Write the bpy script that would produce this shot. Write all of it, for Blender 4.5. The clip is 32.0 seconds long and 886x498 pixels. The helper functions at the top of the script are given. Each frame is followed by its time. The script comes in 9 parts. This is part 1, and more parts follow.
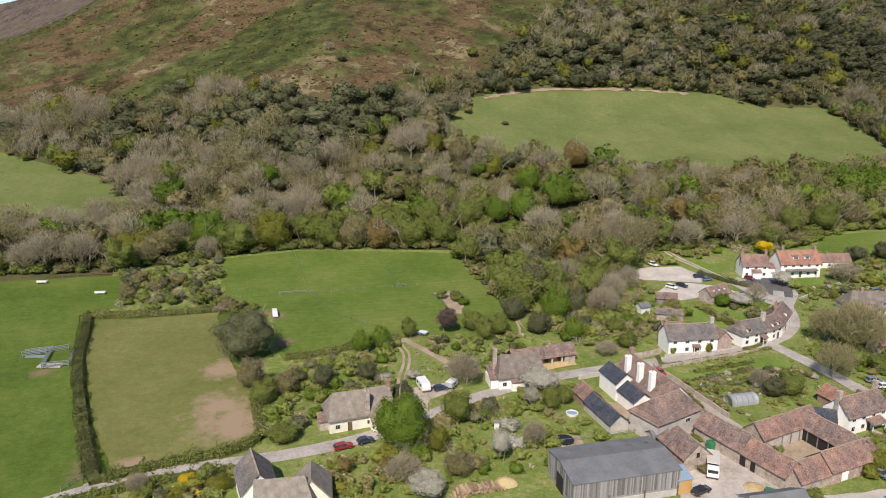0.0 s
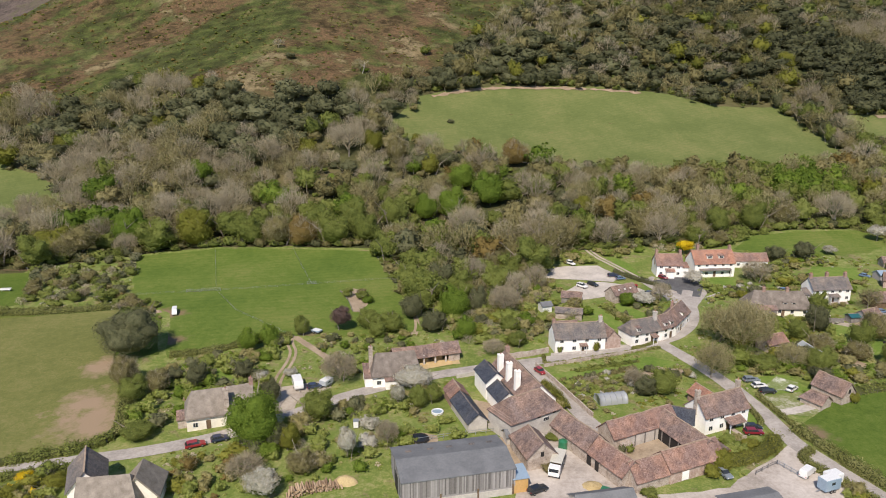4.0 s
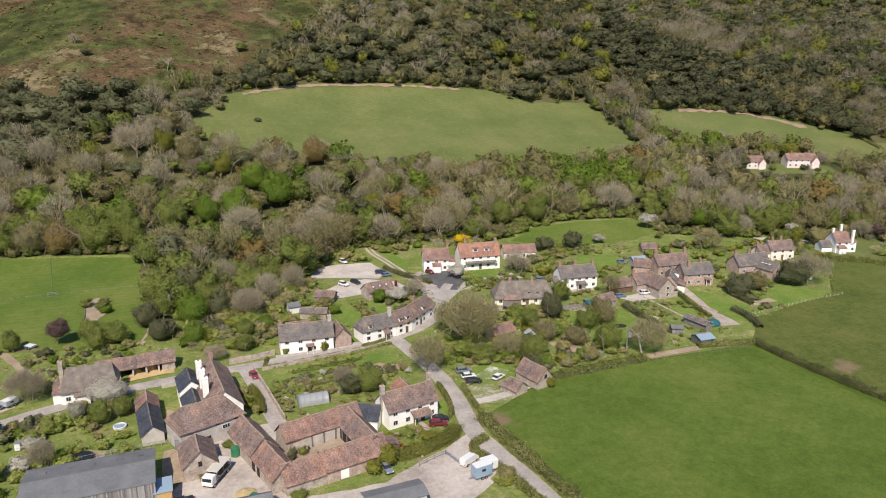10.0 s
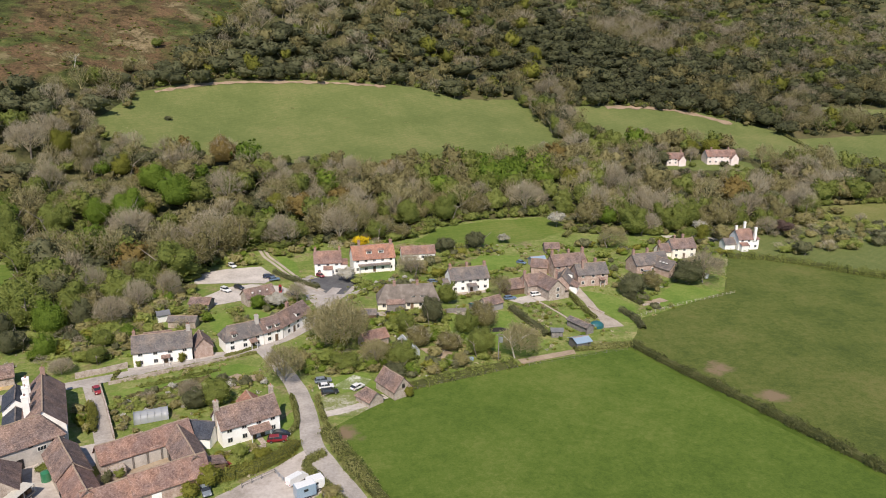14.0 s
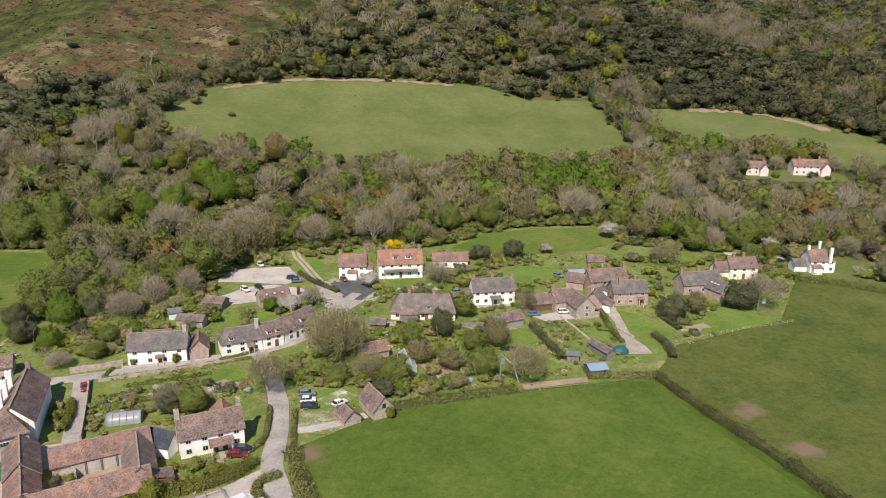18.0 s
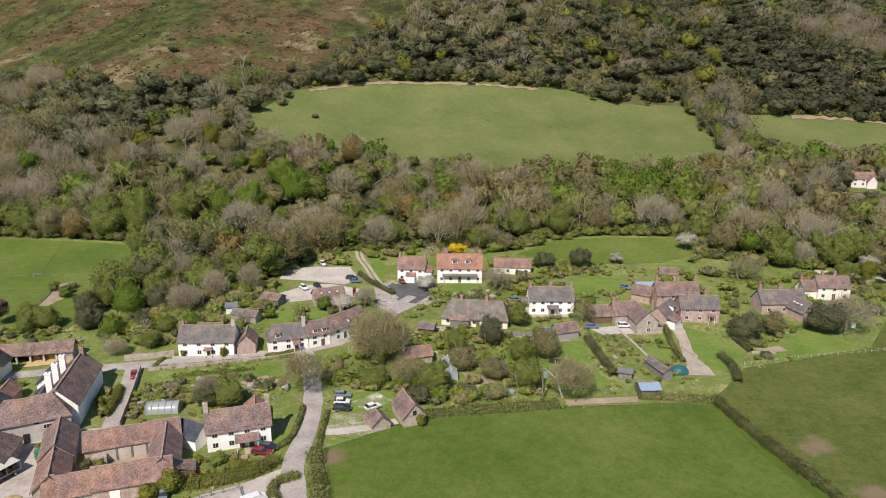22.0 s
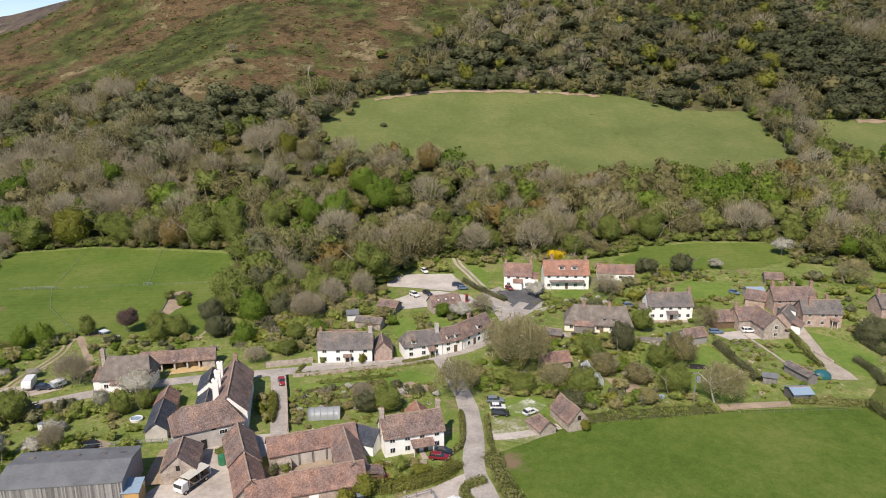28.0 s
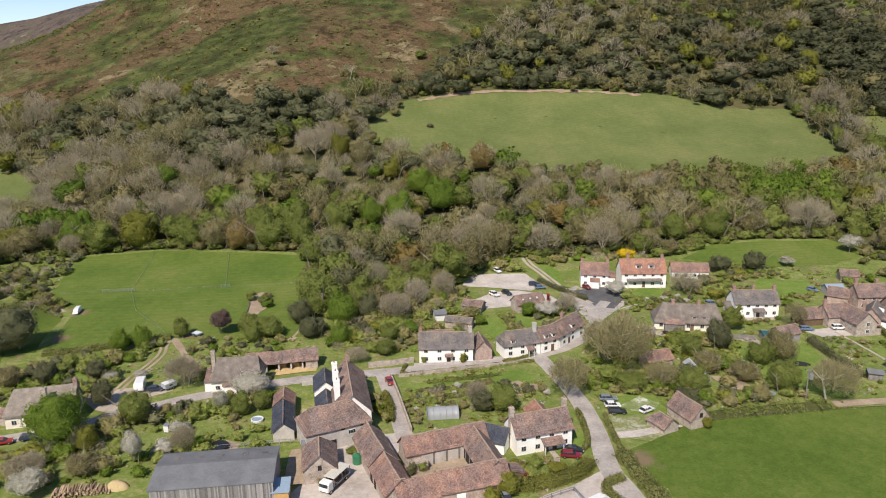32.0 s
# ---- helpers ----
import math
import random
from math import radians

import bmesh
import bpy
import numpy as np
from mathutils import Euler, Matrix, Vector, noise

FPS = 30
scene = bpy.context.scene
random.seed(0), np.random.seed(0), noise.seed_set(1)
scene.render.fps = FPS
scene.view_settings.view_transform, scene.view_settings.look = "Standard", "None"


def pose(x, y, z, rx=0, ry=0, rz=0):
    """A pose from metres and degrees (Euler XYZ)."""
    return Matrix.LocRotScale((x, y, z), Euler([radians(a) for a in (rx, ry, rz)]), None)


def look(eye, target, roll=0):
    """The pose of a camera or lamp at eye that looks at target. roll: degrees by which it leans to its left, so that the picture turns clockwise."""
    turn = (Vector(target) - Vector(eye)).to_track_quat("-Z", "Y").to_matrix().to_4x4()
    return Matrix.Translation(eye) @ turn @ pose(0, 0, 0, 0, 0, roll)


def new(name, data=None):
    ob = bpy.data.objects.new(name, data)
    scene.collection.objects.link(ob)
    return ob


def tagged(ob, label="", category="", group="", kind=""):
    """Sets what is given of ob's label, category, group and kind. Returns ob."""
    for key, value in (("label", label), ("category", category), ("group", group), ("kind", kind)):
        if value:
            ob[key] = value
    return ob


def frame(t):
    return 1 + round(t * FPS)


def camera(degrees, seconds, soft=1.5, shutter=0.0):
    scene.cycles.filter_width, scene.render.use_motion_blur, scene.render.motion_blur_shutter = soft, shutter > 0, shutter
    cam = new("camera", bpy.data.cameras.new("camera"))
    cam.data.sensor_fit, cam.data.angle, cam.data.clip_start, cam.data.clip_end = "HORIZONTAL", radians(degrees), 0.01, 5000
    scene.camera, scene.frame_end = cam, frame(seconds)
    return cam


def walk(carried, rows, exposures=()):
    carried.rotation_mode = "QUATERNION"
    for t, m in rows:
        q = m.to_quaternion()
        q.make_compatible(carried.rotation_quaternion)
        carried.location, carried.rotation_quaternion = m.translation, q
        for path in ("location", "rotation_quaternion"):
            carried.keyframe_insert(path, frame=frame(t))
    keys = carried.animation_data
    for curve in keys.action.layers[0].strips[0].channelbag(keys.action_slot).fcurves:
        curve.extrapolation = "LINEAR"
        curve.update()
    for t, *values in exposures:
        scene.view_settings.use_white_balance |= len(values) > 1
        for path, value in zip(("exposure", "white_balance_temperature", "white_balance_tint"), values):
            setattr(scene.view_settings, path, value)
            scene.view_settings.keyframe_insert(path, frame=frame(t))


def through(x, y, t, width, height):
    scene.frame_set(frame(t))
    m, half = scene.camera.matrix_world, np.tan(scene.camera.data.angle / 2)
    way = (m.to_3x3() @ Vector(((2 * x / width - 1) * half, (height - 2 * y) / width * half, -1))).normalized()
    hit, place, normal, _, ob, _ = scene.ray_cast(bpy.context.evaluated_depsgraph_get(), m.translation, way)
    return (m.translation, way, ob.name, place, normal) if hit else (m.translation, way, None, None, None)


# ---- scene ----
cam = camera(64.7, 32.0, soft=1.0)
METRES, EYE, TILT, LEAN, TURN = 200.0, 74.3, -15.0, 0.0, 0.0
ROWS = [
    (0.0, 0.0, 0.0, 0.0, 0.0, 0.0, -0.0),
    (0.5, 0.0149, 0.0002, 0.0, -0.05, -0.02, -0.01),
    (1.0, 0.031, 0.0004, -0.0001, -0.09, -0.04, -0.04),
    (1.5, 0.0483, 0.0007, -0.0, -0.11, -0.06, -0.07),
    (2.0, 0.0663, 0.0011, -0.0002, -0.14, -0.06, -0.1),
    (2.5, 0.0849, 0.0014, -0.0005, -0.16, -0.08, -0.13),
    (3.0, 0.1043, 0.0016, -0.0005, -0.17, -0.1, -0.16),
    (3.5, 0.1241, 0.0015, -0.0003, -0.21, -0.12, -0.19),
    (5.5, 0.2028, -0.0001, 0.0009, -1.16, -0.15, -0.09),
    (6.0, 0.2223, -0.0005, 0.0009, -1.89, -0.16, 0.08),
    (6.5, 0.2416, -0.0009, 0.001, -2.69, -0.16, 0.3),
    (7.0, 0.2605, -0.0013, 0.0006, -3.39, -0.17, 0.46),
    (7.5, 0.2792, -0.0014, -0.0, -3.82, -0.19, 0.57),
    (8.0, 0.2979, -0.0015, -0.0005, -4.31, -0.22, 0.71),
    (8.5, 0.3169, -0.0017, -0.0011, -5.04, -0.27, 0.92),
    (9.0, 0.3358, -0.002, -0.001, -6.12, -0.32, 1.23),
    (9.5, 0.3545, -0.002, -0.0011, -7.36, -0.39, 1.59),
    (10.0, 0.3728, -0.0022, -0.0014, -8.6, -0.46, 1.95),
    (10.5, 0.3908, -0.0023, -0.0016, -9.77, -0.55, 2.27),
    (11.0, 0.4089, -0.0023, -0.0013, -10.59, -0.64, 2.51),
    (11.5, 0.4266, -0.0018, -0.0013, -11.01, -0.69, 2.61),
    (12.0, 0.4437, -0.001, -0.0012, -11.09, -0.72, 2.61),
    (12.5, 0.4606, 0.0004, -0.001, -11.11, -0.74, 2.61),
    (13.0, 0.4769, 0.0027, -0.0003, -11.14, -0.77, 2.61),
    (13.5, 0.4931, 0.0055, 0.0008, -11.16, -0.79, 2.61),
    (14.0, 0.5087, 0.009, 0.0018, -11.13, -0.81, 2.59),
    (14.5, 0.5244, 0.0135, 0.0031, -10.99, -0.83, 2.54),
    (16.5, 0.5867, 0.0345, 0.0087, -7.55, -0.8, 1.51),
    (17.0, 0.6022, 0.0408, 0.0097, -5.99, -0.75, 1.05),
    (17.5, 0.6179, 0.0471, 0.0109, -4.34, -0.71, 0.57),
    (18.0, 0.6336, 0.0536, 0.0124, -3.0, -0.68, 0.18),
    (18.5, 0.649, 0.0602, 0.0138, -1.95, -0.63, -0.12),
    (19.0, 0.6644, 0.0664, 0.0152, -1.14, -0.59, -0.37),
    (19.5, 0.6796, 0.0715, 0.0167, -0.31, -0.55, -0.62),
    (20.0, 0.6903, 0.0754, 0.0176, 0.66, -0.54, -0.9),
    (20.5, 0.6955, 0.0781, 0.0174, 1.83, -0.5, -1.25),
    (21.0, 0.6963, 0.0797, 0.0159, 3.12, -0.46, -1.62),
    (21.5, 0.696, 0.0805, 0.0137, 4.24, -0.39, -1.79),
    (22.0, 0.6957, 0.0811, 0.0113, 5.04, -0.33, -1.85),
    (22.5, 0.6948, 0.0816, 0.0088, 5.56, -0.26, -1.93),
    (23.0, 0.6913, 0.0814, 0.007, 5.83, -0.21, -1.98),
    (23.5, 0.6842, 0.0806, 0.006, 5.86, -0.15, -1.96),
    (24.0, 0.6745, 0.0796, 0.0052, 5.89, -0.1, -1.94),
    (24.5, 0.6622, 0.0781, 0.0049, 5.9, -0.05, -1.93),
    (26.5, 0.5976, 0.0682, 0.0058, 5.97, 0.14, -1.73),
    (27.0, 0.5788, 0.0654, 0.0055, 5.96, 0.2, -1.65),
    (27.5, 0.5596, 0.0624, 0.0052, 5.94, 0.26, -1.53),
    (28.0, 0.54, 0.0594, 0.0049, 5.93, 0.3, -1.46),
    (28.5, 0.5215, 0.0566, 0.0045, 5.92, 0.33, -1.39),
    (29.0, 0.504, 0.0541, 0.004, 5.93, 0.33, -1.34),
    (29.5, 0.4879, 0.0518, 0.003, 5.95, 0.33, -1.27),
    (30.0, 0.4726, 0.0496, 0.0025, 5.98, 0.33, -1.18),
    (30.5, 0.4581, 0.0476, 0.0021, 6.01, 0.32, -1.11),
    (31.0, 0.4445, 0.0454, 0.0021, 6.06, 0.31, -1.05),
    (31.5, 0.4316, 0.0435, 0.0022, 6.09, 0.31, -1.03),
    (32.0, 0.418, 0.0416, 0.0023, 6.13, 0.29, -1.0),
]
walk(cam, [(t, pose(0, 0, EYE, TILT, LEAN, TURN) @ pose(METRES * x, METRES * y, METRES * z, 90 + pitch, roll, yaw)) for t, x, y, z, yaw, pitch, roll in ROWS], [(0.0, 0.12, 6700, 14), (32.0, 0.12, 6700, 14)])

# ---- world and sun ----
SUN_AZ, SUN_EL = -105.0, 47.0   # degrees: anticlockwise from +x, and above the horizon
world = bpy.data.worlds.new("world")
scene.world = world
world.use_nodes = True
wn = world.node_tree.nodes
sky = wn.new("ShaderNodeTexSky")
sky.sky_type = "NISHITA"
sky.sun_disc = False
sky.sun_elevation = radians(SUN_EL)
sky.sun_rotation = radians(90 - SUN_AZ)
sky.air_density, sky.dust_density, sky.ozone_density, sky.altitude = 0.9, 0.05, 2.5, 800
wn["Background"].inputs["Strength"].default_value = 0.13
world.node_tree.links.new(sky.outputs[0], wn["Background"].inputs["Color"])
sun = new("sun", bpy.data.lights.new("sun", "SUN"))
sun.data.energy, sun.data.angle, sun.data.color = 4.9, radians(0.55), (1.0, 0.925, 0.815)
SUN_DIR = Vector((math.cos(radians(SUN_AZ)) * math.cos(radians(SUN_EL)), math.sin(radians(SUN_AZ)) * math.cos(radians(SUN_EL)), math.sin(radians(SUN_EL))))
sun.matrix_world = look(SUN_DIR * 300, (0, 0, 0))


# ---- materials ----
def nodes_of(name, rough=0.85, spec=0.3, metal=0.0):
    m = bpy.data.materials.new(name)
    m.use_nodes = True
    n, l = m.node_tree.nodes, m.node_tree.links
    b = n["Principled BSDF"]
    b.inputs["Roughness"].default_value = rough
    b.inputs["Specular IOR Level"].default_value = spec
    b.inputs["Metallic"].default_value = metal
    return m, n, l, b


def ramp(n, l, fac, stops):
    r = n.new("ShaderNodeValToRGB")
    e = r.color_ramp.elements
    while len(e) < len(stops):
        e.new(0.5)
    for el, (p, c) in zip(e, stops):
        el.position, el.color = p, (*c, 1)
    l.new(fac, r.inputs[0])
    return r.outputs[0]


def noise_tex(n, l, scale, detail=6, rough=0.6, vec=None, dist=0.0):
    t = n.new("ShaderNodeTexNoise")
    t.inputs["Scale"].default_value, t.inputs["Detail"].default_value = scale, detail
    t.inputs["Roughness"].default_value, t.inputs["Distortion"].default_value = rough, dist
    if vec is not None:
        l.new(vec, t.inputs["Vector"])
    return t.outputs[0]


def mix(n, l, fac, a, b, mode="MIX"):
    m = n.new("ShaderNodeMix")
    m.data_type, m.blend_type = "RGBA", mode
    for sock, v in ((m.inputs[0], fac), (m.inputs[6], a), (m.inputs[7], b)):
        if isinstance(v, (int, float)):
            sock.default_value = v
        elif isinstance(v, tuple):
            sock.default_value = (*v, 1)
        else:
            l.new(v, sock)
    return m.outputs[2]


def math_node(n, l, op, a, b=0.0):
    m = n.new("ShaderNodeMath")
    m.operation = op
    for sock, v in ((m.inputs[0], a), (m.inputs[1], b)):
        if isinstance(v, (int, float)):
            sock.default_value = v
        else:
            l.new(v, sock)
    return m.outputs[0]


def world_pos(n):
    return n.new("ShaderNodeNewGeometry").outputs["Position"]


def local_pos(n):
    return n.new("ShaderNodeTexCoord").outputs["Object"]


def bump(n, l, b, height, strength=0.4, distance=0.1):
    k = n.new("ShaderNodeBump")
    k.inputs["Strength"].default_value, k.inputs["Distance"].default_value = strength, distance
    l.new(height, k.inputs["Height"])
    l.new(k.outputs[0], b.inputs["Normal"])


def mottled(name, dark, light, scale, rough=0.9, fine=8.0, bumpy=0.3, where="world", third=None, spec=0.2, dist=0.05):
    """Two scales of noise between two or three colours."""
    m, n, l, b = nodes_of(name, rough, spec)
    v = world_pos(n) if where == "world" else local_pos(n)
    big = noise_tex(n, l, scale, 5, 0.6, v)
    small = noise_tex(n, l, scale * fine, 5, 0.7, v)
    f = math_node(n, l, "ADD", math_node(n, l, "MULTIPLY", big, 0.6), math_node(n, l, "MULTIPLY", small, 0.4))
    stops = [(0.36, dark), (0.62, light)] if third is None else [(0.34, dark), (0.5, light), (0.64, third)]
    l.new(ramp(n, l, f, stops), b.inputs["Base Color"])
    bump(n, l, b, small, bumpy, dist)
    return m


def grass_mat(name, dark, mid, light, stripe=0.0, angle=0.0, scale=0.035):
    m, n, l, b = nodes_of(name, 0.95, 0.12)
    v = world_pos(n)
    big = noise_tex(n, l, scale, 4, 0.6, v)
    med = noise_tex(n, l, scale * 9, 5, 0.65, v)
    small = noise_tex(n, l, 2.2, 4, 0.8, v)
    tuft = noise_tex(n, l, 0.75, 5, 0.7, v, 0.6)
    f = math_node(n, l, "ADD", math_node(n, l, "MULTIPLY", big, 0.32), math_node(n, l, "ADD", math_node(n, l, "MULTIPLY", med, 0.16), math_node(n, l, "ADD", math_node(n, l, "MULTIPLY", small, 0.27), math_node(n, l, "MULTIPLY", tuft, 0.25))))
    if stripe:
        mp = n.new("ShaderNodeMapping")
        mp.inputs["Rotation"].default_value = (0, 0, radians(angle))
        l.new(v, mp.inputs[0])
        w = n.new("ShaderNodeTexWave")
        w.inputs["Scale"].default_value, w.inputs["Distortion"].default_value = 0.12, 1.0
        l.new(mp.outputs[0], w.inputs[0])
        f = math_node(n, l, "ADD", f, math_node(n, l, "MULTIPLY", math_node(n, l, "SUBTRACT", w.outputs[1], 0.5), stripe))
    l.new(ramp(n, l, f, [(0.41, dark), (0.5, mid), (0.59, light)]), b.inputs["Base Color"])
    bump(n, l, b, math_node(n, l, "ADD", small, tuft), 0.6, 0.14)
    return m


def leaf_mat(name, dark, mid, light, through=0.25, spray=0.55):
    """Leaves: colour by spray, by clump and by tree, fine relief, and a little light coming through."""
    m, n, l, b = nodes_of(name, 0.75, 0.2)
    g = n.new("ShaderNodeNewGeometry").outputs["Random Per Island"]
    o = n.new("ShaderNodeObjectInfo").outputs["Random"]
    a = n.new("ShaderNodeAttribute")
    a.attribute_name = "tint"
    sprays = noise_tex(n, l, spray * 2.4, 3, 0.7, world_pos(n))
    t = math_node(n, l, "ADD", math_node(n, l, "MULTIPLY", g, 0.34), math_node(n, l, "ADD", math_node(n, l, "MULTIPLY", o, 0.2), math_node(n, l, "MULTIPLY", a.outputs["Fac"], 0.5)))
    t = math_node(n, l, "ADD", t, math_node(n, l, "MULTIPLY", math_node(n, l, "SUBTRACT", sprays, 0.42), 0.9))
    col = ramp(n, l, t, [(0.1, dark), (0.5, mid), (0.95, light)])
    l.new(col, b.inputs["Base Color"])
    bump(n, l, b, sprays, 0.7, 0.45)
    tr = n.new("ShaderNodeBsdfTranslucent")
    l.new(col, tr.inputs[0])
    ms = n.new("ShaderNodeMixShader")
    ms.inputs[0].default_value = through
    l.new(b.outputs[0], ms.inputs[1])
    l.new(tr.outputs[0], ms.inputs[2])
    l.new(ms.outputs[0], n["Material Output"].inputs[0])
    return m


def plain(name, colour, rough=0.6, metal=0.0, spec=0.4, grain=12.0, vary=0.25):
    m, n, l, b = nodes_of(name, rough, spec, metal)
    f = noise_tex(n, l, grain, 4, 0.6, local_pos(n))
    dark = tuple(c * (1 - vary) for c in colour)
    l.new(ramp(n, l, f, [(0.35, dark), (0.6, colour)]), b.inputs["Base Color"])
    return m


def tile_mat(name, dark, mid, light, course=0.28, moss=(0.16, 0.15, 0.07)):
    """Clay or slate roofing: courses, tile by tile variation, lichen and dirt."""
    m, n, l, b = nodes_of(name, 0.85, 0.25)
    v = local_pos(n)
    br = n.new("ShaderNodeTexBrick")
    br.inputs["Scale"].default_value = 1.0
    br.inputs["Brick Width"].default_value, br.inputs["Row Height"].default_value = course * 0.9, course * 0.62
    br.inputs["Mortar Size"].default_value = 0.02
    br.inputs["Color1"].default_value, br.inputs["Color2"].default_value, br.inputs["Mortar"].default_value = (0, 0, 0, 1), (1, 1, 1, 1), (0.3, 0.3, 0.3, 1)
    sep = n.new("ShaderNodeSeparateXYZ")
    l.new(v, sep.inputs[0])
    com = n.new("ShaderNodeCombineXYZ")
    l.new(sep.outputs[0], com.inputs[0])
    l.new(math_node(n, l, "ADD", sep.outputs[2], math_node(n, l, "MULTIPLY", sep.outputs[1], 0.0)), com.inputs[1])
    l.new(com.outputs[0], br.inputs["Vector"])
    big = noise_tex(n, l, 0.45, 5, 0.65, v)
    small = noise_tex(n, l, 3.0, 5, 0.75, v)
    f = math_node(n, l, "ADD", math_node(n, l, "MULTIPLY", big, 0.42), math_node(n, l, "ADD", math_node(n, l, "MULTIPLY", small, 0.4), math_node(n, l, "MULTIPLY", br.outputs[0], 0.18)))
    col = ramp(n, l, f, [(0.38, dark), (0.5, mid), (0.66, light)])
    warm = ramp(n, l, noise_tex(n, l, 0.28, 4, 0.6, v), [(0.42, (0.85, 0.85, 0.88)), (0.6, (1.2, 1.09, 1.0))])
    col = mix(n, l, 1.0, col, warm, "MULTIPLY")
    spots = ramp(n, l, noise_tex(n, l, 1.7, 6, 0.8, v), [(0.58, (0, 0, 0)), (0.7, (1, 1, 1))])
    l.new(mix(n, l, math_node(n, l, "MULTIPLY", spots, 0.5), col, moss), b.inputs["Base Color"])
    bump(n, l, b, math_node(n, l, "ADD", br.outputs[1], small), 0.5, 0.05)
    return m


MAT = {}


def ground_material():
    """Hillside: bracken, heather and rough grass above, wood floor and rough grass below."""
    m, n, l, b = nodes_of("ground", 0.95, 0.1)
    v = world_pos(n)
    a = n.new("ShaderNodeAttribute")
    a.attribute_name = "heath"
    big = noise_tex(n, l, 0.02, 8, 0.62, v, 0.8)
    med = noise_tex(n, l, 0.11, 7, 0.7, v, 0.5)
    small = noise_tex(n, l, 0.8, 5, 0.8, v)
    f = math_node(n, l, "ADD", math_node(n, l, "MULTIPLY", big, 0.62), math_node(n, l, "MULTIPLY", med, 0.38))
    heath = ramp(n, l, f, [(0.42, (0.065, 0.047, 0.022)), (0.47, (0.105, 0.075, 0.037)), (0.505, (0.17, 0.106, 0.058)), (0.54, (0.088, 0.072, 0.031)), (0.57, (0.2, 0.155, 0.085)), (0.63, (0.27, 0.215, 0.12))])
    green = ramp(n, l, math_node(n, l, "ADD", math_node(n, l, "MULTIPLY", noise_tex(n, l, 0.013, 4, 0.55, v, 0.9), 0.7), math_node(n, l, "MULTIPLY", med, 0.3)), [(0.45, (0, 0, 0)), (0.53, (0.85, 0.85, 0.85))])
    turf = ramp(n, l, noise_tex(n, l, 0.07, 6, 0.65, v), [(0.4, (0.03, 0.046, 0.012)), (0.5, (0.056, 0.076, 0.02)), (0.56, (0.072, 0.102, 0.024)), (0.66, (0.13, 0.12, 0.045))])
    heath = mix(n, l, green, heath, turf)
    speck = ramp(n, l, math_node(n, l, "ADD", math_node(n, l, "MULTIPLY", small, 0.6), math_node(n, l, "MULTIPLY", med, 0.4)), [(0.42, (0.32, 0.32, 0.32)), (0.56, (1.1, 1.1, 1.1))])
    heath = mix(n, l, 0.8, heath, speck, "MULTIPLY")
    sep = n.new("ShaderNodeSeparateXYZ")
    l.new(v, sep.inputs[0])
    far = ramp(n, l, math_node(n, l, "DIVIDE", sep.outputs[1], 1000.0), [(0.72, (0, 0, 0)), (0.8, (1, 1, 1))])
    heath = mix(n, l, far, heath, mix(n, l, 0.75, ramp(n, l, f, [(0.42, (0.085, 0.07, 0.058)), (0.5, (0.14, 0.108, 0.092)), (0.58, (0.11, 0.1, 0.06)), (0.64, (0.2, 0.16, 0.13))]), speck, "MULTIPLY"))
    low = ramp(n, l, f, [(0.4, (0.055, 0.064, 0.024)), (0.5, (0.092, 0.09, 0.038)), (0.6, (0.14, 0.118, 0.06))])
    meadow = ramp(n, l, f, [(0.4, (0.066, 0.107, 0.016)), (0.5, (0.096, 0.142, 0.023)), (0.6, (0.15, 0.178, 0.04))])
    low = mix(n, l, ramp(n, l, math_node(n, l, "DIVIDE", sep.outputs[1], 1000.0), [(0.19, (1, 1, 1)), (0.215, (0, 0, 0))]), low, meadow)
    col = mix(n, l, a.outputs["Fac"], low, heath)
    l.new(col, b.inputs["Base Color"])
    bump(n, l, b, math_node(n, l, "ADD", med, math_node(n, l, "MULTIPLY", small, 0.3)), 0.9, 1.2)
    return m


MAT["ground"] = ground_material()
def worn(mat, spots, earth):
    """Trampled earth round the given places (x, y, radius), fading out raggedly."""
    n, l = mat.node_tree.nodes, mat.node_tree.links
    b = n["Principled BSDF"]
    col = b.inputs["Base Color"].links[0].from_socket
    v = world_pos(n)
    rag = noise_tex(n, l, 0.22, 6, 0.7, v)
    for x, y, r in spots:
        d = n.new("ShaderNodeVectorMath")
        d.operation = "DISTANCE"
        flat = n.new("ShaderNodeVectorMath")
        flat.operation = "MULTIPLY"
        flat.inputs[1].default_value = (1, 1, 0)
        l.new(v, flat.inputs[0])
        l.new(flat.outputs[0], d.inputs[0])
        d.inputs[1].default_value = (x, y, 0)
        k = math_node(n, l, "ADD", math_node(n, l, "DIVIDE", d.outputs["Value"], r), math_node(n, l, "MULTIPLY", math_node(n, l, "SUBTRACT", rag, 0.5), 2.6))
        col = mix(n, l, ramp(n, l, k, [(0.35, (0.95, 0.95, 0.95)), (1.0, (0, 0, 0))]), col, earth)
    l.new(col, b.inputs["Base Color"])
    return mat


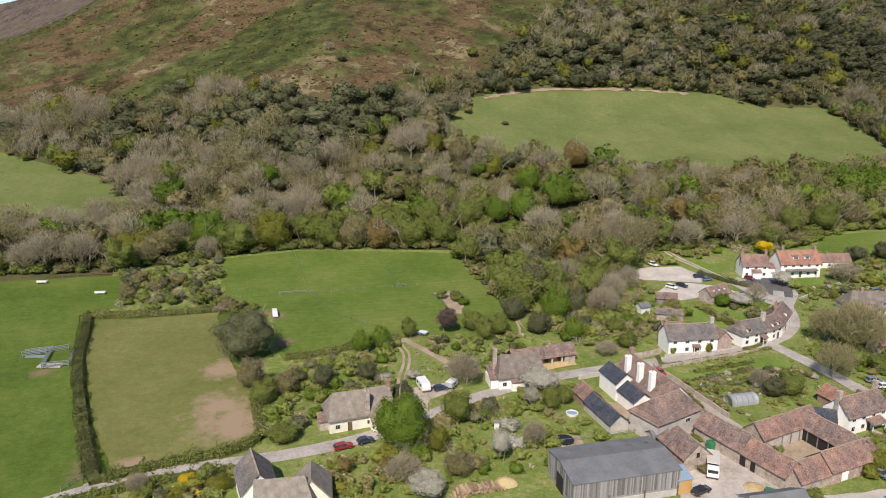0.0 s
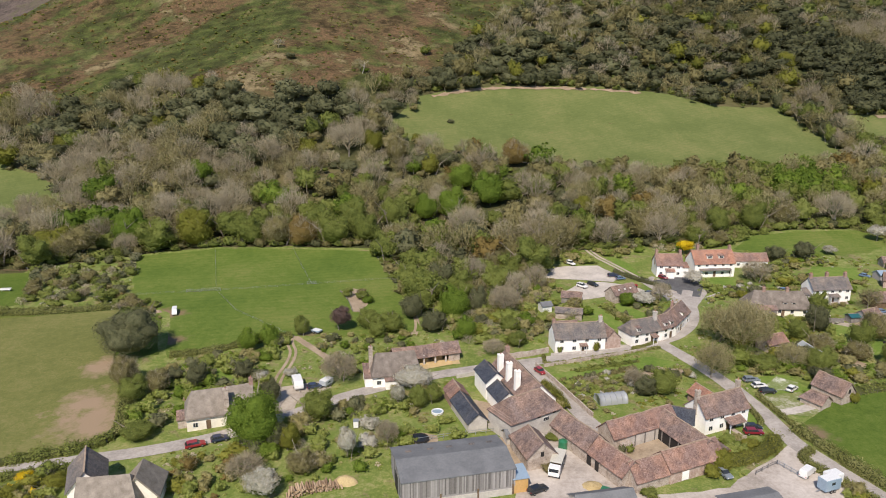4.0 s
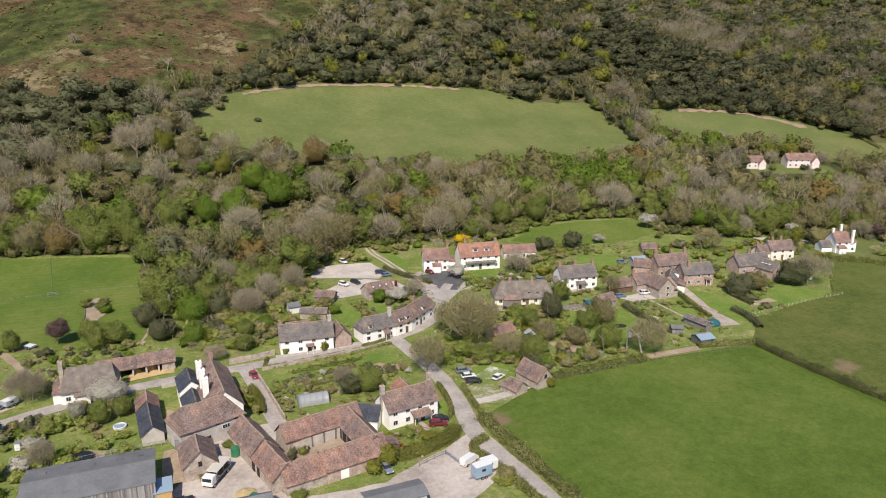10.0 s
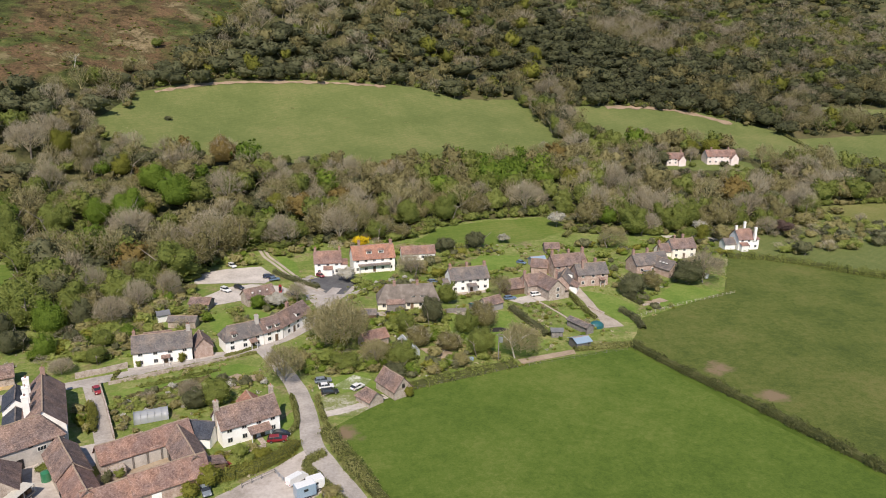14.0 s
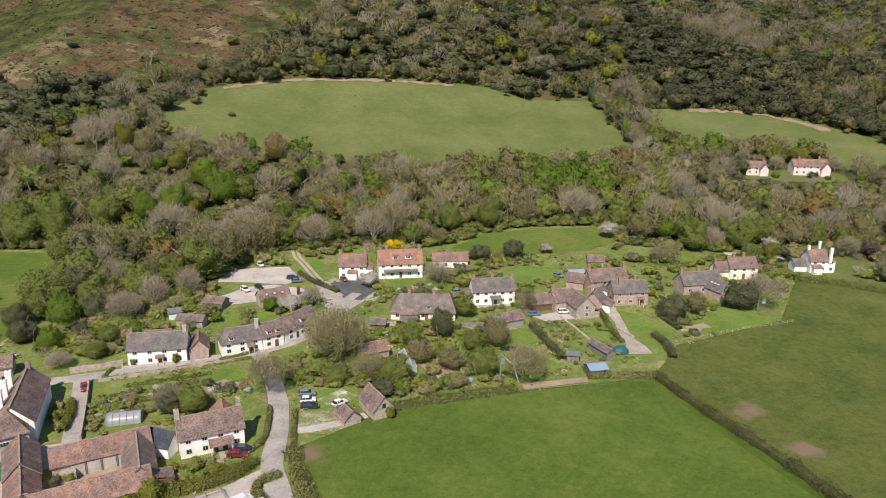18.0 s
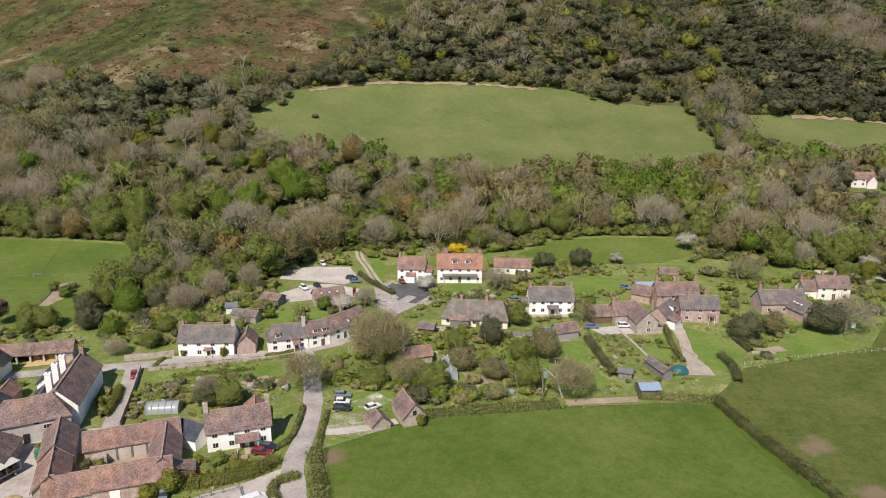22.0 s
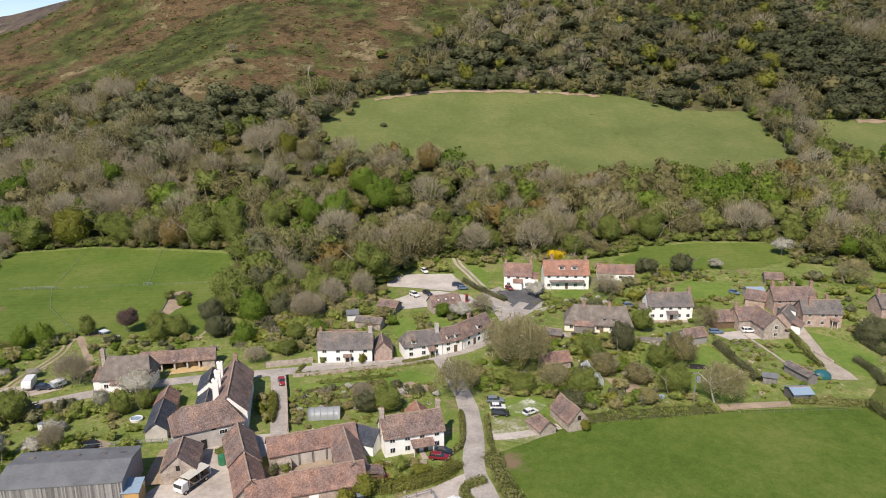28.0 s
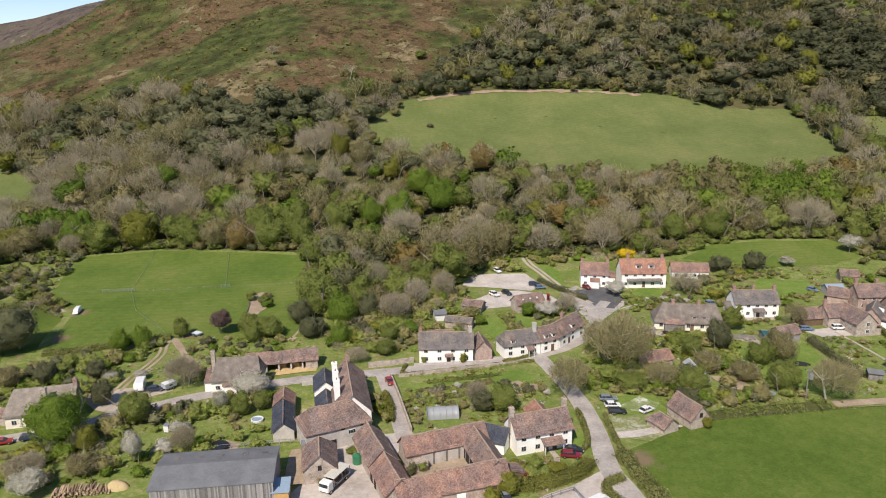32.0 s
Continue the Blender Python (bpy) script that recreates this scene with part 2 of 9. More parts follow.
MAT["field"] = worn(grass_mat("pasture", (0.06, 0.1, 0.0155), (0.09, 0.136, 0.022), (0.14, 0.17, 0.04), 0, 25), [(202, 146, 6), (196.5, 139, 3), (108, 131, 3.5), (224, 194, 3), (-100, 160, 3), (-66, 118, 6)], (0.2, 0.145, 0.09))
MAT["eastfield"] = worn(grass_mat("tussocky_pasture", (0.056, 0.08, 0.018), (0.092, 0.117, 0.026), (0.145, 0.145, 0.046), 0, 0, 0.05), [(202, 146, 5), (196.5, 139, 2), (206, 131, 4), (224, 194, 2)], (0.21, 0.155, 0.095))
MAT["pitch"] = worn(grass_mat("pitch_grass", (0.074, 0.12, 0.02), (0.107, 0.155, 0.028), (0.165, 0.187, 0.05), 0.02, 80), [(-53, 197, 6), (-45, 178, 5), (-8, 183, 3)], (0.22, 0.15, 0.095))
MAT["khaki"] = worn(grass_mat("dry_paddock", (0.11, 0.124, 0.036), (0.15, 0.158, 0.048), (0.205, 0.19, 0.074), 0, 0, 0.03), [(-54, 162, 7), (-45, 135, 10), (-50, 143, 8), (-60, 119, 4)], (0.31, 0.225, 0.15))
MAT["hillgrass"] = grass_mat("hill_pasture", (0.094, 0.12, 0.036), (0.124, 0.15, 0.047), (0.174, 0.178, 0.066), 0.02, 60)
MAT["rough"] = grass_mat("garden_grass", (0.098, 0.140, 0.030), (0.167, 0.209, 0.053), (0.322, 0.293, 0.132), 0, 0, 0.09)
def patchy(mat, earth, dead):
    """Bare soil and dead stalks in ragged patches over a rough sward."""
    n, l = mat.node_tree.nodes, mat.node_tree.links
    b = n["Principled BSDF"]
    col = b.inputs["Base Color"].links[0].from_socket
    v = world_pos(n)
    k = ramp(n, l, noise_tex(n, l, 0.16, 7, 0.72, v, 0.4), [(0.55, (0, 0, 0)), (0.63, (0.8, 0.8, 0.8))])
    col = mix(n, l, k, col, ramp(n, l, noise_tex(n, l, 1.3, 4, 0.7, v), [(0.4, earth), (0.62, dead)]))
    lush = ramp(n, l, noise_tex(n, l, 0.09, 5, 0.65, v, 0.6), [(0.5, (0, 0, 0)), (0.6, (0.55, 0.55, 0.55))])
    l.new(mix(n, l, lush, col, (0.1, 0.165, 0.026)), b.inputs["Base Color"])
    return mat


patchy(MAT["rough"], (0.17, 0.125, 0.075), (0.32, 0.265, 0.15))
MAT["lawn"] = grass_mat("lawn", (0.101, 0.168, 0.029), (0.146, 0.213, 0.041), (0.202, 0.241, 0.067), 0, 0, 0.1)
MAT["asphalt"] = mottled("worn_asphalt", (0.27, 0.245, 0.22), (0.44, 0.4, 0.36), 0.25)
MAT["gravel"] = mottled("pale_gravel", (0.36, 0.325, 0.285), (0.56, 0.51, 0.455), 0.2)
MAT["yard"] = mottled("dusty_yard", (0.27, 0.235, 0.2), (0.43, 0.38, 0.335), 0.12, 0.95, 9, 0.3, "world", (0.55, 0.5, 0.45))
MAT["tangravel"] = mottled("tan_gravel", (0.3, 0.255, 0.205), (0.46, 0.4, 0.33), 0.3)
MAT["stonygrass"] = mottled("stony_grass", (0.12, 0.17, 0.04), (0.19, 0.21, 0.075), 0.3, 0.95, 7, 0.3, "world", (0.46, 0.43, 0.36))
MAT["pinkearth"] = mottled("pinkish_earth", (0.2, 0.15, 0.095), (0.36, 0.265, 0.185), 0.15)
MAT["straw"] = mottled("straw_litter", (0.33, 0.245, 0.12), (0.52, 0.41, 0.22), 0.5)
MAT["daisies"] = mottled("daisy_grass", (0.11, 0.16, 0.04), (0.2, 0.24, 0.09), 0.4, 0.95, 9, 0.3, "world", (0.62, 0.62, 0.55))
MAT["dirt"] = mottled("bare_earth", (0.25, 0.19, 0.13), (0.4, 0.32, 0.23), 0.2)
MAT["tarmac"] = mottled("dark_tarmac", (0.07, 0.07, 0.075), (0.13, 0.13, 0.13), 0.3)
MAT["white"] = mottled("white_limewash", (0.78, 0.75, 0.69), (0.9, 0.885, 0.84), 0.5, 0.9, 6, 0.2, "local")
MAT["pinkwash"] = mottled("pink_limewash", (0.66, 0.555, 0.5), (0.8, 0.7, 0.65), 0.5, 0.9, 6, 0.2, "local")
MAT["cream"] = mottled("cream_limewash", (0.7, 0.645, 0.53), (0.85, 0.8, 0.7), 0.5, 0.9, 6, 0.2, "local")
MAT["stone"] = mottled("rubble_stone", (0.2, 0.155, 0.125), (0.4, 0.335, 0.28), 1.2, 0.9, 4, 0.6, "local", (0.5, 0.44, 0.38))
MAT["pinkstone"] = mottled("red_sandstone", (0.27, 0.185, 0.15), (0.41, 0.3, 0.25), 1.2, 0.9, 4, 0.6, "local", (0.52, 0.43, 0.37))
MAT["render"] = mottled("grey_render", (0.36, 0.33, 0.3), (0.55, 0.51, 0.46), 0.6, 0.9, 5, 0.3, "local")
MAT["tile"] = tile_mat("brown_clay_tiles", (0.115, 0.084, 0.072), (0.215, 0.158, 0.136), (0.36, 0.275, 0.235), 0.28, (0.27, 0.215, 0.14))
MAT["redtile"] = tile_mat("red_clay_tiles", (0.15, 0.094, 0.076), (0.255, 0.165, 0.135), (0.37, 0.265, 0.22), 0.28, (0.25, 0.18, 0.12))
MAT["orangetile"] = tile_mat("orange_clay_tiles", (0.22, 0.115, 0.085), (0.33, 0.18, 0.13), (0.42, 0.27, 0.2), 0.28, (0.3, 0.2, 0.12))
MAT["ridge"] = mottled("lichened_ridge_tiles", (0.24, 0.17, 0.12), (0.42, 0.33, 0.25), 1.4, 0.9, 5, 0.4, "local")
MAT["slate"] = tile_mat("grey_slates", (0.1, 0.093, 0.09), (0.17, 0.155, 0.145), (0.27, 0.24, 0.205), 0.28, (0.24, 0.21, 0.14))
MAT["blueslate"] = tile_mat("blue_slates", (0.035, 0.042, 0.055), (0.06, 0.07, 0.09), (0.1, 0.11, 0.13), 0.28, (0.09, 0.09, 0.08))
MAT["thatch"] = mottled("weathered_thatch", (0.11, 0.093, 0.078), (0.18, 0.153, 0.13), 0.7, 0.98, 9, 0.6, "local", (0.26, 0.225, 0.19))
MAT["palethatch"] = mottled("pale_weathered_thatch", (0.15, 0.127, 0.103), (0.24, 0.207, 0.172), 0.7, 0.98, 9, 0.6, "local", (0.32, 0.28, 0.235))
MAT["sheet"] = mottled("grey_cement_sheet", (0.12, 0.125, 0.13), (0.19, 0.195, 0.2), 0.3, 0.7, 10, 0.2, "local")
MAT["glass"], _n, _l, _b = nodes_of("window_glass", 0.08, 0.6)
_b.inputs["Base Color"].default_value = (0.03, 0.035, 0.04, 1)
MAT["frame"] = plain("white_painted_wood", (0.75, 0.74, 0.7), 0.6)
MAT["brick"] = mottled("chimney_brick", (0.24, 0.155, 0.125), (0.38, 0.26, 0.21), 2.0, 0.9, 5, 0.5, "local")
MAT["wood"] = mottled("weathered_board", (0.13, 0.12, 0.11), (0.27, 0.25, 0.23), 1.5, 0.9, 6, 0.3, "local")
MAT["brownwood"] = mottled("brown_timber", (0.09, 0.06, 0.035), (0.2, 0.135, 0.085), 1.5, 0.9, 6, 0.3, "local")
# near-black: dark fittings, and indoor shade painted as slabs over solid walls
MAT["dark"] = plain("interior_shade_and_black", (0.025, 0.022, 0.02), 0.9)
MAT["bark"] = mottled("grey_bark", (0.19, 0.16, 0.13), (0.35, 0.305, 0.25), 3.0, 0.95, 4, 0.6, "local")
MAT["palebark"] = mottled("pale_bark", (0.4, 0.36, 0.3), (0.62, 0.57, 0.5), 3.0, 0.95, 4, 0.6, "local")
MAT["twig"] = leaf_mat("bare_twigs", (0.27, 0.232, 0.155), (0.46, 0.4, 0.275), (0.64, 0.57, 0.42), 0.4)
MAT["budtwig"] = leaf_mat("budding_twigs", (0.22, 0.195, 0.1), (0.36, 0.32, 0.165), (0.5, 0.45, 0.25), 0.3)
MAT["leaf_fresh"] = leaf_mat("fresh_leaves", (0.078, 0.128, 0.016), (0.145, 0.215, 0.027), (0.25, 0.325, 0.055), 0.42)
MAT["leaf_mid"] = leaf_mat("green_leaves", (0.098, 0.122, 0.028), (0.185, 0.218, 0.05), (0.3, 0.33, 0.095), 0.42)
MAT["leaf_garden"] = leaf_mat("garden_shrub_leaves", (0.135, 0.168, 0.038), (0.25, 0.295, 0.068), (0.4, 0.43, 0.13), 0.42)
MAT["leaf_tawny"] = leaf_mat("tawny_shrub_leaves", (0.17, 0.155, 0.06), (0.3, 0.27, 0.11), (0.45, 0.41, 0.19), 0.42)
MAT["leaf_dark"] = leaf_mat("evergreen_leaves", (0.062, 0.066, 0.032), (0.115, 0.12, 0.057), (0.2, 0.2, 0.105), 0.3)
MAT["leaf_olive"] = leaf_mat("budding_leaves", (0.12, 0.108, 0.045), (0.215, 0.192, 0.08), (0.335, 0.297, 0.14), 0.4)
MAT["leaf_lime"] = leaf_mat("lime_leaves", (0.105, 0.112, 0.018), (0.195, 0.2, 0.032), (0.31, 0.305, 0.06), 0.4)
MAT["leaf_purple"] = leaf_mat("purple_leaves", (0.075, 0.047, 0.042), (0.12, 0.08, 0.067), (0.18, 0.127, 0.107))
MAT["leaf_orange"] = leaf_mat("bronze_leaves", (0.12, 0.085, 0.025), (0.2, 0.145, 0.045), (0.28, 0.21, 0.075), 0.3)
MAT["blossom"] = leaf_mat("white_blossom", (0.24, 0.25, 0.16), (0.46, 0.44, 0.36), (0.68, 0.65, 0.6), 0.3)
MAT["gorse"] = leaf_mat("yellow_gorse", (0.4, 0.28, 0.01), (0.65, 0.46, 0.015), (0.8, 0.58, 0.03))
MAT["hedge"] = leaf_mat("hedge_leaves", (0.125, 0.137, 0.04), (0.215, 0.23, 0.066), (0.335, 0.325, 0.13), 0.4)
MAT["limehedge"] = leaf_mat("yellow_green_hedge_leaves", (0.11, 0.115, 0.024), (0.18, 0.185, 0.036), (0.26, 0.25, 0.06), 0.3)

MAT["darkhedge"] = leaf_mat("dark_hedge_leaves", (0.055, 0.066, 0.022), (0.1, 0.112, 0.036), (0.18, 0.18, 0.075), 0.3)
MAT["hedgecore"] = leaf_mat("hedge_inside", (0.06, 0.068, 0.022), (0.1, 0.11, 0.034), (0.14, 0.145, 0.05))


def board_mat(name, dark, light):
    m, n, l, b = nodes_of(name, 0.9, 0.15)
    g = n.new("ShaderNodeObjectInfo").outputs["Random"]
    s = noise_tex(n, l, 3.0, 5, 0.7, local_pos(n))
    l.new(ramp(n, l, math_node(n, l, "ADD", math_node(n, l, "MULTIPLY", g, 0.6), math_node(n, l, "MULTIPLY", s, 0.4)), [(0.15, dark), (0.8, light)]), b.inputs["Base Color"])
    return m


MAT["boards"] = board_mat("weathered_boarding", (0.12, 0.11, 0.105), (0.36, 0.34, 0.33))
MAT["logs"] = board_mat("cut_logs", (0.2, 0.13, 0.08), (0.5, 0.37, 0.25))
MAT["tyre"] = plain("rubber", (0.02, 0.02, 0.02), 0.8)
MAT["chrome"] = plain("rim_metal", (0.5, 0.5, 0.5), 0.35, 0.8)
MAT["lamp"] = plain("lamp_glass", (0.75, 0.75, 0.72), 0.15)
MAT["redlamp"] = plain("red_lamp", (0.45, 0.02, 0.02), 0.2)


def paint(name, colour):
    m, n, l, b = nodes_of(name, 0.3, 0.5)
    b.inputs["Coat Weight"].default_value = 0.6
    f = noise_tex(n, l, 4.0, 3, 0.5, local_pos(n))
    l.new(ramp(n, l, f, [(0.3, tuple(c * 0.85 for c in colour)), (0.6, colour)]), b.inputs["Base Color"])
    return m


for key, col in (("p_white", (0.78, 0.78, 0.76)), ("p_silver", (0.4, 0.43, 0.46)), ("p_blue", (0.13, 0.2, 0.3)), ("p_black", (0.018, 0.02, 0.024)), ("p_red", (0.22, 0.012, 0.025)), ("p_bright", (0.3, 0.025, 0.03)), ("p_navy", (0.03, 0.04, 0.08)), ("p_grey", (0.2, 0.23, 0.26)), ("p_green", (0.03, 0.17, 0.08)), ("p_teal", (0.02, 0.11, 0.12)), ("p_sky", (0.27, 0.36, 0.45)), ("p_cream", (0.6, 0.57, 0.48)), ("p_orange", (0.55, 0.33, 0.12))):
    MAT[key] = paint(key[2:] + "_paint", col)
MAT["polythene"], _n, _l, _b = nodes_of("cloudy_polythene", 0.35, 0.5)
_b.inputs["Base Color"].default_value = (0.52, 0.54, 0.57, 1)
_b.inputs["Transmission Weight"].default_value = 0.35
_b.inputs["Alpha"].default_value = 0.85
MAT["clear"], _n, _l, _b = nodes_of("greenhouse_glass", 0.1, 0.6)
_b.inputs["Base Color"].default_value = (0.6, 0.66, 0.68, 1)
_b.inputs["Alpha"].default_value = 0.45
MAT["galv"] = plain("galvanised_steel", (0.45, 0.47, 0.5), 0.4, 0.6)
MAT["hay"] = mottled("spilled_straw", (0.42, 0.29, 0.13), (0.62, 0.46, 0.24), 0.6, 0.95, 8, 0.6)
MAT["pond"], _n, _l, _b = nodes_of("dark_liner", 0.3, 0.4)
_b.inputs["Base Color"].default_value = (0.012, 0.014, 0.016, 1)

# ---- lie of the land: heights on a coarse plan grid ----
GX = [-686, -343, -171, -69, 34, 137, 240, 366, 686]
GY = [0, 137, 229, 286, 343, 400, 457, 526, 686, 1029, 1400]
GH = [
    [-1.7, -1.7, -1.7, -1.7, -1.7, -1.7, -1.7, -1.7, -1.7],
    [-1.1, -1.1, -1.1, -0.9, -0.9, -1.1, -1.7, -1.7, -2.3],
    [16.0, 3.4, 2.3, 1.8, 1.6, 0.9, 0.7, 1.7, 3.4],
    [25.1, 11.4, 3.4, 6.9, 8.0, 5.7, 4.6, 6.9, 10.3],
    [34.3, 24.0, 13.7, 32.0, 25.1, 18.3, 16.0, 16.0, 21.7],
    [42.3, 36.6, 41.1, 61.7, 42.9, 34.3, 29.7, 28.6, 34.3],
    [45.0, 50.3, 65.0, 85.7, 68.6, 57.1, 45.7, 45.7, 46.9],
    [59.0, 81.5, 97.0, 113.0, 104.0, 91.4, 80.0, 69.7, 60.6],
    [-32.0, 111.0, 203.0, 168.0, 166.0, 153.1, 141.7, 122.3, 97.1],
    [141.5, 186.5, 131.5, 215.5, 225.0, 228.6, 226.3, 216.0, 186.3],
    [138.0, 152.5, 176.5, 215.0, 225.0, 228.6, 226.3, 216.0, 186.3],
]


def hermite(xs, cols, x):
    """Smooth interpolation over the knots xs; cols holds one array of values a knot, x an array of places."""
    d = [(cols[i + 1] - cols[i]) / (xs[i + 1] - xs[i]) for i in range(len(xs) - 1)]
    m = [d[0]]
    for a, b in zip(d, d[1:]):
        p = a * b
        m.append(np.where(p > 0, 2 * p / np.where(np.abs(a + b) < 1e-9, 1.0, a + b), 0.0))
    m.append(d[-1])
    out = np.where(x <= xs[0], cols[0], cols[-1])
    for i in range(len(xs) - 1):
        h = xs[i + 1] - xs[i]
        u = (x - xs[i]) / h
        v = (2 * u**3 - 3 * u * u + 1) * cols[i] + (u**3 - 2 * u * u + u) * h * m[i] + (3 * u * u - 2 * u**3) * cols[i + 1] + (u**3 - u * u) * h * m[i + 1]
        out = np.where((x > xs[i]) & (x <= xs[i + 1]), v, out)
    return out


def land(x, y):
    x, y = np.asarray(x, float), np.asarray(y, float)
    cols = [hermite(GY, [np.full(x.shape, GH[j][i]) for j in range(len(GY))], y) for i in range(len(GX))]
    return hermite(GX, cols, x)


LAND_STEP = 4.0
_lx, _ly = np.arange(-420, 640, LAND_STEP), np.arange(20, 760, LAND_STEP)
LAND_TABLE = land(*np.meshgrid(_lx, _ly)).tolist()


def z_at(x, y):
    """The land's height at one place, from a table."""
    u, v = (x + 420) / LAND_STEP, (y - 20) / LAND_STEP
    i, j = int(min(max(u, 0), len(_lx) - 2)), int(min(max(v, 0), len(_ly) - 2))
    u, v = u - i, v - j
    a, b = LAND_TABLE[j], LAND_TABLE[j + 1]
    return (a[i] * (1 - u) + a[i + 1] * u) * (1 - v) + (b[i] * (1 - u) + b[i + 1] * u) * v


def within(poly, x, y):
    """Whether one place lies inside a polygon."""
    hit = False
    x0, y0 = poly[-1]
    for x1, y1 in poly:
        if (y0 > y) != (y1 > y) and x < (x1 - x0) * (y - y0) / (y1 - y0) + x0:
            hit = not hit
        x0, y0 = x1, y1
    return hit


def inside(poly, x, y):
    x, y = np.asarray(x, float), np.asarray(y, float)
    hit = np.zeros(x.shape, bool)
    for (x0, y0), (x1, y1) in zip(poly, poly[1:] + poly[:1]):
        c = ((y0 > y) != (y1 > y)) & (x < (x1 - x0) * (y - y0) / ((y1 - y0) if y1 != y0 else 1e-9) + x0)
        hit ^= c
    return hit


def dense(poly, step, closed=True):
    out = []
    for (x0, y0), (x1, y1) in zip(poly, poly[1:] + (poly[:1] if closed else [])):
        k = max(1, int(math.hypot(x1 - x0, y1 - y0) / step))
        out += [(x0 + (x1 - x0) * i / k, y0 + (y1 - y0) * i / k) for i in range(k)]
    return out if closed else out + [poly[-1]]


def smooth_line(pts, rounds=2):
    for _ in range(rounds):
        q = [pts[0]]
        for a, b in zip(pts, pts[1:]):
            q += [(a[0] * 0.75 + b[0] * 0.25, a[1] * 0.75 + b[1] * 0.25), (a[0] * 0.25 + b[0] * 0.75, a[1] * 0.25 + b[1] * 0.75)]
        pts = q + [pts[-1]]
    return pts


def mesh_object(name, verts, faces, material, parent=None, smooth=False):
    me = bpy.data.meshes.new(name)
    me.from_pydata([tuple(v) for v in verts], [], faces)
    if material:
        me.materials.append(material)
    if smooth:
        me.shade_smooth()
    ob = new(name, me)
    if parent:
        ob.parent = parent
    return ob


def part(name, bm, material, parent, label=""):
    me = bpy.data.meshes.new(name)
    bmesh.ops.recalc_face_normals(bm, faces=bm.faces)
    bm.to_mesh(me)
    bm.free()
    me.materials.append(material)
    ob = new(name, me)
    ob.parent = parent
    if label:
        ob["label"] = label
    return ob


def sheet(name, poly, lift, material, step=4.0, label="", category="ground", edge=0.0):
    """A piece of the ground's cover, draped on the land."""
    from mathutils.geometry import delaunay_2d_cdt
    ring = dense(poly, step)
    if edge:
        ring = [(x + edge * noise.noise((x * 0.3, y * 0.3, 1.0)), y + edge * noise.noise((x * 0.3, y * 0.3, 7.0))) for x, y in ring]
    xs, ys = [p[0] for p in ring], [p[1] for p in ring]
    gx, gy = np.meshgrid(np.arange(min(xs), max(xs), step), np.arange(min(ys), max(ys), step))
    gx, gy = gx.ravel(), gy.ravel()
    ok = inside(ring, gx, gy)
    pts = [Vector(p) for p in ring] + [Vector((a, b)) for a, b in zip(gx[ok], gy[ok])]
    n = len(ring)
    v, _, f, *_ = delaunay_2d_cdt(pts, [(i, (i + 1) % n) for i in range(n)], [], 1, 1e-4)
    z = land([p[0] for p in v], [p[1] for p in v]) + lift
    ob = mesh_object(name, [(p[0], p[1], h) for p, h in zip(v, z)], [list(t) for t in f], material, smooth=True)
    return tagged(ob, label, category, kind="structure")


def ribbon(name, line, width, lift, material, label="", category="road", smooth=2, rag=0.05):
    """A road or path draped along a line."""
    pts = dense(smooth_line(line, smooth), 2.0, False)
    verts, faces = [], []
    for i, p in enumerate(pts):
        a, b = Vector(pts[max(0, i - 1)]), Vector(pts[min(len(pts) - 1, i + 1)])
        d = (b - a).normalized()
        nrm = Vector((-d.y, d.x))
        w = width * max(0.04, 0.5 + rag * noise.noise((p[0] * 0.2, p[1] * 0.2, 3)))
        for k in (-1, -0.5, 0, 0.5, 1):
            q = Vector(p) + nrm * w * k
            verts.append((q.x, q.y, z_at(q.x, q.y) + lift * (1.2 - 0.3 * abs(k))))
    for i in range(len(pts) - 1):
        for k in range(4):
            a = i * 5 + k
            faces.append((a, a + 5, a + 6, a + 1))
    return tagged(mesh_object(name, verts, faces, material, smooth=True), label, category, kind="structure")


# ---- fields ----
F_PITCH = [(-83.3, 250.6), (-57.2, 258.9), (-26.8, 258.5), (3.4, 256.5), (12.7, 227.4), (24.2, 185.1), (2.5, 181.1), (-13.2, 181.1), (-32.9, 168.4), (-41.4, 166.7), (-51.5, 197.5), (-69.2, 211.4)]
F_KHAKI = [(-102.2, 191.9), (-68.3, 199.6), (-55.2, 166.7), (-43.3, 148.5), (-38.2, 128.7), (-50.4, 122.0), (-62.9, 116.7), (-79.5, 143.1), (-95.4, 173.5)]
F_LEFT = [(-230, 210), (-150.0, 225.9), (-112.3, 233.5), (-99.2, 203.8), (-108.9, 196.9), (-95.6, 166.7), (-80.7, 138.0), (-65.9, 113.1), (-60, 60), (-230, 60)]
F_UPLEFT = [(-330, 385), (-231.7, 365.2), (-181.1, 350.5), (-144.0, 322.2), (-167.5, 309.9), (-194.2, 298.8), (-330, 290)]
F_HILL = [(4.8, 369.6), (20.4, 415.7), (38.8, 429.7), (65.4, 439.1), (93.3, 444.8), (140.8, 452.8), (172.8, 455.3), (199.7, 449.7), (239.0, 455.2), (245.0, 418.7), (246.3, 379.5), (204.5, 364.4), (140.8, 356.7), (82.1, 356.4), (42.1, 361.5)]
F_RUP = [(277.4, 439.5), (305.8, 440.8), (360.5, 427.9), (381.2, 408.0), (396.0, 392.0), (393.5, 372.0), (388.0, 358.0), (364.0, 356.5), (351.0, 362.0), (352.0, 378.0), (337.6, 390.9), (298.1, 391.2), (271.2, 396.2)]
F_RFAR1 = [(400, 385), (463.6, 386.8), (520, 380), (500, 320), (414.6, 331.3), (396, 343.0)]
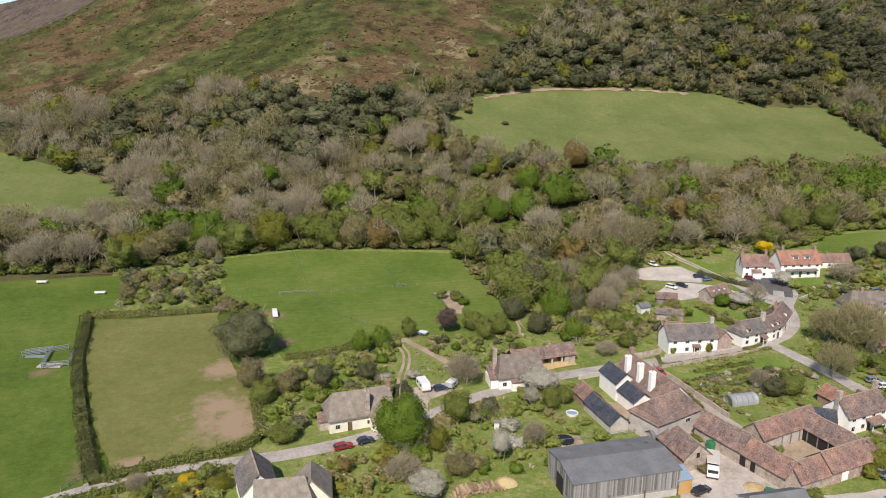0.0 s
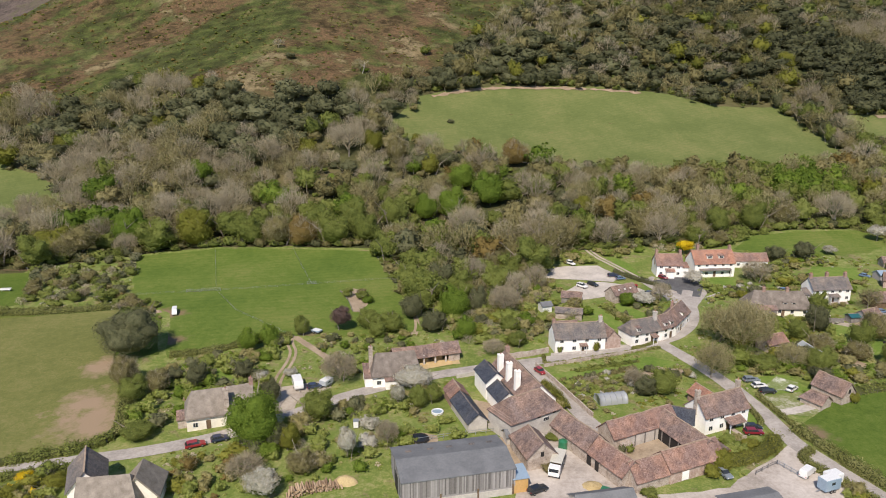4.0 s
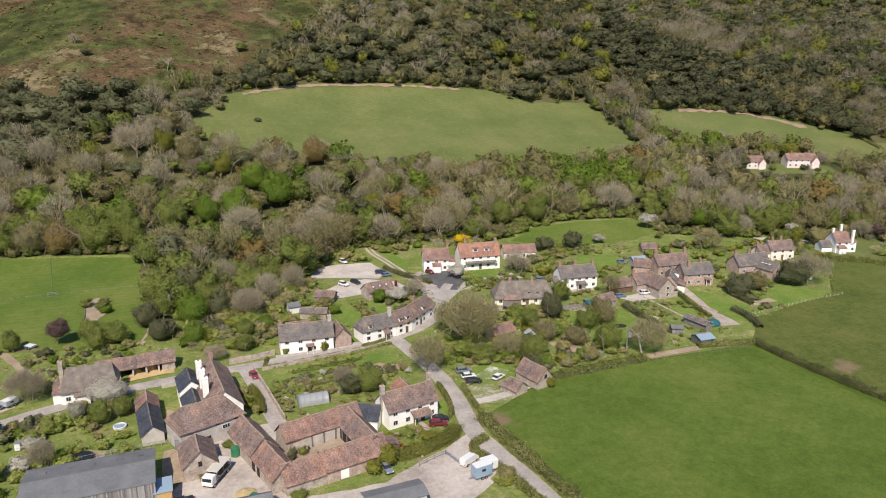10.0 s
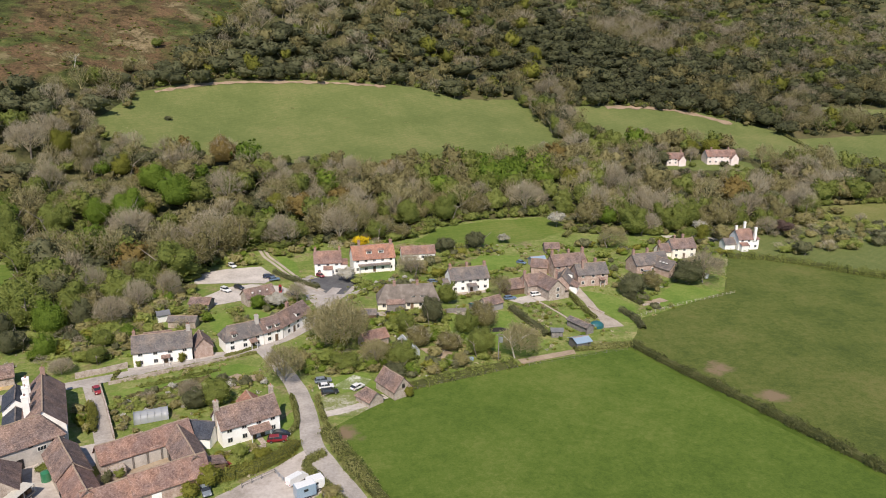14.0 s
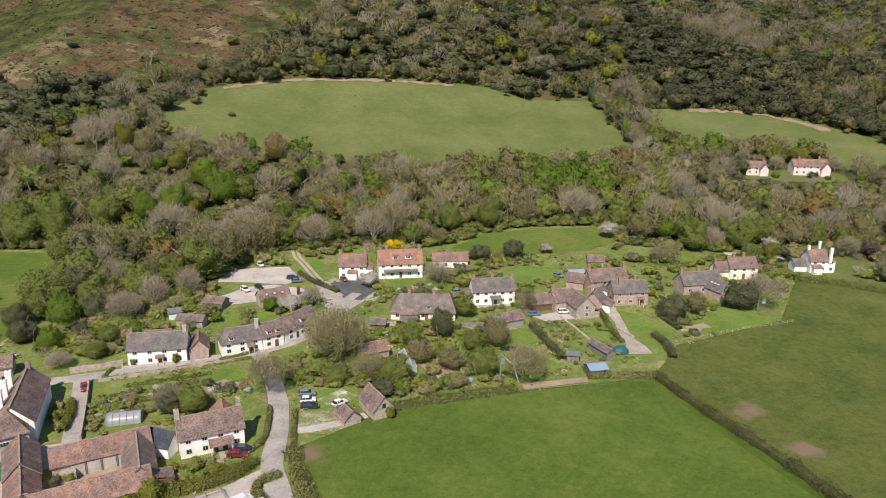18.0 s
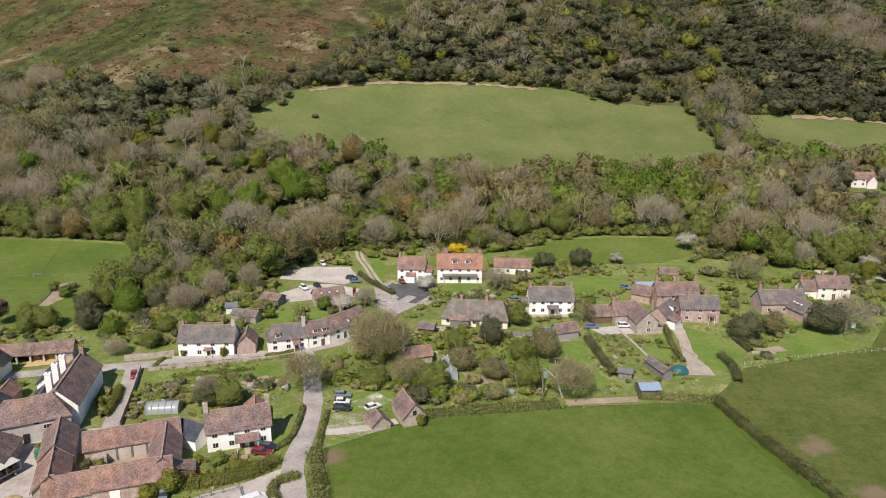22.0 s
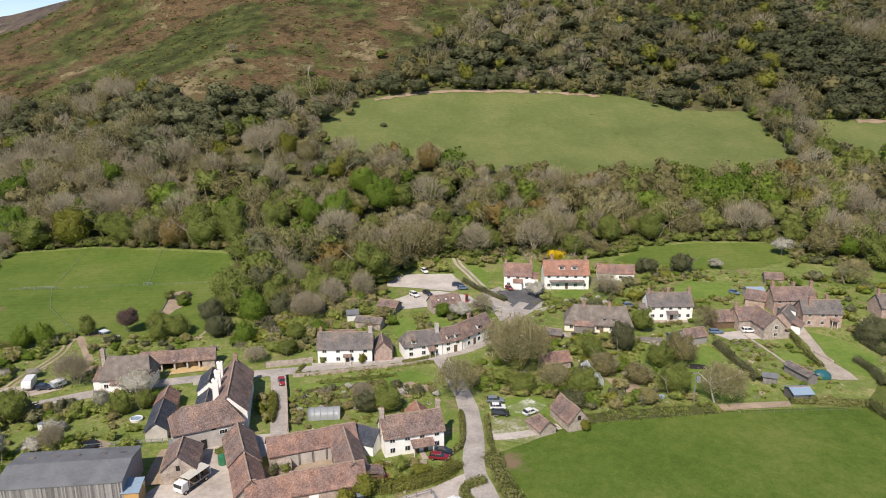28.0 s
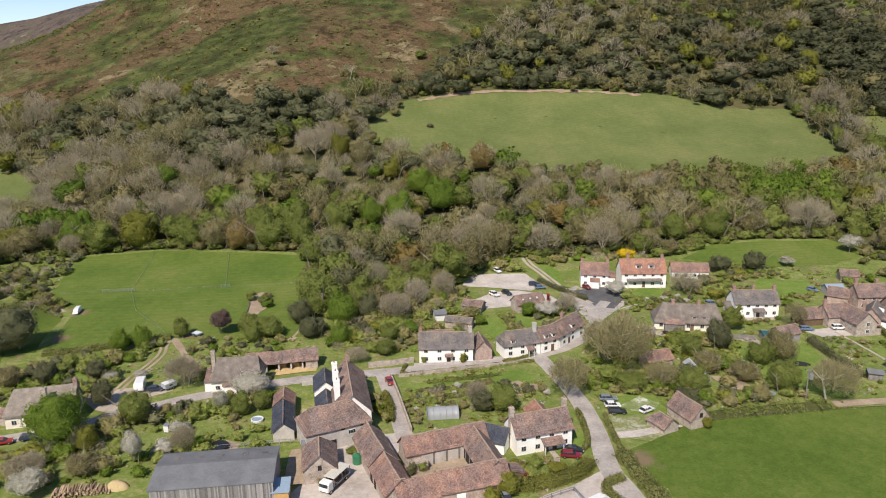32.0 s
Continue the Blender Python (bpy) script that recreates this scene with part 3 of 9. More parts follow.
F_RFAR2 = [(456.9, 439.2), (502.5, 431.5), (540, 425), (530, 405), (485.0, 411.3), (440.4, 414.6)]
F_RFAR3 = [(338.3, 283.7), (371.0, 282.6), (440, 280), (430, 240), (339.0, 247.3), (329.0, 264.8)]
F_HOTEL = [(143.5, 263.7), (157.4, 279.3), (178.4, 285.5), (206.5, 288.2), (214.6, 275.7), (195.8, 261.5), (174.2, 257.3), (155.7, 258.4)]
F_BIG = [(105.5, 134), (122.4, 147.7), (152.1, 155.2), (178.7, 161.0), (184.8, 160.0), (191.9, 136), (203.7, 102), (222, 50), (128, 50), (113, 105), (108.3, 121)]
F_RIGHT = [(198.9, 180.2), (235.9, 196.2), (257.6, 228.9), (274.6, 222.5), (295.5, 199.8), (360, 170), (360, 50), (226, 50), (207.0, 104.1), (187.5, 165.3)]
FIELDS = [F_PITCH, F_KHAKI, F_LEFT, F_UPLEFT, F_HILL, F_RUP, F_RFAR1, F_RFAR2, F_RFAR3, F_HOTEL, F_BIG, F_RIGHT]

# ---- ground: one sheet to the horizon ----
gxs = np.concatenate([np.linspace(-2600, -420, 24), np.arange(-400, 560, 8.0), np.linspace(580, 2600, 22)])
gys = np.concatenate([np.linspace(-900, 20, 12), np.arange(40, 720, 8.0), np.linspace(740, 2600, 26)])
X, Y = np.meshgrid(gxs, gys)
Z = land(X, Y)
HEATH_EDGE = [(-700, 395), (-253, 407), (-225, 428), (-181, 413), (-155, 436), (-97, 408), (-68, 384), (-26, 394), (26, 447), (44, 493), (90, 541), (130, 700), (150, 2600)]


def heath_amount(x, y):
    """1 on the open heath, 0 in the woods and the valley."""
    edge = np.interp(x, [p[0] for p in HEATH_EDGE], [p[1] for p in HEATH_EDGE])
    return np.clip((y - edge + 6) / 14, 0, 1) * (x < 149)


nx = len(gxs)
ground = mesh_object("ground", np.stack([X.ravel(), Y.ravel(), Z.ravel()], 1).tolist(), [(j * nx + i, j * nx + i + 1, (j + 1) * nx + i + 1, (j + 1) * nx + i) for j in range(len(gys) - 1) for i in range(nx - 1)], MAT["ground"], smooth=True)
att = ground.data.attributes.new("heath", "FLOAT", "POINT")
att.data.foreach_set("value", heath_amount(X, Y).ravel().astype(np.float32))
tagged(ground, "rough grass, bracken and wood floor of the valley and hill", "ground", kind="structure")

sheet("garden_ground", [(-66, 112), (-40, 128), (-43, 150), (-52, 168), (-38, 170), (-13, 183), (24, 187), (22, 200), (63, 229), (73, 257), (104, 266), (143, 271), (150, 279), (206, 290), (222, 277), (262, 263), (292, 262), (292, 222), (258, 229), (236, 197), (199, 181), (187, 163), (152, 156), (122, 148), (106, 134), (113, 105), (128, 40), (-40, 40)], 0.10, MAT["rough"], 5.0, "mixed green grass of gardens and orchards", "ground")
sheet("scrub_ground", [(-112, 200), (-69, 203), (-53, 196), (-68, 213), (-83, 252), (-116, 238)], 0.12, MAT["rough"], 5.0, "rough scrubby grass between fields", "ground")


def grown(f, by):
    c = np.mean(np.array(f), 0)
    return [tuple(c + (np.array(p) - c) * (1 + by / np.linalg.norm(np.array(p) - c))) for p in f]


for f in (F_PITCH, F_HOTEL, F_HILL, F_UPLEFT, F_RUP):
    sheet("field_margin", grown(f, 3 if f in (F_PITCH, F_HOTEL) else 7), 0.15, MAT["rough" if f in (F_PITCH, F_HOTEL) else "hillgrass"], 5.0, "rough grassy margin between field and wood", "ground", 1.5)
ribbon("earth_bank", [(301, 442.5), (325.7, 442), (347.2, 438), (364, 424), (375, 412)], 6.0, 0.5, MAT["pinkearth"], "bare pinkish earth bank above the pasture", "ground", rag=0.75)
ribbon("earth_bank", [(24, 421), (40, 432), (63.6, 441.5), (96.6, 448.5), (127.8, 453), (156.5, 456)], 2.8, 0.5, MAT["pinkearth"], "bare pinkish earth bank above the pasture", "ground", rag=0.85)
sheet("straw_yard", [(22.5, 170.2), (32.5, 171.2), (34.2, 164.6), (25, 162.4)], 0.2, MAT["straw"], 1.5, "trodden straw in front of the cart shed", "yard", 0.5)
sheet("bare_patch", [(149, 195.5), (156, 196.5), (157.5, 191.5), (151, 190)], 0.22, MAT["dirt"], 1.5, "trodden bare earth in a cottage garden", "ground", 0.6)
sheet("rough_ground", [(256, 231), (260, 258), (300, 260), (342, 280), (345, 250), (335, 188), (297, 203), (276, 225)], 0.12, MAT["hillgrass"], 5.0, "rough grass beyond the red-roofed house", "ground")
sheet("field_pitch", F_PITCH, 0.22, MAT["pitch"], 5, "mown green playing field in front of the woods", "field", 1.0)
sheet("field_paddock", F_KHAKI, 0.22, MAT["khaki"], 5, "dry olive paddock with bare brown patches", "field", 1.0)
sheet("field_west", F_LEFT, 0.2, MAT["field"], 6, "green pasture beside the paddock hedge", "field", 1.0)
sheet("field_upper_west", F_UPLEFT, 0.3, MAT["hillgrass"], 5, "sloping green pasture between woods", "field", 2.0)
sheet("field_hill", F_HILL, 0.3, MAT["hillgrass"], 5, "large sloping hill pasture ringed by woods", "field", 2.0)
sheet("lawn_far", [(290, 342), (308, 339), (330, 337.5), (344, 339), (346, 347), (340, 355), (312, 355), (292, 353)], 0.25, MAT["hillgrass"], 2, "sloping lawn round the far houses", "lawn", 1.0)
sheet("field_upper_east", F_RUP, 0.3, MAT["hillgrass"], 5, "curved hillside pasture under evergreen woods", "field", 2.0)
sheet("field_far_a", F_RFAR1, 0.3, MAT["hillgrass"], 6, "distant green pasture on the hillside", "field", 2.0)
sheet("field_far_b", F_RFAR2, 0.3, MAT["hillgrass"], 6, "distant strip of pasture below the woods", "field", 2.0)
sheet("field_far_c", F_RFAR3, 0.3, MAT["khaki"], 6, "distant dry brown paddock below woods", "field", 2.0)
sheet("field_hotel", F_HOTEL, 0.25, MAT["pitch"], 4, "bright green paddock behind the cottages", "field", 1.0)
sheet("field_big", F_BIG, 0.2, MAT["field"], 6, "large flat green pasture beside the lane", "field", 0.6)
sheet("field_east", F_RIGHT, 0.2, MAT["eastfield"], 6, "wide green pasture with darker tussocks", "field", 0.8)

# ---- lanes, drives and yards ----
ribbon("road", [(-75, 104), (-69.3, 109.6), (-55.8, 116.3), (-42.0, 120.1), (-27.5, 124.1), (-16.8, 129.2), (-9, 134), (-2.4, 139.3), (5.9, 146), (14.6, 151.4), (25.8, 157.1), (35.7, 160.7), (46.6, 163.8), (59.1, 167.6), (73.9, 172.4), (83.2, 176.0), (89.8, 178.9), (96.9, 184.3), (102.9, 192.4), (106.5, 202.3), (107.7, 212.2), (111.1, 220.1)], 4.0, 0.2, MAT["asphalt"], "pale worn village lane bending past cottages")
ribbon("road_south", [(88.5, 179), (92.6, 170), (97.0, 157.8), (99.6, 147), (100.8, 137), (101, 128.0), (103.9, 120), (108, 110), (116, 85), (124, 55)], 4.2, 0.23, MAT["asphalt"], "pale lane running down past the field hedge")
ribbon("road_farm", [(50.5, 165), (54.9, 153.9), (58.7, 142.6), (60.8, 136.2), (64.5, 128)], 3.6, 0.23, MAT["asphalt"], "walled farm lane beside the farmhouse")
sheet("farmyard", [(46, 133), (53.6, 135.6), (60.8, 137), (61, 128.2), (56.1, 124.4), (61, 113.8), (65.0, 110), (70.1, 110), (82, 112.3), (94.4, 122.0), (101.2, 128), (102.5, 120), (104, 112), (96, 104), (90, 96), (30, 96), (42, 108), (46, 121)], 0.17, MAT["yard"], 3, "pale dusty concrete and gravel farmyard", "yard", 0.6)
sheet("car_park", [(64.7, 239.5), (75, 243), (86.2, 243.8), (91.9, 232.6), (87.9, 227.6), (76.3, 229.4), (65.7, 230.0)], 0.2, MAT["gravel"], 3, "pale gravel upper car park", "car park", 0.5)
sheet("car_park_lower", [(69.4, 217.2), (76.1, 225.5), (84, 227.5), (93.3, 224.5), (97, 219), (92.8, 217), (73.7, 210.3)], 0.2, MAT["gravel"], 3, "pale gravel lower car park", "car park", 0.5)
for off in (-0.9, 0.9):
    ribbon("track_rut", [(85.5 + off, 262), (87.4 + off, 254), (89.4 + off, 250), (92.4 + off, 244.2), (97.1 + off, 233.1), (101.6 + off, 224.5), (106 + off, 218)], 1.05, 0.21, MAT["tangravel"], "pale wheel rut of the track climbing into the wood", "track")
sheet("forecourt", [(101.8, 229.2), (116.0, 235.5), (118, 225), (113, 214), (107.7, 215)], 0.19, MAT["tarmac"], 3, "dark tarmac forecourt before the inn", "yard")
sheet("drive_east", [(185.8, 208), (189.9, 207.5), (189.4, 198), (189.0, 192.4), (188.4, 185.5), (190.2, 180), (190.6, 175.6), (183.8, 175.4), (184.7, 181.4), (185.6, 189.4), (186.4, 196.2)], 0.2, MAT["tangravel"], 2, "tan gravel drive with a turning place between gardens", "road", 0.3)
sheet("yard_east", [(163.2, 201.1), (172.8, 204.6), (179.2, 203.5), (178.3, 199.4), (166.6, 197.1)], 0.19, MAT["gravel"], 2, "pale gravel parking in front of stone cottages", "yard")
for off in (-0.75, 0.75):
    ribbon("track_rut", [(-12.6 + off, 182), (-12.0 + off, 177), (-9.4 + off, 171), (-9.3 + off, 164), (-10.2 + off, 157), (-9.8 + off, 150)], 0.75, 0.19, MAT["dirt"], "worn wheel rut of an earth track", "track")
ribbon("path_garden", [(-12.6, 182.5), (-6.7, 175.5), (1.6, 165.5), (5, 159)], 2.0, 0.19, MAT["dirt"], "narrow earth garden path", "path")
sheet("junction", [(-19, 147.5), (-8, 151.5), (1.5, 155), (3.5, 151), (-3, 146), (-4, 139), (-10, 141)], 0.18, MAT["tangravel"], 2, "pale track junction beside the caravan", "road", 0.4)
sheet("parking_grass", [(101.8, 147.5), (113.5, 150.0), (115.6, 141.9), (110, 138.5), (104.6, 139.6)], 0.18, MAT["stonygrass"], 2, "stony parking patch in grass", "yard", 0.8)
sheet("soil_bed", [(78.5, 159.3), (84, 163.4), (89.3, 159.6), (84.2, 155.4)], 0.2, MAT["dirt"], 1.5, "bare dug soil of a walled garden bed", "garden bed", 0.4)
sheet("soil_bed", [(50.5, 208), (56.5, 208.5), (58, 215), (52, 215.5)], 0.2, MAT["dirt"], 1.5, "bare dug soil of a hillside garden bed", "garden bed", 0.4)
sheet("allotment_plot", [(-3.2, 216.6), (0.5, 219), (5, 215.5), (6.5, 207), (5.5, 199), (2.6, 199.4), (0.5, 208)], 0.26, MAT["dirt"], 1.5, "bare earth of a scruffy allotment plot", "garden bed", 0.5)
ribbon("path_scrub", [(21.5, 182), (22.2, 190), (20.5, 200)], 2.2, 0.2, MAT["dirt"], "bare earth path into the scrub", "path")
sheet("daisy_patch", [(106.5, 152.8), (111.5, 157.6), (115.6, 155), (113.5, 150.8), (109, 150.4)], 0.22, MAT["daisies"], 1.5, "grass speckled with white daisies beside parked cars", "ground", 0.6)
sheet("sand_strip", [(153.5, 159.4), (170, 162.8), (169.6, 160.2), (153.9, 156.6)], 0.24, MAT["dirt"], 2, "strip of bare sandy earth", "ground", 0.3)

# ---- trees ----
def as_triangles(q):
    return q if q.shape[1] == 3 else np.concatenate([q[:, (0, 1, 2)], q[:, (0, 2, 3)]])


def trunk_quads(rng, height, r0, limbs, spread, sides=5):
    """A tapered trunk with rising limbs, as quads (n, 4, 3)."""
    out = []

    def tube(a, b, ra, rb):
        a, b = np.array(a), np.array(b)
        d = (b - a) / np.linalg.norm(b - a)
        u = np.cross(d, (0.3, 0.9, 0.1))
        u /= np.linalg.norm(u)
        v = np.cross(d, u)
        ring = [(math.cos(2 * math.pi * i / sides), math.sin(2 * math.pi * i / sides)) for i in range(sides)]
        for (c0, s0), (c1, s1) in zip(ring, ring[1:] + ring[:1]):
            out.append([a + (u * c0 + v * s0) * ra, a + (u * c1 + v * s1) * ra, b + (u * c1 + v * s1) * rb, b + (u * c0 + v * s0) * rb])

    top = (rng.uniform(-0.3, 0.3), rng.uniform(-0.3, 0.3), height * 0.5)
    tube((0, 0, -0.6), top, r0, r0 * 0.6)
    tube(top, (top[0] * 2, top[1] * 2, height * 0.85), r0 * 0.6, r0 * 0.12)
    for i in range(limbs):
        a = 2 * math.pi * (i + rng.uniform(0, 0.6)) / limbs
        k = rng.uniform(0.3, 0.55)
        s = (top[0] * k * 2, top[1] * k * 2, height * k)
        e = (math.cos(a) * spread * rng.uniform(0.45, 0.8), math.sin(a) * spread * rng.uniform(0.45, 0.8), height * rng.uniform(0.58, 0.82))
        tube(s, e, r0 * 0.38, r0 * 0.07)
    return np.array(out)


def quads_mesh(name, q, material, tint=None):
    """One mesh out of loose faces, given as corner points (n, 3 or 4, 3)."""
    q = np.asarray(q, np.float32)
    n, k = q.shape[:2]
    me = bpy.data.meshes.new(name)
    me.vertices.add(n * k)
    me.vertices.foreach_set("co", q.reshape(-1))
    me.loops.add(n * k)
    me.loops.foreach_set("vertex_index", np.arange(n * k, dtype=np.int32))
    me.polygons.add(n)
    me.polygons.foreach_set("loop_start", np.arange(0, n * k, k, dtype=np.int32))
    me.materials.append(material)
    tint = np.full(n * k, 0.5) if tint is None else tint
    me.attributes.new("tint", "FLOAT", "POINT").data.foreach_set("value", np.asarray(tint, np.float32))
    me.update(calc_edges=True)
    return me


def lobes_of(rng, lobes, tight=0.0):
    """Centres and radii of the rounded masses that make up a crown, in a unit sphere."""
    cs, rs = [(rng.uniform(-0.12, 0.12), rng.uniform(-0.12, 0.12), -0.16)], [0.64 + 0.12 * tight]
    for i in range(lobes):
        a, u = 2 * math.pi * (i * 0.618 + rng.uniform(-0.06, 0.06)), -0.6 + 1.5 * (i + 0.5) / lobes + rng.uniform(-0.1, 0.1)
        a, u, k = a + rng.uniform(-0.5, 0.5), min(u, 0.88), rng.uniform(0.45, 0.78 - 0.16 * tight)
        flat = math.sqrt(1 - u * u * 0.8)
        cs.append((math.cos(a) * k * flat, math.sin(a) * k * flat, u * rng.uniform(0.5, 0.82)))
        rs.append(rng.uniform(0.17, 0.4))
    return np.array(cs), np.array(rs)


def crown(rng, n, size, radii, lobes, grid, fill=0.86, rough=0.75, tight=0.0):
    """A leafy crown: leaf sprays (n, 3, 3) over the outer faces of its lobes, and the closed skin (rows, columns, 3) under them."""
    cs, rs = lobes_of(rng, lobes, tight)
    m = n * 3
    pick = rng.choice(len(rs), m, p=rs**2 / (rs**2).sum())
    d = rng.normal(size=(m, 3))
    d /= np.linalg.norm(d, axis=1)[:, None]
    d[:, 2] = np.where(d[:, 2] < -0.55, -d[:, 2] * 0.6, d[:, 2])
    p = cs[pick] + d * (rs[pick] * rng.uniform(0.84, 1.05, m) + 0.09 * rng.uniform(0, 1, m) ** 3)[:, None]
    clear = (np.linalg.norm(p[:, None] - cs[None], axis=2) > rs[None] * 0.87).all(1)
    keep = np.concatenate([np.nonzero(clear)[0], np.nonzero(~clear)[0]])[:n]
    p, d = p[keep] * np.array(radii), d[keep]
    nrm = d + rng.normal(size=(n, 3)) * rough + np.array([0, 0, 0.2])
    nrm /= np.linalg.norm(nrm, axis=1)[:, None]
    t = np.cross(nrm, rng.normal(size=(n, 3)))
    t /= np.linalg.norm(t, axis=1)[:, None]
    b = np.cross(nrm, t)
    k = (size * rng.uniform(0.55, 1.35, n))[:, None]
    sprays = np.stack([p - t * k - b * k * 0.6, p + t * k * 0.9 - b * k * 0.5, p + t * k * rng.uniform(-0.4, 0.4, n)[:, None] + b * k * 1.1], 1)
    na, nu = grid
    a, u = np.meshgrid(2 * math.pi * np.arange(na) / na, math.pi * np.arange(nu + 1) / nu)
    dirs = np.stack([np.sin(u) * np.cos(a), np.sin(u) * np.sin(a), np.cos(u)], 2)
    along = dirs @ cs.T
    disc = along**2 - (cs * cs).sum(1) + (rs * fill) ** 2
    r = np.where(disc > 0, along + np.sqrt(np.maximum(disc, 0)), 0).max(2)
    return sprays, dirs * np.maximum(r, 0.3)[..., None] * np.array(radii)


def crown_mesh(name, sprays, skins, material, tints=None, skin_tints=None):
    """One mesh of loose leaf sprays (n, 3, 3) and smooth closed skins, each (rows, columns, 3)."""
    v, f, sm = [sprays.reshape(-1, 3)], [np.arange(len(sprays) * 3)], len(sprays)
    at, quads = len(sprays) * 3, 0
    tint = [np.full(at, 0.5) if tints is None else tints]
    for i, sk in enumerate(skins):
        nr, na = sk.shape[:2]
        idx = np.arange(nr * na).reshape(nr, na) + at
        nxt = np.roll(idx, -1, 1)
        q = np.stack([idx[:-1], idx[1:], nxt[1:], nxt[:-1]], 2).reshape(-1)
        v.append(sk.reshape(-1, 3))
        f.append(q)
        quads += len(q) // 4
        tint.append(np.full(nr * na, 0.5 if skin_tints is None else skin_tints[i]))
        at += nr * na
    v, f = np.concatenate(v).astype(np.float32), np.concatenate(f).astype(np.int32)
    me = bpy.data.meshes.new(name)
    me.vertices.add(len(v))
    me.vertices.foreach_set("co", v.reshape(-1))
    me.loops.add(len(f))
    me.loops.foreach_set("vertex_index", f)
    me.polygons.add(sm + quads)
    me.polygons.foreach_set("loop_start", np.concatenate([np.arange(sm) * 3, sm * 3 + np.arange(quads) * 4]).astype(np.int32))
    me.materials.append(material)
    me.attributes.new("tint", "FLOAT", "POINT").data.foreach_set("value", np.concatenate(tint).astype(np.float32))
    me.update(calc_edges=True)
    me.shade_smooth()
    return me


def fan(rng, n, radii, base, width, limbs, length=0.2):
    """A bare crown: limbs that rise and fork out of the trunk like a fan, and fine twigs along the dome that their ends make. Triangles (n, 3, 3) of a unit-high tree."""
    top = np.array([0, 0, 1 - radii[2]])
    rad = np.array(radii)
    foot = np.array([0, 0, base])
    out = []

    def slip(a, b, w):
        side = np.cross(b - a, rng.normal(size=a.shape))
        side /= np.linalg.norm(side, axis=1)[:, None]
        up = np.cross(b - a, side)
        up /= np.linalg.norm(up, axis=1)[:, None]
        out.append(np.stack([a - side * w, a + side * w, b], 1))
        out.append(np.stack([a - up * w, a + up * w, b], 1))

    az = 2 * math.pi * (np.arange(limbs) * 0.618 + rng.uniform(-0.1, 0.1, limbs))
    el = np.linspace(-0.05, 0.97, limbs)
    ends = top + rad * np.stack([np.cos(az) * np.sqrt(1 - el * el), np.sin(az) * np.sqrt(1 - el * el), el], 1) * rng.uniform(0.8, 0.97, limbs)[:, None]
    start = foot + np.stack([0 * az, 0 * az, rng.uniform(-0.12, 0.2, limbs)], 1)
    slip(start, ends, 0.011)
    for _ in range(3):
        k = rng.uniform(0.35, 0.7, limbs)[:, None]
        slip(start + (ends - start) * k, ends + rng.normal(size=ends.shape) * 0.13, 0.006)
    cs = ends[rng.integers(0, limbs, n)]
    d = rng.normal(size=(n, 3))
    d /= np.linalg.norm(d, axis=1)[:, None]
    tip = cs + d * (rad.mean() * rng.uniform(0.1, 0.5, n))[:, None]
    over = rng.uniform(size=n) < 0.55
    d[:, 2] = np.abs(d[:, 2]) * 1.25 - 0.42
    tip[over] = (top + rad * d * rng.uniform(0.7, 1.0, n)[:, None])[over]
    rel = (tip - top) / rad
    far = np.linalg.norm(rel, axis=1)[:, None]
    tip = top + rad * rel / np.maximum(far / rng.uniform(0.86, 1.05, n)[:, None], 1)
    aim = (tip - foot) / np.linalg.norm(tip - foot, axis=1)[:, None] + np.array([0, 0, 0.1]) + rng.normal(size=(n, 3)) * 0.42
    aim /= np.linalg.norm(aim, axis=1)[:, None]
    a = tip - aim * (length * rng.uniform(0.35, 1.1, n))[:, None]
    side = np.cross(aim, rng.normal(size=(n, 3)))
    side /= np.linalg.norm(side, axis=1)[:, None]
    w = (width * rng.uniform(0.6, 1.4, n))[:, None]
    out.append(np.stack([a - side * w, a + side * w, tip], 1))
    return np.concatenate(out)


# kinds of crown: material, half width and half height as parts of the height, lobes, share of twigs
KINDS = {
    "fresh": ("leaf_fresh", 0.47, 0.46, 11, 0.0), "mid": ("leaf_mid", 0.46, 0.47, 10, 0.0), "dark": ("leaf_dark", 0.48, 0.47, 13, 0.0),
    "olive": ("leaf_olive", 0.45, 0.46, 10, 0.3), "lime": ("leaf_lime", 0.44, 0.46, 10, 0.0), "orange": ("leaf_orange", 0.45, 0.46, 9, 0.2),
    "garden": ("leaf_garden", 0.46, 0.47, 10, 0.0), "tawny": ("leaf_tawny", 0.45, 0.46, 10, 0.3), "purple": ("leaf_purple", 0.40, 0.40, 8, 0.0), "blossom": ("blossom", 0.5, 0.38, 8, 0.15), "bare": ("twig", 0.46, 0.45, 12, 1.0), "gorse": ("gorse", 0.5, 0.42, 6, 0.0), "bud": ("leaf_olive", 0.46, 0.46, 10, 0.9)}


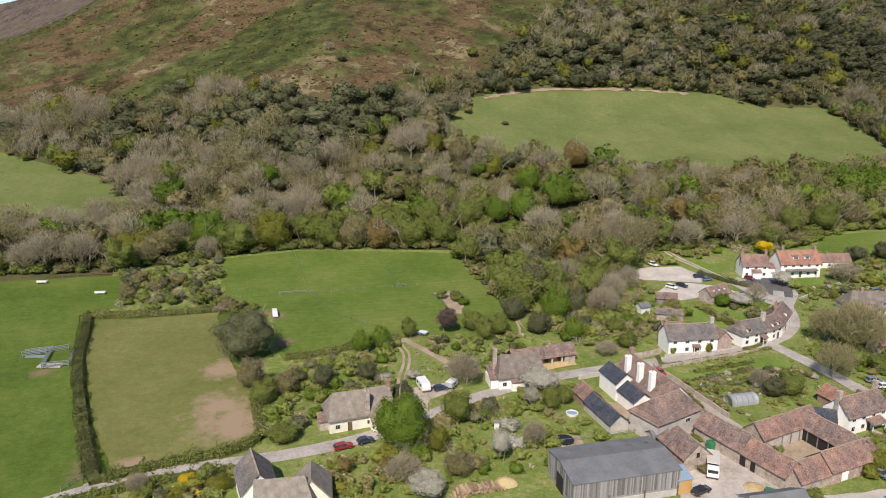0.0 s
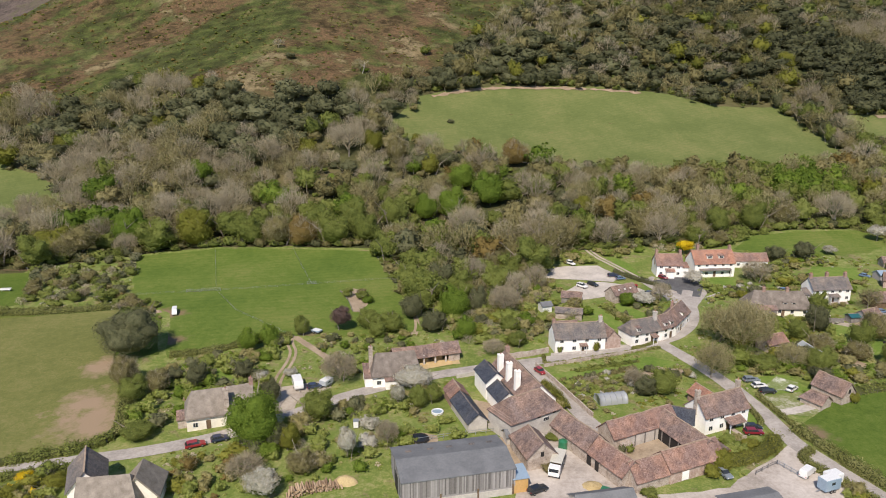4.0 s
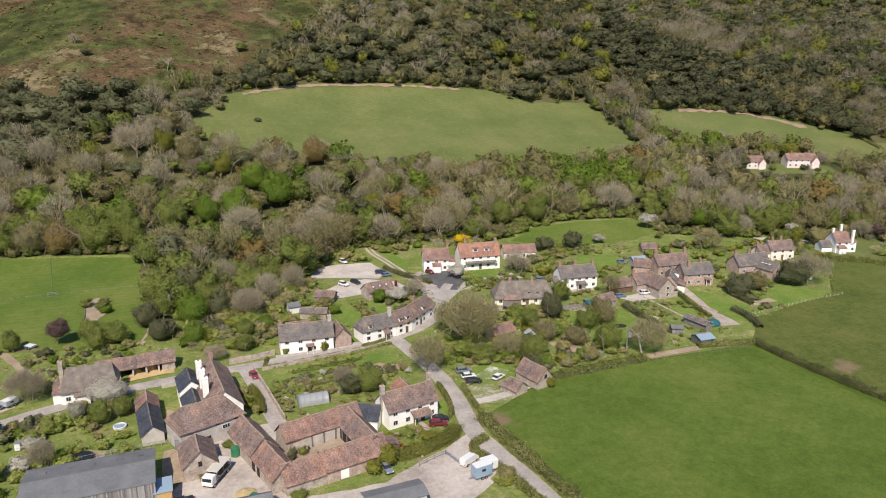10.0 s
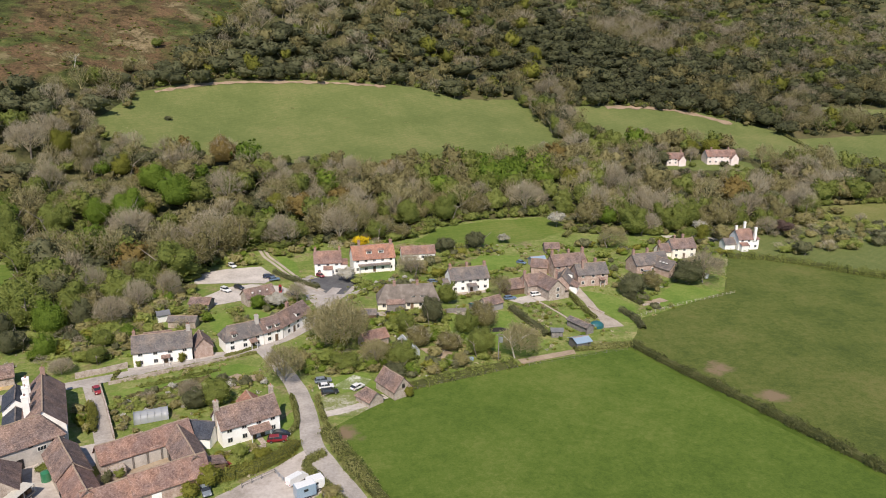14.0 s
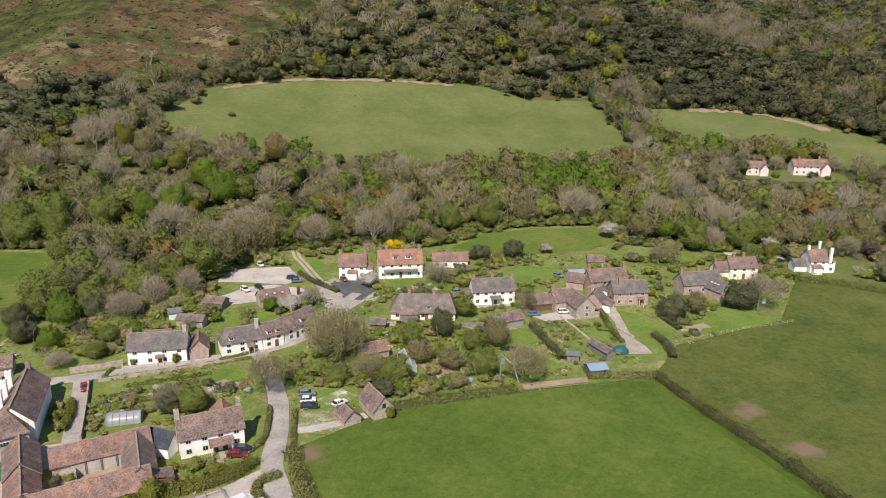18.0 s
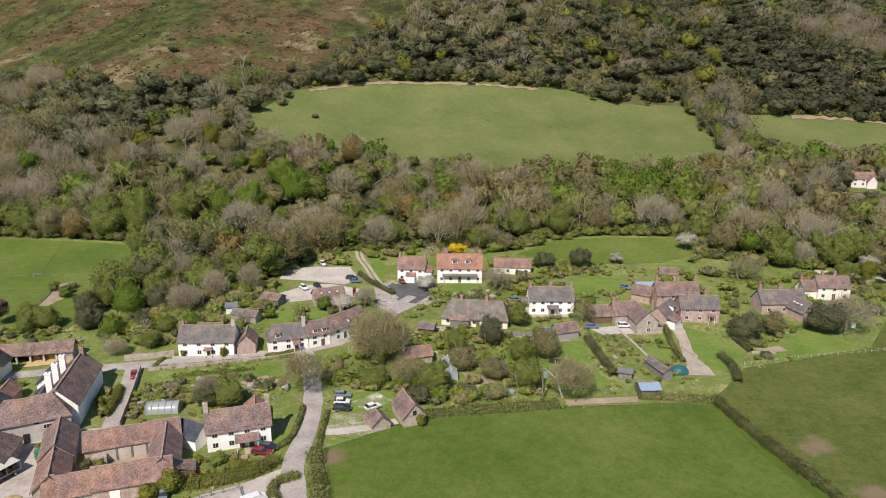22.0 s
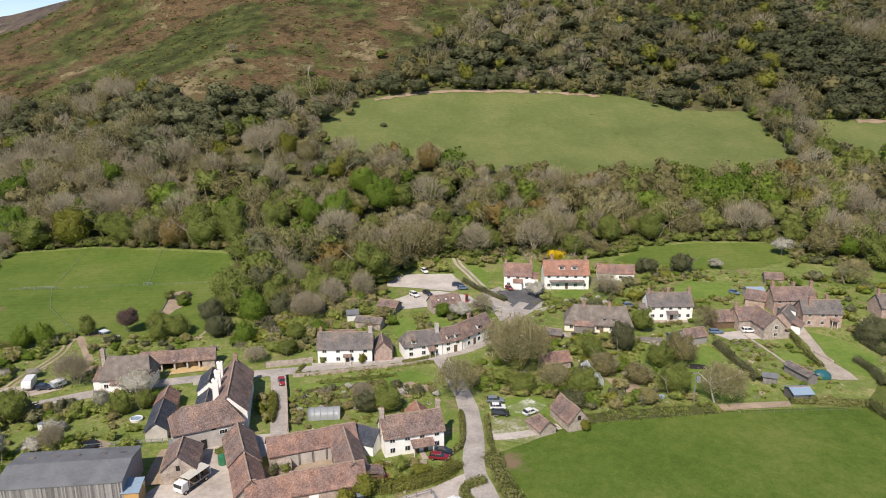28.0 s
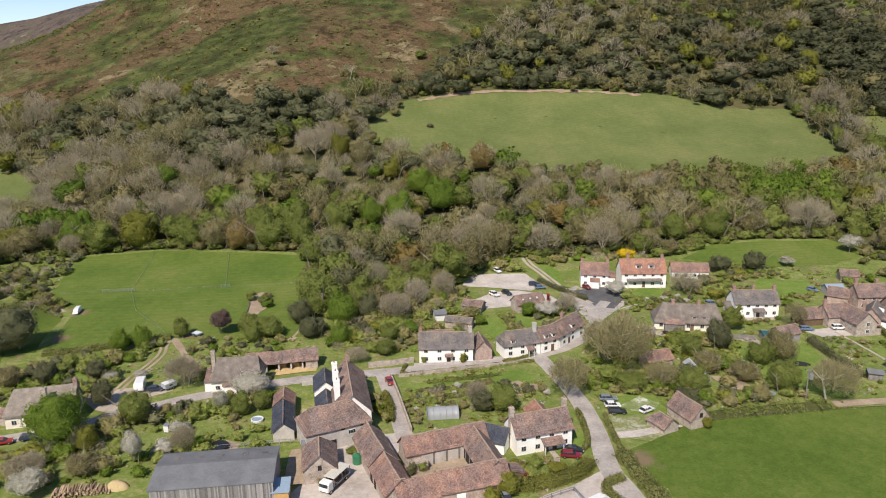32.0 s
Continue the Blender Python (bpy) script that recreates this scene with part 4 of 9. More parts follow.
def far_tree(kind, rng, n, size, grid):
    """A tree of unit height for the joined woods: sprays, skin or None, and the triangles of twigs and trunk."""
    _, wide, tall, lobes, bare = KINDS[kind]
    wood = [as_triangles(trunk_quads(rng, 0.8, 0.017, 0, wide, 3))]
    sprays, skin = np.zeros((0, 3, 3)), None
    if bare < 1:
        sprays, skin = crown(rng, n if bare < 0.5 else n // 2, size * (1 if bare < 0.5 else 0.75), (wide, wide, tall), lobes, grid)
        sprays, skin = sprays + np.array([0, 0, 1 - tall]), (skin + np.array([0, 0, 1 - tall]) if bare < 0.5 else None)
    if bare > 0.5:
        wood.append(fan(rng, int(n * (1.7 if bare == 1 else 0.9)), (wide, wide, tall), 0.24, size * 0.12, 9 if n > 200 else 6))
    return sprays, skin, np.concatenate(wood)


WOOD_LOWER = [(-700, 236), (-154, 232), (-116, 236), (-83, 252), (-57, 261), (4, 260), (14, 228), (22, 203), (37, 200), (63, 232), (73, 254), (104, 262), (141, 266), (150, 273), (204, 277), (217, 264), (262, 256), (300, 256), (340, 276), (430, 290), (700, 290)]


def wood_kind(x, y, r, r2):
    """Which tree stands there: evergreen on the eastern heights and along the heath, bare ash below, green near the fields."""
    h = heath_amount(np.array([x]), np.array([y]))[0]
    n1 = noise.noise((x * 0.017, y * 0.017, 3.1))
    n2 = noise.noise((x * 0.05, y * 0.05, 9.7))
    if y > 400 and within(EVERGREEN, x + 14 * n2, y + 14 * n1):
        w = {"dark": 0.93, "olive": 0.05}
    elif y > 500 and within(BARE_COMBE, x, y):
        w = {"bare": 0.9, "olive": 0.1}
    elif y > 325 and x < 0 and within(EVERGREEN_WEST, x + 8 * n2, y + 8 * n1):
        w = {"dark": 0.8, "olive": 0.08, "bare": 0.07, "lime": 0.03}
    elif y > 420 and x < 225 and within(EVERGREEN_TOP, x, y):
        w = {"dark": 0.62, "bare": 0.16, "olive": 0.16, "lime": 0.05}
    elif y < 262 and 12 < x < 62:
        w = {"mid": 0.5, "olive": 0.3, "orange": 0.06, "bare": 0.2, "dark": 0.22}
    elif y < 306 and x < 20 and x > -45:
        w = {"mid": 0.7, "olive": 0.3, "fresh": 0.06, "bare": 0.1}
    elif y > 300 and 158 < x < 224 and y < 358:
        w = {"mid": 0.5, "fresh": 0.2, "olive": 0.3, "bare": 0.1}
    elif x > 225 and y > 400:
        w = {"dark": 0.46 + 0.9 * n1, "bare": 0.22 - 0.4 * n1, "olive": 0.24, "mid": 0.08 + 0.2 * n2, "lime": 0.05}
    elif x > 20 and y > 400:
        w = {"dark": 0.25 + 1.0 * n1, "bare": 0.5 - 0.5 * n1, "olive": 0.3, "lime": 0.07, "mid": 0.08}
    elif x > 250 and y > 300:
        w = {"bare": 0.26 + 0.4 * n1, "olive": 0.36, "mid": 0.24 - 0.2 * n1, "fresh": 0.03 + 0.1 * n2, "dark": 0.2, "lime": 0.02}
    elif x < 20 and y > 355:
        w = {"dark": 0.12 + 0.8 * n1, "bare": 0.6 - 0.6 * n1, "olive": 0.25, "mid": 0.06, "lime": 0.03}
    elif x < 20:
        w = {"bare": 0.72 + 0.8 * n1, "olive": 0.24, "fresh": 0.05 + 0.1 * n2, "mid": 0.1 - 0.1 * n1, "dark": 0.07, "lime": 0.012}
    else:
        w = {"bare": 0.52 + 0.6 * n1, "olive": 0.34, "mid": 0.2 - 0.2 * n1, "fresh": 0.04 + 0.12 * n2, "dark": 0.06, "lime": 0.015, "orange": 0.03}
    if y < np.interp(x, [p[0] for p in WOOD_LOWER], [p[1] for p in WOOD_LOWER]) + 18:
        w["mid"] = w.get("mid", 0) + 0.5
        w["olive"] = w.get("olive", 0) + 0.4
        w["bare"] = w.get("bare", 0) * 0.45
    ks = [k for k in w if w[k] > 0]
    t = sum(w[k] for k in ks) * r
    for k in ks:
        t -= w[k]
        if t <= 0:
            return "bud" if (k == "bare" and r2 < 0.28) or (k == "olive" and r2 < 0.4) else k
    return ks[0]


EVERGREEN = [(264, 547), (323, 604), (380, 536), (368, 440), (345, 420), (282, 421), (276, 478)]
EVERGREEN_WEST = [(-184, 400), (-172, 416), (-138, 383), (-118, 388), (-89, 402), (-67, 381), (-20, 397), (-19, 370), (-40, 345), (-61, 337), (-84, 332), (-101, 356), (-132, 363), (-168, 376)]
EVERGREEN_TOP = [(37, 444), (51, 490), (126, 516), (183, 576), (220, 553), (179, 449), (150, 425), (107, 428), (59, 422)]
BARE_COMBE = [(344, 590), (423, 656), (406, 548), (383, 523), (363, 553)]
EDGE_TREES = []
FAR_GARDEN = [(288, 337), (344, 335), (348, 356), (340, 360), (292, 359)]


# crowns that stand out of the woods: kind, place, height, width
STANDARDS_A = (
    ("mid", 36, 204, 9, 8, "green tree at the wood's foot"), ("olive", 47, 229, 11, 10, "budding tree at the wood's foot"), ("lime", -65.5, 261, 16, 16.5, "big yellow-green tree at the wood's edge"),
    ("fresh", -90.4, 262, 15.5, 16.5, "big deep green tree at the wood's edge"), ("lime", -114, 252, 11.5, 19, "spreading yellow-green tree at the wood's edge"),("fresh", 50, 303, 18, 17.5, "big fresh green tree in the woods"),
    ("fresh", 38, 318, 14, 15.5, "big fresh green tree in the woods"), ("fresh", 34, 291, 14, 15, "bright green tree in the woods"), ("fresh", 23, 289, 12.5, 12.5, "bright green tree in the woods"),
    ("bare", 39, 268, 16, 18, "broad bare ash at the wood's foot"), ("bare", 67.6, 265, 15.5, 18, "broad bare ash at the wood's foot"), ("bare", -16, 341, 18, 20, "tall spreading bare ash in the woods"),
    ("mid", 161, 288, 12, 14.5, "dense round green tree at the wood's foot"), ("olive", 176, 292, 11, 13, "dense budding tree at the wood's foot"), ("bare", 197.6, 293, 17, 18, "tall bare ash at the wood's foot"),
    ("lime", 90, 298, 10, 11, "yellow-green tree in the woods"),
)
STANDARDS_B = (
    ("orange", 66, 346, 14, 16, "bronze budding oak above the woods"), ("lime", 272, 508, 14, 14, "yellow-green tree on the far slope"),("mid", -45, 264, 13, 15, "dense dark green tree at the wood's edge"),
    ("olive", -34, 263, 13, 14, "dense budding tree at the wood's edge"), ("orange", -24, 264, 12, 15, "bronze budding oak at the wood's edge"), ("mid", -12, 263, 14, 15, "dense dark green tree at the wood's edge"),
    ("mid", 0, 265, 13, 14, "dense dark green tree at the wood's edge"), ("olive", 11, 258, 11, 12, "budding tree at the wood's edge"), ("mid", -6, 276, 15, 14, "dense dark green tree at the wood's edge"),
    ("mid", 10, 282, 15, 15, "dense dark green tree at the wood's edge"), ("olive", -77, 262, 12, 11, "budding tree at the wood's edge"), ("bare", -102, 262, 13, 13, "bare grey-brown tree at the wood's edge"),
    ("mid", 144, 283, 11, 12, "dense round green tree at the wood's foot"), ("lime", -4, 347, 13, 12, "yellow-green tree in the woods"), ("olive", 8, 340, 14, 15, "broad budding tree in the woods"),
    ("lime", 24, 330, 11, 11, "yellow-green tree in the woods"),
)


def blocked_field(x, y):
    return any(within(f, x, y) for f in (F_PITCH, F_HOTEL, F_LEFT, F_RFAR3))


def plant_woods():
    rng = np.random.default_rng(5)
    sets = [{k: [far_tree(k, rng, n, size, grid) for _ in range(5)] for k in KINDS} for n, size, grid in ((420, 0.035, (12, 8)), (290, 0.041, (10, 7)), (140, 0.056, (9, 6)), (90, 0.068, (8, 5)), (45, 0.09, (7, 5)))]
    bins = {}
    low_x, low_y = [p[0] for p in WOOD_LOWER], [p[1] for p in WOOD_LOWER]
    for band, (y0, y1, step) in enumerate(((195, 330, 8.3), (330, 460, 8.3), (460, 600, 9.2), (600, 760, 11.5), (760, 1000, 16.0))):
        gx, gy = np.meshgrid(np.arange(-330, 900 if y0 > 400 else 620, step), np.arange(y0, y1, step))
        gx = gx.ravel() + rng.uniform(-0.46, 0.46, gx.size) * step
        gy = gy.ravel() + rng.uniform(-0.46, 0.46, gy.size) * step
        ok = (gy > np.interp(gx, low_x, low_y)) & (heath_amount(gx, gy) < rng.uniform(0.02, 0.5, gx.size)) & (np.abs(gx) < 0.78 * gy + 190)
        for f in FIELDS + [FAR_GARDEN]:
            c = np.mean(np.array(f), 0)
            grown = [tuple(c + (np.array(p) - c) * (1 + 3.5 / np.linalg.norm(np.array(p) - c))) for p in f]
            ok &= ~inside(grown, gx, gy)
        for _, sx, sy, _, sw, _ in STANDARDS_A + STANDARDS_B:
            ok &= np.hypot(gx - sx, (gy - sy) * np.where(gy < sy, 0.8, 1.0)) > sw * 0.42
        gx, gy = gx[ok], gy[ok]
        gz = land(gx, gy)
        protos = sets[band]
        bushes = [crown(rng, 46 - 7 * band, 0.085 + 0.01 * band, (0.6, 0.6, 0.5), 6, (7, 5)) for _ in range(4)]
        for x, y, z in zip(gx, gy, gz):
            kind = wood_kind(x, y, rng.uniform(), rng.uniform())
            hgt = (9.0 + 9.0 * rng.uniform() ** 1.2) * {"dark": 0.72, "mid": 0.85, "olive": 0.88, "lime": 0.85}.get(kind, 1.0)
            hgt *= 0.62 if any(within(f, x, y + 17) or within(f, x, y + 8) for f in (F_HILL, F_RUP, F_UPLEFT, F_RFAR1)) else 1.0
            hgt *= 0.68 if any(abs(x - sx - 0.12 * (y - sy)) < sw * 0.6 and 0 < sy - y < 24 for _, sx, sy, _, sw, _ in STANDARDS_A + STANDARDS_B if sy > 280) else 1.0
            hgt *= 0.45 if 282 < x < 350 and 305 < y < 350 else 1.0
            wide = hgt * rng.uniform(0.92, 1.2) * (1.35 if kind == "dark" else 1.0)
            if y < np.interp(x, low_x, low_y) + 13 and -150 < x < 345:
                EDGE_TREES.append((kind, x, y, hgt, wide))
                continue
            q = protos[kind][rng.integers(5)]
            a, s = rng.uniform(0, 2 * math.pi), wide * (min(step / 8.3, 1.6))
            rot = np.array([[math.cos(a) * s, -math.sin(a) * s, 0], [math.sin(a) * s, math.cos(a) * s, 0], [0, 0, hgt]])
            off = np.array([x, y, z - 0.3])
            # tint drawn by chance, and lowered by place on the upper eastern slope
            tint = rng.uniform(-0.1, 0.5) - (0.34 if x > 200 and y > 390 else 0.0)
            region = "upper" if y > 400 else ("west" if x < 20 else "east")
            if kind in ("bare", "bud", "olive", "lime", "fresh") and band < 4:
                bush, tall = bushes[rng.integers(4)], rng.uniform(2.5, 6.0)
                at = off + np.array([rng.uniform(-4, 4), rng.uniform(-5, 1), tall * 0.4])
                b = bins.setdefault((region, ("leaf_mid", "leaf_olive", "leaf_dark", "leaf_mid", "leaf_olive")[rng.integers(5)]), ([], [], [], []))
                b[0].append(bush[0] * np.array([tall * 1.3, tall * 1.3, tall]) + at)
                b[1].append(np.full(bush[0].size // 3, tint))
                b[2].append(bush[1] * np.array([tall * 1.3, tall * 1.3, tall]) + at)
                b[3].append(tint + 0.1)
            for mat, qq in ((KINDS[kind][0], q[0]), ("budtwig" if kind == "bud" else "twig", q[2])):
                if len(qq):
                    b = bins.setdefault((region, mat), ([], [], [], []))
                    b[0].append((qq.reshape(-1, 3) @ rot.T + off).reshape(qq.shape))
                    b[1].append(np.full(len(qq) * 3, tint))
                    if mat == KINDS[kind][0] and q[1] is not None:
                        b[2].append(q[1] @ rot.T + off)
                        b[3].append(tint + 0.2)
    bushes = [crown(rng, 70, 0.075, (0.6, 0.6, 0.5), 7, (8, 5)) for _ in range(5)]
    foot = dense([p for p in WOOD_LOWER if -200 < p[0] < 450], 2.6, False) + dense([(142, 265), (156, 281), (178, 288), (207, 290), (217, 276)], 2.4, False)
    for x, y in foot:
        for _ in range(2):
            bx, by, tall = x + rng.normal() * 1.2, y + rng.uniform(0.5, 8), rng.uniform(2.2, 5.2)
            if blocked_field(bx, by):
                continue
            bush, at = bushes[rng.integers(5)], np.array([bx, by, z_at(bx, by) + tall * 0.4])
            b = bins.setdefault(("west" if bx < 20 else "east", ("leaf_mid", "leaf_olive", "leaf_mid", "leaf_dark", "leaf_mid")[rng.integers(5)]), ([], [], [], []))
            size = np.array([tall * rng.uniform(1.1, 1.6), tall * 1.2, tall])
            b[0].append(bush[0] * size + at)
            b[1].append(np.full(bush[0].size // 3, rng.uniform(0.0, 0.6)))
            b[2].append(bush[1] * size + at)
            b[3].append(0.4)
    words = {"budtwig": "olive-tan budding branches and trunks", "twig": "bare grey-brown spring branches and trunks", "leaf_fresh": "fresh green leafy crowns", "leaf_mid": "green leafy crowns", "leaf_dark": "dark evergreen crowns", "leaf_olive": "olive budding crowns", "leaf_lime": "yellow-green crowns", "leaf_orange": "bronze budding crowns"}
    for (region, mat), (qs, ts, skins, sts) in sorted(bins.items()):
        ob = new("woodland", crown_mesh("woodland", np.concatenate(qs), skins, MAT[mat], np.concatenate(ts), sts))
        tagged(ob, words.get(mat, "leafy crowns") + " of hillside woods", "woodland", kind="stuff")


plant_woods()

TREE_MESHES = {}


def tree_meshes(kind, variant, detail, low):
    """Meshes of one unit-high tree, or of a shrub whose crown reaches the ground, made once for each kind and variant."""
    key = (kind, variant, detail, low)
    if key not in TREE_MESHES:
        rng = np.random.default_rng(100 + variant * 17 + sum(map(ord, kind)))
        mat, wide, tall, lobes, bare = KINDS[kind]
        tall = 0.52 if low else tall
        lift = np.array([0, 0, 1 - tall])
        size = 0.028 * (900 / detail) ** 0.5
        trunk = quads_mesh("trunk", trunk_quads(rng, 1.0, 0.022, 10 if bare > 0.5 else 6, wide * 0.85, 5), MAT["palebark" if kind == "bare" and variant == 2 else "bark"])
        leaves = twig = None
        if kind != "bare":
            sprays, skin = crown(rng, int(detail * 0.4) if kind == "bud" else int(detail * 1.25), size * 0.72, (wide, wide, tall), lobes + 3, (20, 13) if detail > 800 else (14, 9), rough=0.8, tight=1.0 if detail > 1000 else 0.4, fill=0.8)
            leaves = crown_mesh("crown", sprays + lift, [] if kind == "bud" else [skin + lift], MAT[mat], np.full(len(sprays) * 3, 0.36), [0.3])
        if bare:
            thin = kind == "bare" and variant == 2
            twigs = fan(rng, int(detail * (0.9 if thin else 1.7 if kind == "bare" else 1.1 if kind == "bud" else 0.4)), (wide, wide, min(tall, 0.46)), 0.24, 0.0036, 12)
            twig = quads_mesh("twig_crown", twigs, MAT["budtwig" if kind == "bud" or thin else "twig"], np.full(len(twigs) * 3, 0.15))
        TREE_MESHES[key] = (trunk, leaves, twig)
    return TREE_MESHES[key]


TREE_NO = [0]


def tree(kind, x, y, height, width, label, name="tree", category="tree", detail=900, low=False, group=""):
    TREE_NO[0] += 1
    v = TREE_NO[0] % 4
    if kind == "bare":
        v = 2 if "pale" in label else (0, 1, 3)[TREE_NO[0] % 3]
    root = new(name)
    root.matrix_world = Matrix.Translation((x, y, z_at(x, y) + 0.05)) @ Matrix.Rotation(TREE_NO[0] * 1.7, 4, "Z")
    s = width / (2 * KINDS[kind][1])
    for nm, me in zip(("trunk", "crown", "twig_crown"), tree_meshes(kind, v, detail, low)):
        if me:
            ob = new(nm, me)
            ob.parent = root
            ob.scale = (s, s, height)
    return tagged(root, label, category, group)


for k, x, y, h, w, lab in STANDARDS_A + STANDARDS_B:
    tree(k, x, y, h, w, lab, detail=900 if k == "bare" else 1800, low=k not in ("bare", "bud"))
EDGE_WORDS = {"bud": "half-bare budding tree at the wood's edge", "bare": "bare grey-brown tree at the wood's edge", "olive": "budding olive-green tree at the wood's edge", "mid": "leafy green tree at the wood's edge", "fresh": "fresh green tree at the wood's edge", "dark": "dark evergreen tree at the wood's edge", "lime": "yellow-green tree at the wood's edge", "orange": "bronze budding tree at the wood's edge"}
for k, x, y, h, w in EDGE_TREES:
    tree(k, x, y, h, w, EDGE_WORDS[k], group="trees along the wood's edge", detail=900, low=k not in ("bare", "bud") and int(x * 7) % 3 > 0)


# ---- houses ----
def box_bm(bm, x0, x1, y0, y1, z0, z1):
    vs = [bm.verts.new(p) for p in ((x0, y0, z0), (x1, y0, z0), (x1, y1, z0), (x0, y1, z0), (x0, y0, z1), (x1, y0, z1), (x1, y1, z1), (x0, y1, z1))]
    for f in ((0, 3, 2, 1), (4, 5, 6, 7), (0, 1, 5, 4), (1, 2, 6, 5), (2, 3, 7, 6), (3, 0, 4, 7)):
        bm.faces.new([vs[i] for i in f])


def one_box(x0, x1, y0, y1, z0, z1):
    bm = bmesh.new()
    box_bm(bm, x0, x1, y0, y1, z0, z1)
    return bm


def roof_bm(length, width, he, hr, over, hip, thick, rag=0.0, sag=0.0):
    """A pitched roof, gabled or hipped at either end, as a closed slab with a slightly wavering ridge."""
    bm = bmesh.new()
    k = (hr - he) / (width / 2)
    ze = he - over * k
    n = max(4, int(length / 1.6))
    end = 0.3
    tops, bots = [], []
    for i in range(n + 1):
        u = i / n
        w = noise.noise((u * 5 + length, width, 2)) * rag - sag * math.sin(math.pi * u)
        xr = -length / 2 + (hip[0] if hip[0] else -end) + (length - (hip[0] if hip[0] else -end) - (hip[1] if hip[1] else -end)) * u
        xe = -length / 2 - end + (length + 2 * end) * u
        row = [(xe, -width / 2 - over, ze + w * 0.4), (xr * 0.5 + xe * 0.5, -width / 4 - over / 2, (ze + hr) / 2 + w * 0.8), (xr, 0, hr + w), (xr * 0.5 + xe * 0.5, width / 4 + over / 2, (ze + hr) / 2 + w * 0.8), (xe, width / 2 + over, ze + w * 0.4)]
        tops.append([bm.verts.new(p) for p in row])
        bots.append([bm.verts.new((p[0], p[1], p[2] - thick)) for p in row])
    for i in range(n):
        for j in range(4):
            bm.faces.new((tops[i][j], tops[i + 1][j], tops[i + 1][j + 1], tops[i][j + 1]))
            bm.faces.new((bots[i][j], bots[i][j + 1], bots[i + 1][j + 1], bots[i + 1][j]))
        bm.faces.new((tops[i][0], bots[i][0], bots[i + 1][0], tops[i + 1][0]))
        bm.faces.new((tops[i][4], tops[i + 1][4], bots[i + 1][4], bots[i][4]))
    for i in (0, n):
        if hip[0 if i == 0 else 1]:
            bm.faces.new([tops[i][j] for j in range(5)])
            bm.faces.new((tops[i][0], tops[i][4], bots[i][4], bots[i][0]))
            bm.faces.new([bots[i][j] for j in range(5)])
        else:
            for j in range(4):
                bm.faces.new((tops[i][j], tops[i][j + 1], bots[i][j + 1], bots[i][j]))
    return bm


def wall_bm(length, width, he, hr, hip):
    """The walls with their gables, sunk a little into the ground."""
    bm = bmesh.new()
    xs = (-length / 2, length / 2)
    ends = []
    for i, x in enumerate(xs):
        ring = [(x, -width / 2, -0.8), (x, -width / 2, he - 0.06), (x, width / 2, he - 0.06), (x, width / 2, -0.8)]
        ends.append([bm.verts.new(p) for p in ring])
    a, b = ends
    bm.faces.new((a[0], a[1], b[1], b[0]))
    bm.faces.new((a[3], b[3], b[2], a[2]))
    bm.faces.new((a[1], a[2], b[2], b[1]))
    bm.faces.new((a[0], b[0], b[3], a[3]))
    for i, e in enumerate(ends):
        bm.faces.new(e)
        if not hip[i]:
            t = 0.35 if i == 0 else -0.35
            p = [bm.verts.new((xs[i] + s, y, z)) for s in (0, t) for y, z in ((-width / 2, he - 0.1), (0, hr - 0.12), (width / 2, he - 0.1))]
            bm.faces.new((p[0], p[1], p[2]))
            bm.faces.new((p[3], p[5], p[4]))
            bm.faces.new((p[0], p[3], p[4], p[1]))
            bm.faces.new((p[1], p[4], p[5], p[2]))
    return bm


def window_part(root, x, z, w, h, y, face=-1, along="x", name="window"):
    """A casement: white frame with glazing bars and dark panes, set on a wall whose outer face is at y."""
    bm = bmesh.new()
    d = 0.05 * face

    def put(u0, u1, z0, z1, e0, e1):
        e0, e1 = sorted((y + e0 * face, y + e1 * face))
        if along == "x":
            box_bm(bm, u0, u1, e0, e1, z0, z1)
        else:
            box_bm(bm, e0, e1, u0, u1, z0, z1)

    put(x - w / 2 - 0.08, x + w / 2 + 0.08, z - h / 2 - 0.08, z + h / 2 + 0.08, -0.05, 0.06)
    fr = part(name, bm, MAT["frame"], root)
    k = 3 if w > 1.25 else 2
    for i in range(k):
        bm = bmesh.new()
        put(x - w / 2 + w * i / k + 0.03, x - w / 2 + w * (i + 1) / k - 0.03, z - h / 2 + 0.03, z + h / 2 - 0.03, 0.0, 0.075)
        part("pane", bm, MAT["glass"], fr)


def chimney_part(root, x, y, z0, z1, w, d, material, pots=1):
    bm = one_box(x - w / 2, x + w / 2, y - d / 2, y + d / 2, z0, z1)
    box_bm(bm, x - w / 2 - 0.07, x + w / 2 + 0.07, y - d / 2 - 0.07, y + d / 2 + 0.07, z1 - 0.3, z1 - 0.12)
    ch = part("chimney", bm, material, root)
    for i in range(pots):
        bm = bmesh.new()
        bmesh.ops.create_cone(bm, cap_ends=True, segments=8, radius1=0.15, radius2=0.11, depth=0.45, matrix=Matrix.Translation((x + (i - (pots - 1) / 2) * 0.4, y, z1 + 0.2)))
        part("chimney_pot", bm, MAT["orangetile"], ch)


def door_part(root, x, y, face, material, h=1.95, w=0.95):
    e0, e1 = sorted((y - 0.04 * face, y + 0.06 * face))
    d = part("door", one_box(x - w / 2, x + w / 2, e0, e1, -0.05, h), material, root)
    e0, e1 = sorted((y + 0.06 * face, y + 0.12 * face))
    part("handle", one_box(x + w / 2 - 0.16, x + w / 2 - 0.1, e0, e1, 0.95, 1.1), MAT["dark"], d)


HOUSES = []


